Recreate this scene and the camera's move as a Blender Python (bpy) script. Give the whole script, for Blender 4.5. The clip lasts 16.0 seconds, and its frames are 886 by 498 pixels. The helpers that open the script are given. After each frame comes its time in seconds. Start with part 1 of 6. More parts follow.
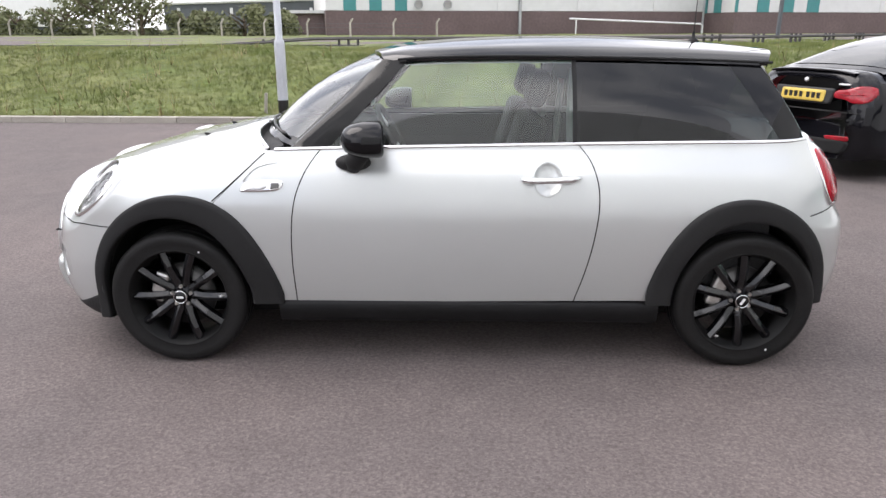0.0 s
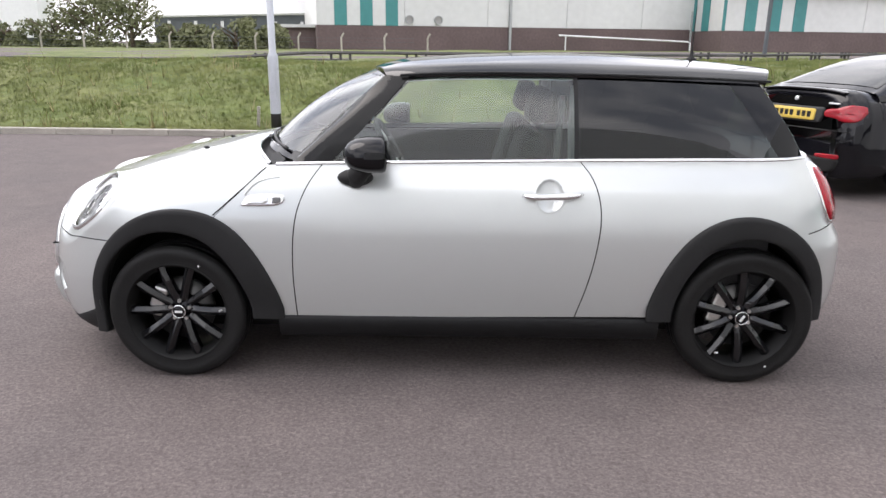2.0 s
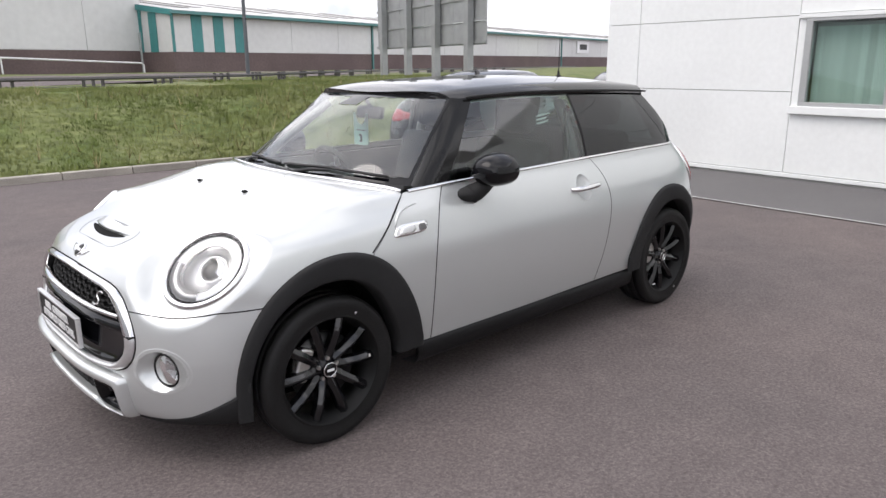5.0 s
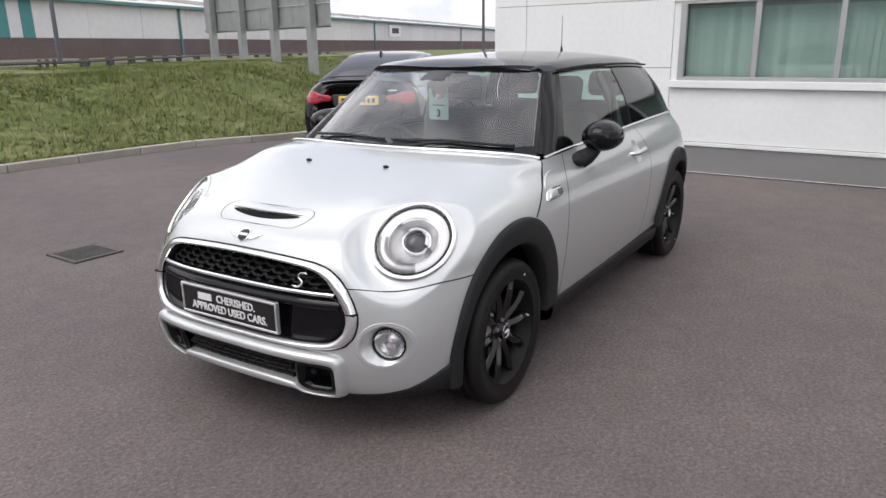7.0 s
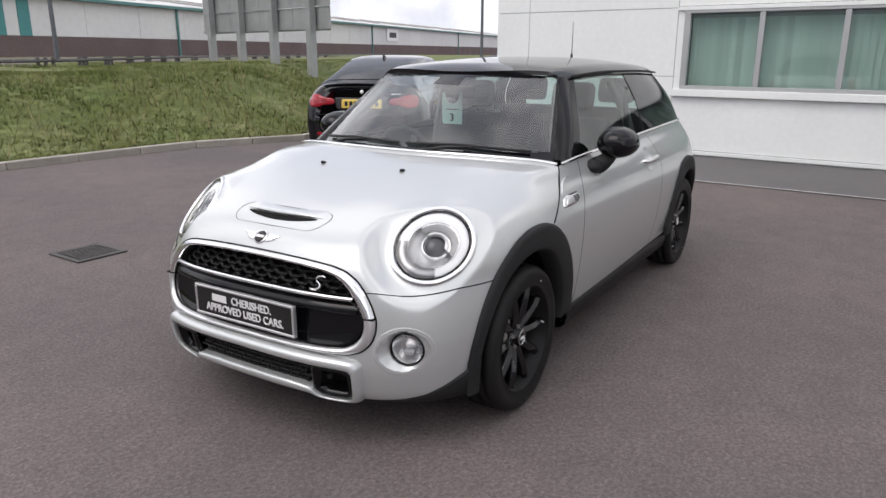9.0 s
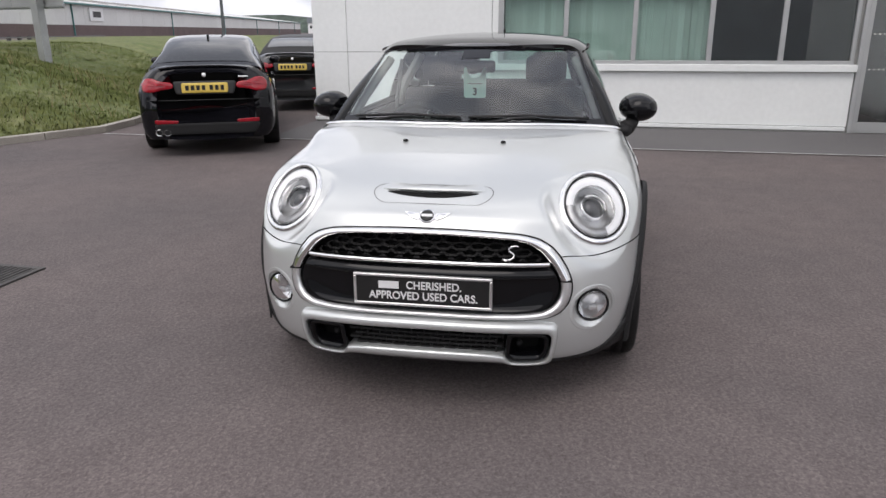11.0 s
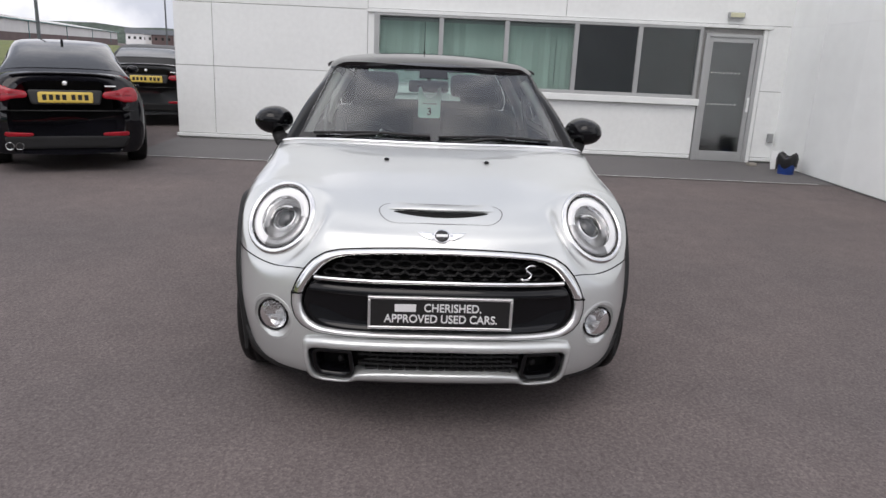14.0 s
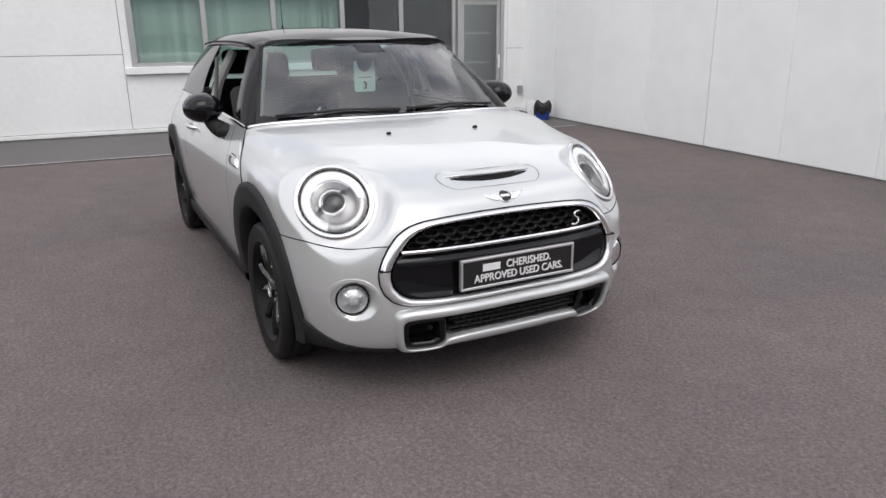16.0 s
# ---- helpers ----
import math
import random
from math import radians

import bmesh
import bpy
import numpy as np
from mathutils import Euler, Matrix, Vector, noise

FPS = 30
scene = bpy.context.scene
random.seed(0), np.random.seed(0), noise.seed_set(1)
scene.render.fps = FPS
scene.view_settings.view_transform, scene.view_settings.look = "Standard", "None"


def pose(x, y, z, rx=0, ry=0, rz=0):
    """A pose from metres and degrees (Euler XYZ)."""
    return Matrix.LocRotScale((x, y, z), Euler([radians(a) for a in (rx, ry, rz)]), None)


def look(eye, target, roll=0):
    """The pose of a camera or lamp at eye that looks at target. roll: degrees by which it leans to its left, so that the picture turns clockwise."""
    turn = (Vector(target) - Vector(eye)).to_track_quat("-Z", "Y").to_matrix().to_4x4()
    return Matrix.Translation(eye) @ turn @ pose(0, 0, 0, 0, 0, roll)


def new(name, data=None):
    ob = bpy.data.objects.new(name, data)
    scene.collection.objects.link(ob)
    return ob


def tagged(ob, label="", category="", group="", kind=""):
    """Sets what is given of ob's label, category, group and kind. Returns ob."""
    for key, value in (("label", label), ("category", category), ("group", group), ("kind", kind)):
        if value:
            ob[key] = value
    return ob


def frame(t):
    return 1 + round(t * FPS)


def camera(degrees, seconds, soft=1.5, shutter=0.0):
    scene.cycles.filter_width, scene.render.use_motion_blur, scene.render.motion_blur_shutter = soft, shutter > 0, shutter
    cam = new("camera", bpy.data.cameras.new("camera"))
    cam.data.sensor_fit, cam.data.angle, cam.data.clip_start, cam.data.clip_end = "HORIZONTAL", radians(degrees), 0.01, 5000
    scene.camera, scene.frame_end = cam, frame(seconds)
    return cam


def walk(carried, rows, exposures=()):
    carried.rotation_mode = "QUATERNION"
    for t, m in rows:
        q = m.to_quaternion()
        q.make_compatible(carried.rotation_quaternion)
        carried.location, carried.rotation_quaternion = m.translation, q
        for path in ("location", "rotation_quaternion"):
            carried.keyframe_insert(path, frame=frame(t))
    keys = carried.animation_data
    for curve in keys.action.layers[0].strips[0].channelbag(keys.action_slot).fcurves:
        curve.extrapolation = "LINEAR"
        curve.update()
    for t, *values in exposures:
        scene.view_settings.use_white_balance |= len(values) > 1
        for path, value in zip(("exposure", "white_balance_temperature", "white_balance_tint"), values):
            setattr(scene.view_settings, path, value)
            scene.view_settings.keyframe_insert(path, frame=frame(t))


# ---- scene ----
cam = camera(64.0, 16.0)
PATH = [
    (0, (1.256, -3.733, 1.457), (1.206, -1.824, 0.862), -0.1),
    (0.5, (1.245, -3.737, 1.456), (1.2, -1.828, 0.863), -0.2),
    (1, (1.243, -3.739, 1.453), (1.188, -1.826, 0.872), -0.3),
    (1.5, (1.243, -3.729, 1.458), (1.193, -1.814, 0.885), -0.2),
    (2, (1.2, -3.73, 1.462), (1.182, -1.809, 0.905), 0.5),
    (2.5, (0.839, -3.719, 1.454), (0.979, -1.807, 0.885), 1.0),
    (3, (0.392, -3.737, 1.465), (0.737, -1.845, 0.917), 1.1),
    (3.5, (-0.106, -3.636, 1.45), (0.503, -1.818, 0.88), 1.1),
    (3.7, (-0.275, -3.599, 1.477), (0.447, -1.808, 0.956), 1.9),
    (5.8, (-2.064, -2.615, 1.482), (-0.57, -1.39, 0.965), -1.6),
    (6, (-2.184, -2.536, 1.449), (-0.66, -1.338, 0.956), -1.3),
    (6.5, (-2.366, -2.293, 1.457), (-0.784, -1.181, 0.947), -1),
    (7, (-2.463, -2.051, 1.453), (-0.839, -1.021, 0.904), -0.9),
    (7.5, (-2.48, -2.004, 1.449), (-0.87, -0.952, 0.899), -1.4),
    (8, (-2.476, -2.006, 1.446), (-0.86, -0.959, 0.905), -1.5),
    (8.5, (-2.477, -2.023, 1.45), (-0.86, -0.966, 0.932), -1.5),
    (9, (-2.493, -1.958, 1.447), (-0.856, -0.941, 0.911), 0.1),
    (9.2, (-2.526, -1.843, 1.435), (-0.849, -0.894, 0.899), 1.5),
    (11.3, (-3.19, -0.301, 1.428), (-1.272, -0.11, 0.893), -0.2),
    (11.5, (-3.189, -0.18, 1.412), (-1.257, -0.075, 0.906), 0.1),
    (12, (-3.197, -0.002, 1.419), (-1.278, 0.073, 0.859), -0.3),
    (12.5, (-3.203, 0.023, 1.417), (-1.281, 0.102, 0.872), 0.6),
    (13, (-3.198, 0.005, 1.415), (-1.275, 0.082, 0.87), 0.9),
    (13.5, (-3.189, 0.014, 1.406), (-1.268, 0.087, 0.851), 0.7),
    (14, (-3.152, 0.164, 1.403), (-1.226, 0.043, 0.88), 2.6),
    (14.5, (-3.112, 0.507, 1.403), (-1.212, 0.171, 0.876), 1.4),
    (15, (-3.068, 0.864, 1.402), (-1.234, 0.314, 0.823), 0.9),
    (15.5, (-2.953, 1.247, 1.381), (-1.189, 0.496, 0.81), 1.9),
    (16, (-2.956, 1.48, 1.392), (-1.257, 0.606, 0.804), -0.5),
]
walk(cam, [(t, look(eye, target, roll)) for t, eye, target, roll in PATH],
     exposures=[(0, 1.06, 6500, 15), (3.5, 0.89, 6500, 15), (6, 0.52, 6500, 15), (9, 0.35, 6500, 15), (11.5, 0.24, 6500, 15), (14, 0.22, 6500, 15), (16, 0.36, 6500, 15)])

# world, sun
SUN_EL, SUN_AZ = 55.0, 163.0
world = bpy.data.worlds.new("overcast")
scene.world = world
world.use_nodes = True
wn, wl = world.node_tree.nodes, world.node_tree.links
sky = wn.new("ShaderNodeTexSky")
sky.sky_type, sky.sun_disc = "NISHITA", False
sky.sun_elevation, sky.sun_rotation = radians(SUN_EL), radians(90 - SUN_AZ)
sky.dust_density, sky.air_density = 3.0, 1.0
cloud = wn.new("ShaderNodeTexNoise")
cloud.inputs["Scale"].default_value, cloud.inputs["Detail"].default_value, cloud.inputs["Roughness"].default_value = 2.2, 7.0, 0.55
ramp = wn.new("ShaderNodeValToRGB")
ramp.color_ramp.elements[0].position, ramp.color_ramp.elements[0].color = 0.42, (5.8, 6.2, 6.9, 1)
ramp.color_ramp.elements[1].position, ramp.color_ramp.elements[1].color = 0.58, (13.3, 13.4, 13.4, 1)
mixsky = wn.new("ShaderNodeMix")
mixsky.data_type = "RGBA"
mixsky.inputs[0].default_value = 0.85
wl.new(cloud.outputs[0], ramp.inputs[0])
wl.new(sky.outputs[0], mixsky.inputs[6])
wl.new(ramp.outputs[0], mixsky.inputs[7])
wl.new(mixsky.outputs[2], wn["Background"].inputs[0])
wn["Background"].inputs[1].default_value = 0.108
sun_data = bpy.data.lights.new("sun", "SUN")
sun_data.energy, sun_data.angle, sun_data.color = 0.85, radians(40), (1, 0.96, 0.9)
sun = new("sun", sun_data)
a, e = radians(SUN_AZ), radians(SUN_EL)
sun.matrix_world = look((20 * math.cos(a), 20 * math.sin(a), 30), (20 * math.cos(a) - 10 * math.cos(e) * math.cos(a), 20 * math.sin(a) - 10 * math.cos(e) * math.sin(a), 30 - 10 * math.sin(e)))


# ---- materials ----
def material(name, base, rough=0.5, metal=0.0, coat=0.0, big=(1.5, 0.1), fine=(60.0, 0.1), bump=(120.0, 0.0), spec=0.5, other=None, rand=0.0, rough_var=0.0, coat_rough=0.03):
    """Principled material; base colour varied at two scales, optionally towards a second colour, and per piece."""
    m = bpy.data.materials.new(name)
    m.use_nodes = True
    n, l = m.node_tree.nodes, m.node_tree.links
    p = n["Principled BSDF"]
    tc = n.new("ShaderNodeTexCoord")
    out = None

    def noise_node(scale, detail):
        t = n.new("ShaderNodeTexNoise")
        t.inputs["Scale"].default_value, t.inputs["Detail"].default_value = scale, detail
        l.new(tc.outputs["Object"], t.inputs["Vector"])
        return t

    col = n.new("ShaderNodeMix")
    col.data_type = "RGBA"
    col.inputs[6].default_value = (*[c * (1 - big[1]) for c in base], 1)
    col.inputs[7].default_value = (*(other or [min(1, c * (1 + big[1])) for c in base]), 1)
    t1 = noise_node(big[0], 4)
    r1 = n.new("ShaderNodeMapRange")
    r1.inputs[1].default_value, r1.inputs[2].default_value = 0.3, 0.7
    l.new(t1.outputs[0], r1.inputs[0])
    l.new(r1.outputs[0], col.inputs[0])
    out = col.outputs[2]
    t2 = noise_node(fine[0], 3)
    r2 = n.new("ShaderNodeMapRange")
    r2.inputs[1].default_value, r2.inputs[2].default_value = 0.3, 0.7
    r2.inputs[3].default_value, r2.inputs[4].default_value = 1 - fine[1], 1 + fine[1]
    l.new(t2.outputs[0], r2.inputs[0])
    value = r2.outputs[0]
    if rand:
        info = n.new("ShaderNodeObjectInfo")
        rr = n.new("ShaderNodeMapRange")
        rr.inputs[3].default_value, rr.inputs[4].default_value = 1 - rand, 1 + rand
        l.new(info.outputs["Random"], rr.inputs[0])
        mul = n.new("ShaderNodeMath")
        mul.operation = "MULTIPLY"
        l.new(rr.outputs[0], mul.inputs[0]), l.new(value, mul.inputs[1])
        value = mul.outputs[0]
    sc = n.new("ShaderNodeVectorMath")
    sc.operation = "SCALE"
    l.new(out, sc.inputs[0]), l.new(value, sc.inputs["Scale"])
    l.new(sc.outputs[0], p.inputs["Base Color"])
    p.inputs["Roughness"].default_value, p.inputs["Metallic"].default_value = rough, metal
    p.inputs["Specular IOR Level"].default_value = spec
    p.inputs["Coat Weight"].default_value, p.inputs["Coat Roughness"].default_value = coat, coat_rough
    if rough_var:
        rv = n.new("ShaderNodeMapRange")
        rv.inputs[1].default_value, rv.inputs[2].default_value = 0.3, 0.7
        rv.inputs[3].default_value, rv.inputs[4].default_value = max(0, rough - rough_var), min(1, rough + rough_var)
        l.new(t1.outputs[0], rv.inputs[0]), l.new(rv.outputs[0], p.inputs["Roughness"])
    if bump[1]:
        t3 = noise_node(bump[0], 5)
        b = n.new("ShaderNodeBump")
        b.inputs["Strength"].default_value, b.inputs["Distance"].default_value = bump[1], 0.01
        l.new(t3.outputs[0], b.inputs["Height"]), l.new(b.outputs[0], p.inputs["Normal"])
    return m


def glass(name, tint, rough=0.0, ior=1.5):
    """Thin clear or tinted glass: tinted see-through, mirror gloss by Fresnel."""
    m = bpy.data.materials.new(name)
    m.use_nodes = True
    n, l = m.node_tree.nodes, m.node_tree.links
    n.remove(n["Principled BSDF"])
    tr, gl, mx, fr = (n.new("ShaderNode" + k) for k in ("BsdfTransparent", "BsdfGlossy", "MixShader", "Fresnel"))
    tr.inputs[0].default_value = (*tint, 1)
    gl.inputs["Color"].default_value, gl.inputs["Roughness"].default_value = (1, 1, 1, 1), rough
    fr.inputs[0].default_value = ior
    l.new(fr.outputs[0], mx.inputs[0]), l.new(tr.outputs[0], mx.inputs[1]), l.new(gl.outputs[0], mx.inputs[2])
    l.new(mx.outputs[0], n["Material Output"].inputs[0])
    return m


def glow(name, colour, strength):
    m = bpy.data.materials.new(name)
    m.use_nodes = True
    p = m.node_tree.nodes["Principled BSDF"]
    p.inputs["Base Color"].default_value = (*colour, 1)
    p.inputs["Emission Color"].default_value, p.inputs["Emission Strength"].default_value = (*colour, 1), strength
    return m




def asphalt(name, base):
    """Coarse asphalt: pale and dark stones in the binder, mottled patches, pitted relief."""
    m = material(name, base, 0.85, big=(0.55, 0.11), fine=(5, 0.07), spec=0.18, other=[base[0] * 1.17, base[1] * 1.12, base[2] * 1.09])
    n, l = m.node_tree.nodes, m.node_tree.links
    p, tc = n["Principled BSDF"], [k for k in n if k.type == "TEX_COORD"][0]
    old = p.inputs["Base Color"].links[0].from_socket
    cell = n.new("ShaderNodeTexVoronoi")
    cell.inputs["Scale"].default_value = 140
    l.new(tc.outputs["Object"], cell.inputs["Vector"])
    tone = n.new("ShaderNodeMapRange")
    tone.inputs[3].default_value, tone.inputs[4].default_value = 0.8, 1.2
    bw = n.new("ShaderNodeSeparateColor")
    l.new(cell.outputs["Color"], bw.inputs[0]), l.new(bw.outputs[0], tone.inputs[0])
    grain = n.new("ShaderNodeTexNoise")
    grain.inputs["Scale"].default_value, grain.inputs["Detail"].default_value = 55, 4
    l.new(tc.outputs["Object"], grain.inputs["Vector"])
    patch = n.new("ShaderNodeMapRange")
    patch.inputs[1].default_value, patch.inputs[2].default_value, patch.inputs[3].default_value, patch.inputs[4].default_value = 0.3, 0.7, 0.8, 1.2
    l.new(grain.outputs[0], patch.inputs[0])
    mul = n.new("ShaderNodeMath")
    mul.operation = "MULTIPLY"
    l.new(tone.outputs[0], mul.inputs[0]), l.new(patch.outputs[0], mul.inputs[1])
    sc = n.new("ShaderNodeVectorMath")
    sc.operation = "SCALE"
    l.new(old, sc.inputs[0]), l.new(mul.outputs[0], sc.inputs["Scale"]), l.new(sc.outputs[0], p.inputs["Base Color"])
    b = n.new("ShaderNodeBump")
    b.inputs["Strength"].default_value, b.inputs["Distance"].default_value = 0.4, 0.004
    l.new(cell.outputs["Distance"], b.inputs["Height"]), l.new(b.outputs[0], p.inputs["Normal"])
    return m


ASPHALT = asphalt("asphalt", (0.125, 0.109, 0.108))
PATHWAY = material("path_asphalt", (0.13, 0.125, 0.125), 0.85, big=(0.6, 0.08), fine=(160, 0.3), bump=(200, 0.4), spec=0.3)
LINE = material("worn_white_paint", (0.42, 0.41, 0.4), 0.7, big=(9, 0.3), fine=(90, 0.4), bump=(200, 0.3))
KERB = material("kerb_concrete", (0.34, 0.315, 0.275), 0.85, big=(3, 0.18), fine=(70, 0.18), bump=(110, 0.4), rand=0.1)
SOIL = material("bank_soil_grass", (0.1, 0.14, 0.03), 0.95, big=(0.9, 0.2), fine=(5, 0.3), bump=(30, 0.8), other=(0.15, 0.16, 0.06))
GRASS = material("grass_blades", (0.108, 0.152, 0.028), 0.7, big=(0.8, 0.3), fine=(3.0, 0.2), other=(0.165, 0.178, 0.06), spec=0.2)
DRYGRASS = material("dry_grass", (0.26, 0.22, 0.1), 0.7, big=(1.5, 0.3), fine=(9, 0.3))
PAINT = material("silver_paint", (0.575, 0.595, 0.588), 0.29, 0.5, 1.0, big=(2, 0.01), fine=(900, 0.05), bump=(1400, 0.02), coat_rough=0.015)
PAINT.node_tree.nodes["Principled BSDF"].inputs["Coat IOR"].default_value = 1.6
GLOSSBLACK = material("gloss_black", (0.004, 0.004, 0.005), 0.05, big=(2, 0.1), fine=(50, 0.1), spec=0.32)
ROOFBLACK = material("roof_black", (0.005, 0.005, 0.006), 0.04, big=(2, 0.1), fine=(50, 0.1), spec=0.6)
PILLAR = material("pillar_black", (0.008, 0.008, 0.008), 0.12, big=(3, 0.1), fine=(120, 0.1), spec=0.24)
PLASTIC = material("black_plastic", (0.019, 0.019, 0.0195), 0.6, big=(3, 0.12), fine=(200, 0.12), bump=(500, 0.12), spec=0.2)
SILLBLACK = material("sill_black", (0.009, 0.009, 0.0095), 0.45, big=(3, 0.12), fine=(200, 0.12), bump=(500, 0.1), spec=0.2)
# near-black for linings, and for shade painted into hollows and gaps
DARK = material("lining_and_shade_black", (0.008, 0.008, 0.008), 0.9, big=(3, 0.1), fine=(30, 0.1), spec=0.2)
RUBBER = material("tyre_rubber", (0.0125, 0.0123, 0.0123), 0.5, big=(6, 0.15), fine=(120, 0.15), bump=(260, 0.15), spec=0.2)
RIM = material("black_alloy", (0.005, 0.005, 0.006), 0.08, 0.0, 0.4, spec=0.42, big=(6, 0.1), fine=(90, 0.1))
CHROME = material("chrome", (0.82, 0.82, 0.82), 0.06, 1.0, big=(5, 0.02), fine=(80, 0.02))
SATIN = material("satin_silver", (0.72, 0.72, 0.72), 0.3, 0.8, big=(5, 0.04), fine=(90, 0.05))
DISC = material("brake_disc", (0.1, 0.098, 0.096), 0.4, 0.9, big=(8, 0.15), fine=(90, 0.15))
STEEL = material("brake_steel", (0.55, 0.54, 0.52), 0.35, 0.9, big=(8, 0.15), fine=(90, 0.15))
BOWL = material("lamp_bowl", (0.5, 0.505, 0.51), 0.3, 0.6, big=(14, 0.25), fine=(60, 0.1))
PROJECTOR = material("projector_glass", (0.035, 0.038, 0.042), 0.06, 0.3, 0.5, big=(9, 0.2), fine=(60, 0.05))
LENSWHITE = material("lamp_white", (0.93, 0.93, 0.92), 0.25, big=(5, 0.02), fine=(50, 0.02))
REFLECTOR = material("lamp_reflector", (0.75, 0.76, 0.77), 0.15, 0.9, big=(9, 0.1), fine=(40, 0.1))
REDLENS = material("red_lens", (0.3, 0.005, 0.014), 0.12, 0, 0.25, big=(9, 0.15), fine=(60, 0.1))
SEAT = material("dark_upholstery", (0.03, 0.03, 0.032), 0.8, big=(5, 0.15), fine=(150, 0.2), bump=(300, 0.2))
TRIM = material("grey_interior_trim", (0.12, 0.12, 0.12), 0.7, big=(5, 0.1), fine=(150, 0.1))
HEADLINING = material("pale_headlining", (0.45, 0.45, 0.43), 0.9, big=(4, 0.05), fine=(150, 0.08))
RUNLIGHT = glow("running_light", (0.93, 0.94, 0.95), 0.12)
GLASS = glass("clear_glass", (0.66, 0.8, 0.75), ior=1.8)
SCREEN = glass("windscreen_glass", (0.84, 0.96, 0.92), ior=1.92)
REARGLASS = glass("rear_glass", (0.5, 0.63, 0.59), ior=1.5)
MESH = material("grille_black", (0.004, 0.004, 0.004), 0.5, spec=0.25, big=(5, 0.1), fine=(90, 0.1))
SEAM = material("seam_grey", (0.16, 0.16, 0.16), 0.7, big=(5, 0.1), fine=(90, 0.1))
TINTED = glass("privacy_glass", (0.04, 0.042, 0.045), ior=1.52)
LAMPGLASS = glass("lamp_glass", (0.95, 0.95, 0.95), ior=1.4)
WHITECLAD = material("white_cladding", (0.8, 0.82, 0.81), 0.5, big=(0.8, 0.035), fine=(14, 0.025), bump=(60, 0.05), rand=0.015)
RENDERED = material("white_boarding", (0.92, 0.94, 0.925), 0.5, big=(1.1, 0.03), fine=(4, 0.02), bump=(9, 0.04), rand=0.02)
JOINT = material("joint_grey", (0.3, 0.3, 0.29), 0.8, big=(2, 0.15), fine=(60, 0.15))
ALU = material("grey_aluminium", (0.42, 0.43, 0.43), 0.4, 0.3, big=(3, 0.05), fine=(90, 0.06))
BLIND = material("teal_blind", (0.6, 0.71, 0.67), 0.8, big=(3, 0.06), fine=(60, 0.08), rand=0.12)
OFFICE = material("office_dark", (0.5, 0.54, 0.54), 0.9, big=(2, 0.2), fine=(30, 0.1))
WINGLASS = glass("window_glass", (0.85, 0.92, 0.9), ior=1.7)
FILMGLASS = glass("filmed_glass", (0.52, 0.58, 0.59), ior=1.9)
DOORGLASS = glass("door_glass_grey", (0.66, 0.7, 0.7), rough=0.12, ior=2.3)
GALV = material("galvanised_steel", (0.33, 0.34, 0.34), 0.5, 0.5, big=(2, 0.1), fine=(60, 0.1))
LAMPGREY = material("lamp_post_grey", (0.45, 0.47, 0.5), 0.5, 0.1, big=(2, 0.08), fine=(60, 0.06))
BLACKPAINT = material("black_paint", (0.012, 0.012, 0.012), 0.5, big=(4, 0.1), fine=(60, 0.1))
SHEET = material("pale_sheeting", (0.6, 0.6, 0.59), 0.5, big=(0.15, 0.05), fine=(2, 0.04), rand=0.03)
TEAL = material("teal_sheeting", (0.042, 0.21, 0.21), 0.5, big=(0.2, 0.08), fine=(2, 0.05))
EDGE = material("teal_grey_edge", (0.075, 0.2, 0.195), 0.5, big=(0.2, 0.1), fine=(2, 0.08))
BRICK = material("dark_brick", (0.125, 0.09, 0.088), 0.9, big=(0.4, 0.12), fine=(6, 0.12))
ROOFLIGHT = material("rooflight_sheet", (0.3, 0.29, 0.28), 0.5, big=(0.2, 0.1), fine=(2, 0.08))
ROOF = material("roof_sheet", (0.56, 0.56, 0.55), 0.6, big=(0.2, 0.08), fine=(2, 0.08))
BLACKCAR = material("black_car_paint", (0.006, 0.006, 0.008), 0.05, 0.0, 0.0, big=(2, 0.1), fine=(300, 0.1), spec=0.32)
GREYPAINT = material("dark_grey_car_paint", (0.035, 0.037, 0.04), 0.3, 0.4, 0.9, big=(2, 0.05), fine=(300, 0.1))
YELLOW = material("yellow_plate", (0.6, 0.43, 0.08), 0.4, big=(5, 0.03), fine=(60, 0.03))
INK = material("plate_black", (0.01, 0.01, 0.01), 0.5, big=(5, 0.1), fine=(60, 0.1))
WHITEINK = material("white_lettering", (0.75, 0.75, 0.75), 0.5, big=(5, 0.02), fine=(60, 0.02))
TAG = material("pale_green_card", (0.68, 0.9, 0.85), 0.6, big=(9, 0.03), fine=(60, 0.03))
BLUE = material("blue_plastic", (0.03, 0.08, 0.35), 0.45, big=(5, 0.1), fine=(60, 0.1))
BAG = material("black_bin_bag", (0.012, 0.012, 0.013), 0.35, big=(9, 0.2), fine=(30, 0.2), bump=(25, 0.6))
RAILGREY = material("weathered_rail", (0.085, 0.08, 0.08), 0.6, 0.3, big=(2, 0.15), fine=(40, 0.12))
FOLIAGE = material("bush_leaves", (0.115, 0.135, 0.055), 0.7, big=(0.3, 0.3), fine=(3, 0.3), other=(0.16, 0.165, 0.075))
BARK = material("bark", (0.1, 0.075, 0.05), 0.9, big=(3, 0.2), fine=(20, 0.3), bump=(40, 0.5))
CAST = material("cast_iron", (0.075, 0.07, 0.067), 0.7, 0.3, big=(7, 0.2), fine=(90, 0.25), bump=(120, 0.3))
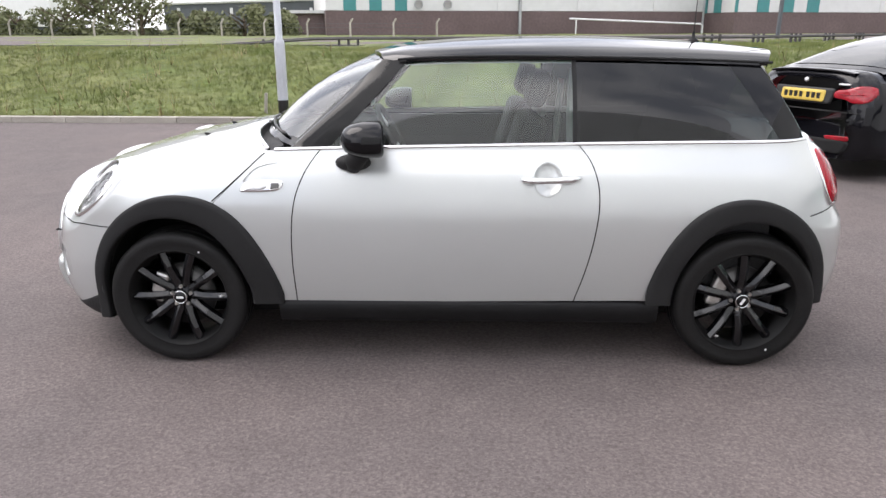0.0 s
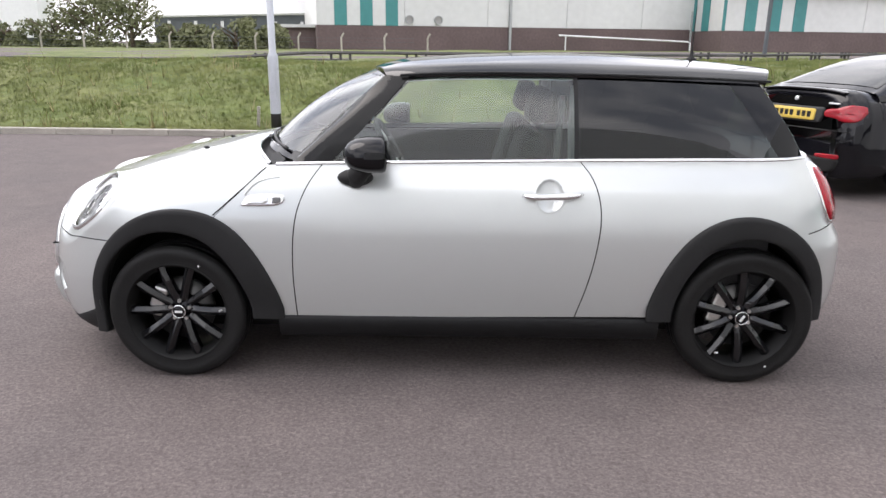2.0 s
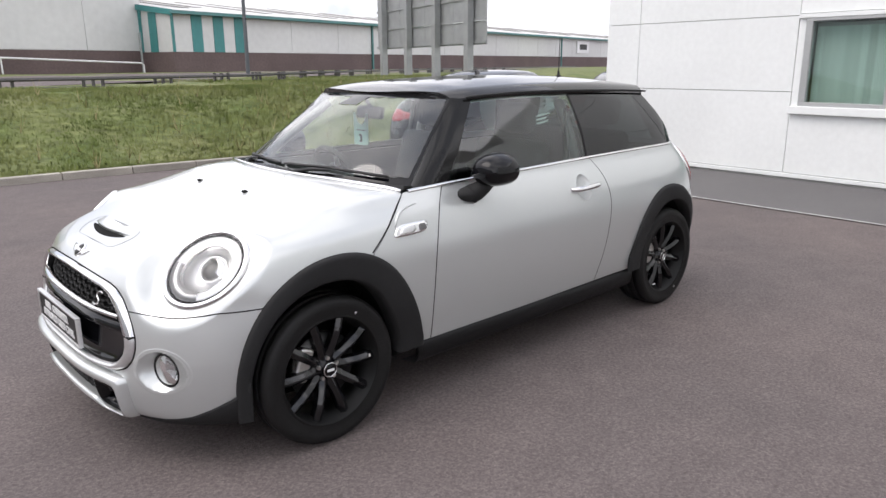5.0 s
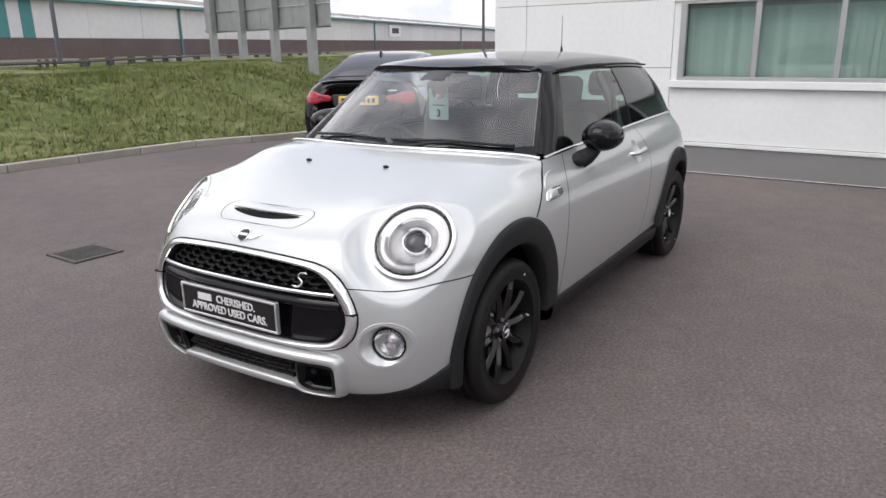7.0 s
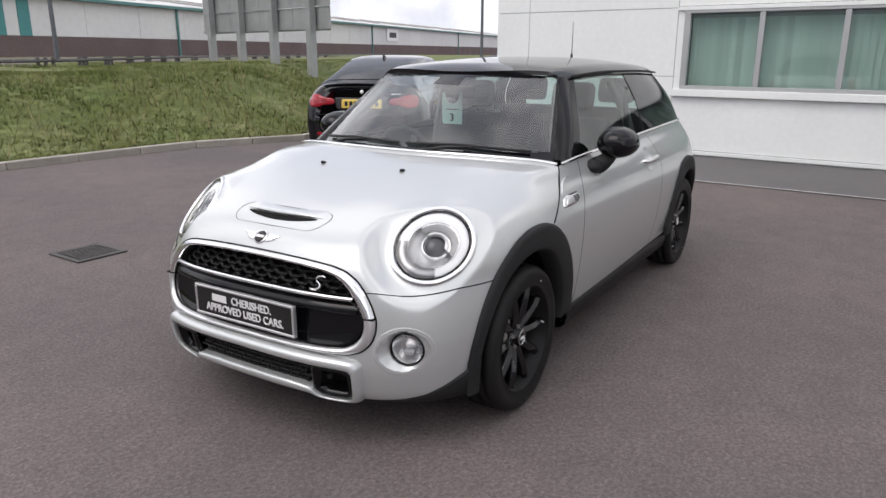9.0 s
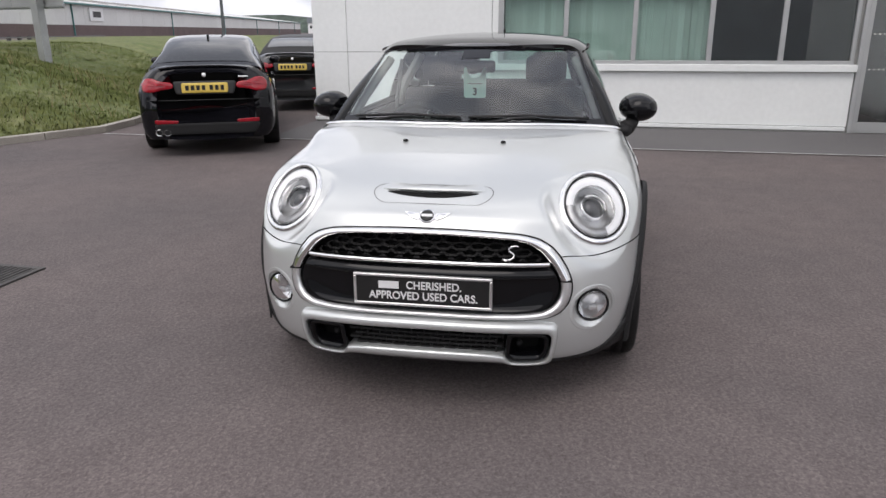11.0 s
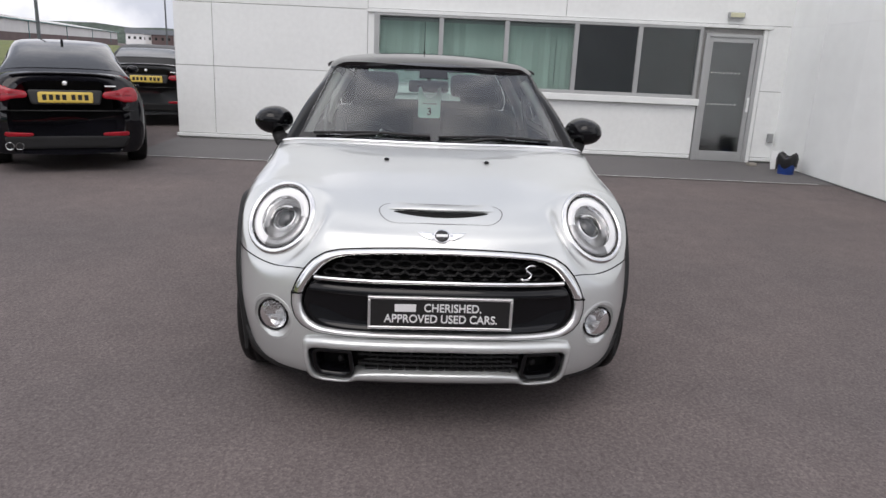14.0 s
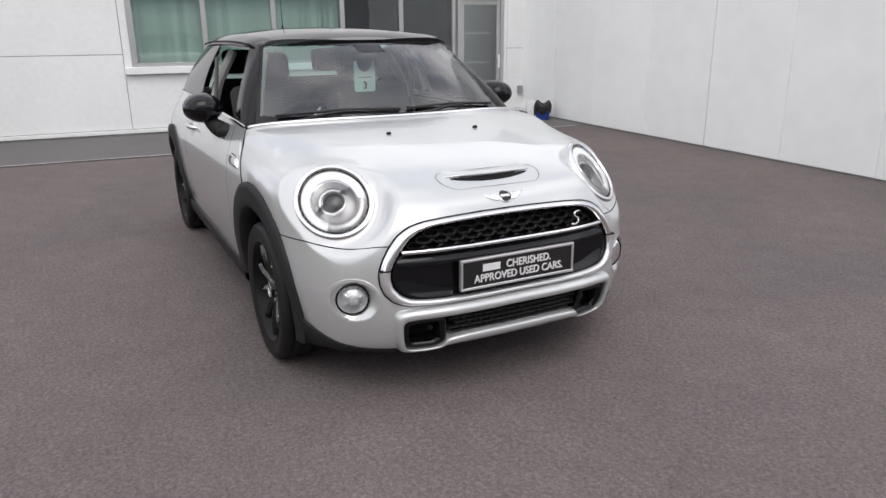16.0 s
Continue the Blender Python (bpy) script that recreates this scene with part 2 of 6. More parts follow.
DARKSTEEL = material("dark_sheeting", (0.09, 0.1, 0.11), 0.6, big=(0.2, 0.1), fine=(2, 0.08))
WHITEPANEL = material("white_trailer", (0.75, 0.75, 0.75), 0.5, big=(0.3, 0.04), fine=(4, 0.03))


# ---- mesh helpers ----
def mesh_object(name, V, F, mat, parent=None, smooth=True, label=""):
    me = bpy.data.meshes.new(name)
    me.from_pydata([tuple(map(float, v)) for v in V], [], [tuple(map(int, f)) for f in F])
    me.materials.append(mat)
    if smooth:
        me.polygons.foreach_set("use_smooth", [True] * len(me.polygons))
    me.update()
    ob = new(name, me)
    if parent:
        ob.parent = parent
    if label:
        ob["label"] = label
    return ob


def part(name, shape, mat, parent=None, label="", smooth=False):
    return mesh_object(name, shape[0], shape[1], mat, parent, smooth, label)


def joined(*shapes):
    V, F, n = [], [], 0
    for v, f in shapes:
        V += [tuple(p) for p in v]
        F += [tuple(i + n for i in q) for q in f]
        n += len(v)
    return V, F


def moved(shape, m):
    return [tuple(m @ Vector(v)) for v in shape[0]], shape[1]


def flipped(shape):
    return [(x, -y, z) for x, y, z in shape[0]], [tuple(reversed(f)) for f in shape[1]]


def box(x0, x1, y0, y1, z0, z1, bevel=0.0, segments=2):
    bm = bmesh.new()
    bmesh.ops.create_cube(bm, size=1)
    for v in bm.verts:
        v.co = ((x0 + x1) / 2 + v.co.x * (x1 - x0), (y0 + y1) / 2 + v.co.y * (y1 - y0), (z0 + z1) / 2 + v.co.z * (z1 - z0))
    if bevel:
        bmesh.ops.bevel(bm, geom=bm.edges[:], offset=bevel, segments=segments, affect="EDGES", profile=0.5)
    return from_bm(bm)


def from_bm(bm):
    bm.verts.index_update()
    out = [tuple(v.co) for v in bm.verts], [tuple(v.index for v in f.verts) for f in bm.faces]
    bm.free()
    return out


def grid(P, flip=False, closed=False):
    """Quads over an array of points [m, n, 3]."""
    P = np.asarray(P, float)
    m, n = P.shape[:2]
    F = []
    for i in range(m - 1):
        for j in range(n if closed else n - 1):
            k = (j + 1) % n
            q = (i * n + j, i * n + k, (i + 1) * n + k, (i + 1) * n + j)
            F.append(q[::-1] if flip else q)
    return [tuple(p) for p in P.reshape(-1, 3)], F


def drop(shape, test):
    """The shape without the faces whose centre passes the test."""
    V, F = np.array(shape[0]), shape[1]
    keep = [f for f in F if not test(V[list(f)].mean(0))]
    return [tuple(v) for v in V], keep


def tube(points, r, sides=10, closed=False, cap=True):
    """A round bar along a polyline; r is a number or one per point."""
    P = [Vector(p) for p in points]
    n = len(P)
    R = [float(v) for v in r] if hasattr(r, "__len__") else [float(r)] * n
    rings, up = [], None
    for i in range(n):
        t = (P[(i + 1) % n] - P[i - 1]) if closed else (P[min(i + 1, n - 1)] - P[max(i - 1, 0)])
        t.normalize()
        if up is None:
            up = t.orthogonal().normalized()
        up = (up - t * up.dot(t)).normalized()
        w2 = t.cross(up)
        rings.append([P[i] + R[i] * (math.cos(2 * math.pi * k / sides) * up + math.sin(2 * math.pi * k / sides) * w2) for k in range(sides)])
    if closed:
        rings.append(rings[0])
    V, F = grid(np.array(rings), closed=True)
    if cap and not closed:
        F += [tuple(range(sides))[::-1], tuple(range((n - 1) * sides, n * sides))]
    return V, F


def lathe(profile, sides=48, axis="y", full=True):
    """Profile of (radius, along) turned round the axis."""
    rings = []
    for r, h in profile:
        ring = []
        for k in range(sides):
            a = 2 * math.pi * k / sides
            c, s = r * math.cos(a), r * math.sin(a)
            ring.append({"y": (c, h, s), "z": (c, s, h), "x": (h, c, s)}[axis])
        rings.append(ring)
    return grid(np.array(rings), closed=True)


def prism(outline, depth, bevel=0.0):
    """A polygon in x, z given a thickness along y from 0 to depth."""
    bm = bmesh.new()
    vs = [bm.verts.new((x, 0, z)) for x, z in outline]
    f = bm.faces.new(vs)
    ext = bmesh.ops.extrude_face_region(bm, geom=[f])
    for v in ext["geom"]:
        if isinstance(v, bmesh.types.BMVert):
            v.co.y += depth
    bmesh.ops.recalc_face_normals(bm, faces=bm.faces[:])
    if bevel:
        bmesh.ops.bevel(bm, geom=bm.edges[:], offset=bevel, segments=2, affect="EDGES", profile=0.5)
    return from_bm(bm)


def ball(c, rx, ry, rz, u=20, v=12):
    P = []
    for i in range(v + 1):
        a = math.pi * (i / v - 0.5)
        P.append([(c[0] + rx * math.cos(a) * math.cos(2 * math.pi * k / u), c[1] + ry * math.cos(a) * math.sin(2 * math.pi * k / u), c[2] + rz * math.sin(a)) for k in range(u)])
    return grid(np.array(P), closed=True)


def empty(name, m, label, category, group=""):
    ob = new(name)
    ob.matrix_world = m
    ob.empty_display_size = 0.1
    return tagged(ob, label, category, group)


def lerp(table, v):
    xs, ys = zip(*table)
    return np.interp(v, xs, ys)


def smooth_table(table):
    """A smooth curve through a table, as a finer table."""
    xs, ys = map(np.array, zip(*table))
    d = np.diff(ys) / np.diff(xs)
    m = np.r_[d[0], (d[1:] + d[:-1]) / 2, d[-1]]
    for i in range(len(d)):
        if d[i] == 0:
            m[i] = m[i + 1] = 0
    out = []
    for i in range(len(d)):
        h = xs[i + 1] - xs[i]
        for s in np.linspace(0, 1, 8, endpoint=False):
            a, b = 2 * s**3 - 3 * s**2 + 1, s**3 - 2 * s**2 + s
            out.append((xs[i] + s * h, a * ys[i] + b * h * m[i] + (1 - a) * ys[i + 1] + (s**3 - s**2) * h * m[i + 1]))
    return out + [(xs[-1], ys[-1])]


def words(text, size, m, mat, parent, name="lettering", depth=0.0015, align="CENTER"):
    cu = bpy.data.curves.new(name, "FONT")
    cu.body, cu.size, cu.extrude, cu.align_x, cu.align_y = text, size, depth, align, "CENTER"
    cu.offset = size * 0.014
    tmp = new("tmp_text", cu)
    bpy.context.view_layer.update()
    me = bpy.data.meshes.new_from_object(tmp.evaluated_get(bpy.context.evaluated_depsgraph_get()))
    bpy.data.objects.remove(tmp)
    me.materials.clear()
    me.materials.append(mat)
    ob = new(name, me)
    ob.parent = parent
    ob.matrix_basis = m
    return ob

# ---- the setting ----
S = 1500
ground = tagged(part("ground", ([(-S, -S, 0), (S, -S, 0), (S, S, 0), (-S, S, 0)], [(0, 1, 2, 3)]), ASPHALT), "dark worn asphalt of a car park", "ground", kind="structure")

# kerb line and the grass bank behind it
KERBLINE = [(-60, 10.4), (-30, 8.9), (-6.2, 7.74), (-2.5, 7.64), (2.1, 7.4), (4.5, 7.22), (5.25, 7.08), (5.65, 6.8), (6.0, 6.52), (6.5, 6.38), (7.6, 6.5), (14, 7.9), (30, 11.2), (90, 26)]


def along(line, step):
    """Points at even steps on a polyline."""
    P = [Vector((*p, 0)) for p in line]
    out, rest = [], 0.0
    for a, b in zip(P, P[1:]):
        length, d = (b - a).length, rest
        while d < length:
            out.append(a.lerp(b, d / length))
            d += step
        rest = d - length
    return out + [P[-1]]


kerb = tagged(part("kerb", ([(-60, 11.45, -0.05), (-60, 11.5, -0.05), (-60, 11.45, -0.04)], [(0, 1, 2)]), KERB), "pale concrete kerb stones along a grass bank", "kerb", kind="structure")
stones = along(KERBLINE, 0.915)
stone_shape = box(-0.4535, 0.4535, 0, 0.125, -0.1, 0.098, 0.012)
stone_mesh = None
for a, b in zip(stones, stones[1:]):
    if b.x < -16 or a.x > 24:
        continue
    d = b - a
    m = Matrix.Translation((a + b) / 2) @ Matrix.Rotation(math.atan2(d.y, d.x), 4, "Z") @ Matrix.Diagonal((d.length / 0.915, 1, 1, 1))
    if stone_mesh is None:
        first = part("kerb_stone", stone_shape, KERB, kerb)
        stone_mesh = first.data
        first.matrix_basis = m
    else:
        ob = new("kerb_stone", stone_mesh)
        ob.parent, ob.matrix_basis = kerb, m

CREST = 0.99


def bank_height(d, x, y):
    """Height of the bank d metres behind the kerb."""
    toe = 0.1 + 4.4 * min(max((x - 10) / 8, 0), 1)  # the slope draws back from the kerb near the road sign
    t = min(max((d - toe) / 5.2, 0), 1)
    h = CREST * (t * t * (3 - 2 * t)) * 0.96 + 0.07
    return h + 0.09 * noise.noise((x * 0.35, y * 0.35, 0)) * min(1, d) + 0.035 * noise.noise((x * 1.6, y * 1.6, 3)) * min(1, d * 2)


edge = along(KERBLINE, 0.6)
offs = [0.0, 0.12, 0.3, 0.6, 1, 1.4, 1.8, 2.2, 2.6, 3, 3.4, 3.8, 4.2, 4.6, 5, 5.4, 6, 7, 8, 9, 10, 11, 12, 13.5, 15, 18, 30, 60, 150, 900]
rows = []
smooth_dir = []
for i, p in enumerate(edge):
    d = edge[min(i + 4, len(edge) - 1)] - edge[max(i - 4, 0)]
    smooth_dir.append(Vector((-d.y, d.x, 0)).normalized())
for i, p in enumerate(edge):
    nrm = sum(smooth_dir[max(0, i - 8):i + 9], Vector()).normalized()
    rows.append([(p.x + nrm.x * (o + 0.11), p.y + nrm.y * (o + 0.11), bank_height(o, p.x + nrm.x * o, p.y + nrm.y * o)) for o in offs])
bank = tagged(part("grass_bank", grid(np.array(rows)), SOIL, smooth=True), "rough grass bank rising from the kerb to a road", "grass bank", kind="structure")

# grass tufts on the bank
rng = np.random.default_rng(3)
V, F = [], []
R = np.array(rows)
near = [k for k in range(len(edge) - 2) if -15 < edge[k].x < 27]
for k in range(76000):
    i = near[rng.integers(0, len(near))]
    if edge[i].x < -15 or edge[i].x > 27:
        continue
    u, v = rng.random(), rng.random() ** 0.8 * (17 if edge[i].x < 7 else 23)
    j = int(v)
    s, t = u, v - j
    p = R[i, j] * (1 - s) * (1 - t) + R[i + 1, j] * s * (1 - t) + R[i, j + 1] * (1 - s) * t + R[i + 1, j + 1] * s * t
    clump = 0.5 + 0.5 * noise.noise((p[0] * 0.9, p[1] * 0.9, 7))
    hgt = (0.02 + 0.07 * clump ** 1.5) * (0.6 + 0.8 * rng.random())
    for _ in range(3):
        a = rng.random() * 6.283
        w, lean = 0.006 + 0.009 * rng.random(), 1.6 * hgt * (rng.random() - 0.15)
        dx, dy = math.cos(a), math.sin(a)
        ox, oy = (rng.random(2) - 0.5) * 0.08
        n = len(V)
        V += [(p[0] + ox - dy * w, p[1] + oy + dx * w, p[2] - 0.01), (p[0] + ox + dy * w, p[1] + oy - dx * w, p[2] - 0.01), (p[0] + ox + dx * lean, p[1] + oy + dy * lean, p[2] + hgt)]
        nx_, ny_ = Vector(V[n + 1]) - Vector(V[n]), Vector(V[n + 2]) - Vector(V[n])
        F.append((n, n + 1, n + 2) if nx_.cross(ny_).y < 0 else (n, n + 2, n + 1))  # blades face the yard
grass = part("grass", (V, F), GRASS, smooth=True)
grass.data.normals_split_custom_set_from_vertices([(0.0, -0.25, 0.97)] * len(V))  # one shared normal for all blades, so even shading is put into the shape
tagged(grass, "long uneven green and straw-coloured grass on the bank", "grass", kind="stuff")
V, F = [], []
for k in range(1500):
    i = rng.integers(0, len(edge) - 2)
    if edge[i].x < -14 or edge[i].x > 16:
        continue
    v = rng.random() * 15
    j = int(v)
    p = R[i, j] * (1 - v + j) + R[i, j + 1] * (v - j)
    for _ in range(4):
        a, hgt = rng.random() * 6.283, 0.18 + 0.22 * rng.random()
        dx, dy, w = math.cos(a), math.sin(a), 0.005
        n = len(V)
        V += [(p[0] - dy * w, p[1] + dx * w, p[2]), (p[0] + dy * w, p[1] - dx * w, p[2]), (p[0] + dx * hgt * 0.5, p[1] + dy * hgt * 0.5, p[2] + hgt)]
        F.append((n, n + 1, n + 2))
tagged(part("dry_stalks", (V, F), DRYGRASS), "dry straw-coloured stalks among the grass", "grass", kind="stuff")

# path along the building and its worn line
pave = tagged(part("pavement", joined(([(6.2, 3.7, 0.006), (5.7, -5.7, 0.006), (7.8, -5.8, 0.006), (8.35, 3.7, 0.006)], [(0, 1, 2, 3)])), PATHWAY), "grey asphalt path along the white building", "pavement", kind="structure")
d0, d1 = Vector((6.32, 6.3, 0)), Vector((5.72, -5.25, 0))
dd = (d1 - d0).normalized()
nn = Vector((-dd.y, dd.x, 0)) * 0.022
tagged(part("painted_line", ([tuple(d0 - nn + Vector((0, 0, 0.011))), tuple(d0 + nn + Vector((0, 0, 0.011))), tuple(d1 + nn + Vector((0, 0, 0.011))), tuple(d1 - nn + Vector((0, 0, 0.011)))], [(0, 1, 2, 3)]), LINE), "thin worn white line painted on the asphalt", "road marking", kind="structure")

# drain cover
drain = empty("drain_cover", pose(0.42, 2.953, 0, 0, 0, -3), "square dark cast iron drain grate set in asphalt", "drain cover")
part("frame", joined(box(-0.19, 0.19, -0.2, -0.165, 0, 0.012), box(-0.19, 0.19, 0.165, 0.2, 0, 0.012), box(-0.19, -0.155, -0.165, 0.165, 0, 0.012), box(0.155, 0.19, -0.165, 0.165, 0, 0.012)), CAST, drain)
# thin black plate whose colour stands in for the pit's shaded depth
part("pit", box(-0.155, 0.155, -0.165, 0.165, 0.001, 0.004), DARK, drain)
for k in range(9):
    part("bar", box(-0.15, 0.15, -0.16 + k * 0.037, -0.142 + k * 0.037, 0.004, 0.014, 0.002), CAST, drain)

# ---- white building ----
WM = Matrix.Translation((8.238, 3.67, 0)) @ Matrix.Rotation(math.atan2(-8.88, -0.5), 4, "Z")  # x along the wall, y into it
WEND, TOP = 9.3, 6.2
WX0, WX1, WZ0, WZ1 = 3.06, 7.98, 0.945, 2.005
DX0, DX1, DZ1 = 8.06, 8.88, 1.92


def built(name, shape, mat, parent=None, m=WM, smooth=False):
    ob = part(name, shape, mat, parent, smooth=smooth)
    if parent is None:
        ob.matrix_world = m
    return ob


wall = built("wall_east", joined(
    box(0.03, WX0, 0.03, 0.3, 0, TOP), box(WX0, DX1, 0.03, 0.3, WZ1, TOP), box(WX0, DX0 - 0.03, 0.03, 0.3, 0, WZ0), box(WX1, DX0 - 0.03, 0.03, 0.3, WZ0, WZ1),
    box(DX1, 11.5, 0.03, 0.3, 0, TOP), box(0.03, 0.3, 0.3, 9, 0, TOP), box(DX0 - 0.03, DX1, 0.03, 0.3, DZ1, WZ1)), JOINT)
tagged(wall, "white clad office wall with a strip window and a glazed door", "wall", kind="structure")


def cladding(x0, x1, z0, z1, g=0.004):
    built("panel", box(x0 + g, x1 - g, 0.0, 0.03, z0 + g, z1 - g, 0.003, 1), WHITECLAD, wall)


for x0, x1 in ((0, 0.585), (0.585, 2.93)):
    for z0, z1 in ((0.09, 1.115), (1.115, 2.04), (2.04, 3.1), (3.1, 4.6), (4.6, TOP)):
        cladding(x0, x1, z0, z1)
cladding(2.93, WX0 - 0.01, 0.84, 2.04)
cladding(2.93, 8.02, 0.09, 0.84)
for z0, z1 in ((2.06, 3.1), (3.1, 4.6), (4.6, TOP)):
    cladding(2.93, 5.9, z0, z1), cladding(5.9, WEND + 0.4, z0, z1)
for z0, z1 in ((0.09, 1.1), (1.1, 2.06)):
    cladding(8.96, WEND + 0.4, z0, z1)
built("head_trim", box(2.93, 9.02, -0.035, 0.03, 2.005, 2.055, 0.004, 1), WHITECLAD, wall)
built("jamb_trim", box(8.895, 8.95, -0.02, 0.03, 0, 2.0, 0.004, 1), WHITECLAD, wall)
built("base_trim", box(-0.02, 8.0, -0.03, 0.03, 0.035, 0.085, 0.004, 1), WHITECLAD, wall)
built("base_trim", box(8.96, WEND + 0.4, -0.03, 0.03, 0.035, 0.085, 0.004, 1), WHITECLAD, wall)
built("plinth", box(0.0, 8.0, -0.008, 0.03, 0, 0.035), JOINT, wall)
side = [box(-0.0, 0.03, 0.03 + a, 0.03 + b, z0, z1) for a, b in ((0.004, 3), (3.008, 6), (6.008, 9)) for z0, z1 in ((0.09, 1.11), (1.118, 2.036), (2.044, 6.2))]
built("side_cladding", joined(*side), WHITECLAD, wall)

win = tagged(built("window_1", joined(box(WX0 - 0.03, WX1, -0.03, 0.06, WZ0, WZ0 + 0.05, 0.004, 1), box(WX0 - 0.03, WX1, -0.03, 0.06, WZ1 - 0.04, WZ1, 0.004, 1), box(WX0 - 0.03, WX0 + 0.05, -0.03, 0.06, WZ0 + 0.05, WZ1 - 0.04, 0.004, 1), box(WX1 - 0.05, WX1, -0.03, 0.06, WZ0 + 0.05, WZ1 - 0.04, 0.004, 1)), ALU), "long grey aluminium strip window with teal blinds", "window", kind="structure")
MULL = [WX0 + 0.05, 4.04, 5.03, 6.08, 7.04, WX1 - 0.05]
for x in MULL[1:-1]:
    built("mullion", box(x - 0.035, x + 0.035, -0.026, 0.056, WZ0 + 0.05, WZ1 - 0.04, 0.004, 1), ALU, win)
built("window_sill", box(WX0 - 0.13, 8.03, -0.075, 0.03, WZ0 - 0.1, WZ0, 0.008), WHITECLAD, win)
for i, (x0, x1) in enumerate(zip(MULL, MULL[1:])):
    pane = built("pane", box(x0, x1, 0.012, 0.02, WZ0 + 0.05, WZ1 - 0.04), WINGLASS if i < 3 else FILMGLASS, win)
    pane.visible_shadow = False
rng2 = random.Random(5)
blinds = tagged(built("vertical_blind", box(3.1, 6.07, 0.13, 0.17, WZ1 - 0.1, WZ1 - 0.06), ALU), "closed pale teal vertical blind behind the window", "blind")
for k in range(34):
    x = 3.14 + k * 0.0875
    if 5.54 < x < 5.58:
        continue
    a = rng2.uniform(-0.25, 0.35) if x > 5.05 else rng2.uniform(-0.08, 0.1)
    slat = part("slat", box(-0.043, 0.043, -0.001, 0.001, WZ0 + 0.03, WZ1 - 0.1), BLIND, blinds)
    slat.matrix_basis = pose(x, 0.15, 0, 0, 0, math.degrees(a))
tagged(built("office_room", joined(box(3.0, 9.0, 3.0, 3.1, 0, 2.6), box(3.0, 9.0, 0.3, 3.0, -0.02, 0.0), box(3.0, 9.0, 0.3, 3.0, 2.5, 2.6), box(2.9, 3.0, 0.3, 3.1, 0, 2.6), box(9.0, 9.1, 0.3, 3.1, 0, 2.6)), OFFICE), "dim plain office interior behind the glass", "room", kind="structure")

door = tagged(built("door_1", joined(box(DX0 - 0.03, DX0 + 0.03, -0.02, 0.08, 0, DZ1, 0.004, 1), box(DX1 - 0.05, DX1 + 0.012, -0.02, 0.08, 0, DZ1, 0.004, 1), box(DX0 + 0.03, DX1 - 0.05, -0.02, 0.08, DZ1 - 0.05, DZ1, 0.004, 1)), ALU), "closed glazed door in a grey aluminium frame", "door", kind="structure")
built("leaf", joined(box(DX0 + 0.03, DX0 + 0.095, 0.0, 0.05, 0.01, DZ1 - 0.05, 0.004, 1), box(DX1 - 0.12, DX1 - 0.052, 0.0, 0.05, 0.01, DZ1 - 0.05, 0.004, 1), box(DX0 + 0.095, DX1 - 0.12, 0, 0.05, 0.01, 0.16, 0.004, 1), box(DX0 + 0.095, DX1 - 0.12, 0, 0.05, DZ1 - 0.12, DZ1 - 0.05, 0.004, 1)), ALU, door)
built("glass_panel", box(DX0 + 0.095, DX1 - 0.12, 0.02, 0.028, 0.16, DZ1 - 0.12), DOORGLASS, door)
built("handle", joined(box(DX1 - 0.105, DX1 - 0.07, -0.045, -0.025, 0.78, 1.0, 0.006), box(DX1 - 0.1, DX1 - 0.075, -0.03, 0.0, 0.8, 0.82), box(DX1 - 0.1, DX1 - 0.075, -0.03, 0, 0.96, 0.98)), WHITECLAD, door)
for z in (0.88, 1.35):
    for k in range(8):
        built("marking", box(DX0 + 0.13 + k * 0.06, DX0 + 0.15 + k * 0.06, 0.0185, 0.0195, z - 0.009, z + 0.009), WHITECLAD, door)

tagged(built("socket_box", box(9.18, 9.26, -0.07, 0.0, 0.33, 0.47, 0.01), GALV), "small grey outdoor socket box on the white wall", "socket box")
lamp = empty("bulkhead_light", WM @ pose(8.43, 0, 2.19), "pale yellow bulkhead light above the door", "wall light")
part("body", box(-0.12, 0.12, -0.08, 0.0, -0.045, 0.045, 0.015), ALU, lamp)
part("diffuser", box(-0.105, 0.105, -0.09, -0.075, -0.033, 0.033, 0.008), material("aged_diffuser", (0.6, 0.6, 0.42), 0.35, big=(9, 0.08), fine=(60, 0.05)), lamp)

# ---- white boarded wall ----
P0, P1 = Vector((7.71, -5.62, 0)), Vector((-0.4, -5.1, 0))
RM = Matrix.Translation(P0) @ Matrix.Rotation(math.atan2(P1.y - P0.y, P1.x - P0.x), 4, "Z")  # x towards the camera's start, -y out of the wall is local +y
LEN = (P1 - P0).length
rwall = tagged(built("wall_south", box(-0.6, LEN, 0.02, 0.3, 0, 4.6), JOINT, m=RM @ Matrix.Diagonal((1, 1, 1, 1))), "tall white boarded wall with thin vertical joints", "wall", kind="structure")
JX = [-0.3, 1.0, 2.07, 3.29, 4.42, 5.55, 6.67, 7.6, LEN]
for x0, x1 in zip(JX, JX[1:]):
    yy = rng2.uniform(-0.004, 0.004)
    g0, g1 = ({4.42: 0.006, 1.0: 0.0045}.get(x, 0.0012) for x in (x0, x1))
    built("panel", box(x0 + g0, x1 - g1, yy, 0.02, 0.02, 2.05, 0.002, 1), RENDERED, rwall)
    built("panel", box(x0 + 0.001, x1 - 0.001, yy, 0.02, 2.051, 4.6, 0.001, 1), RENDERED, rwall)

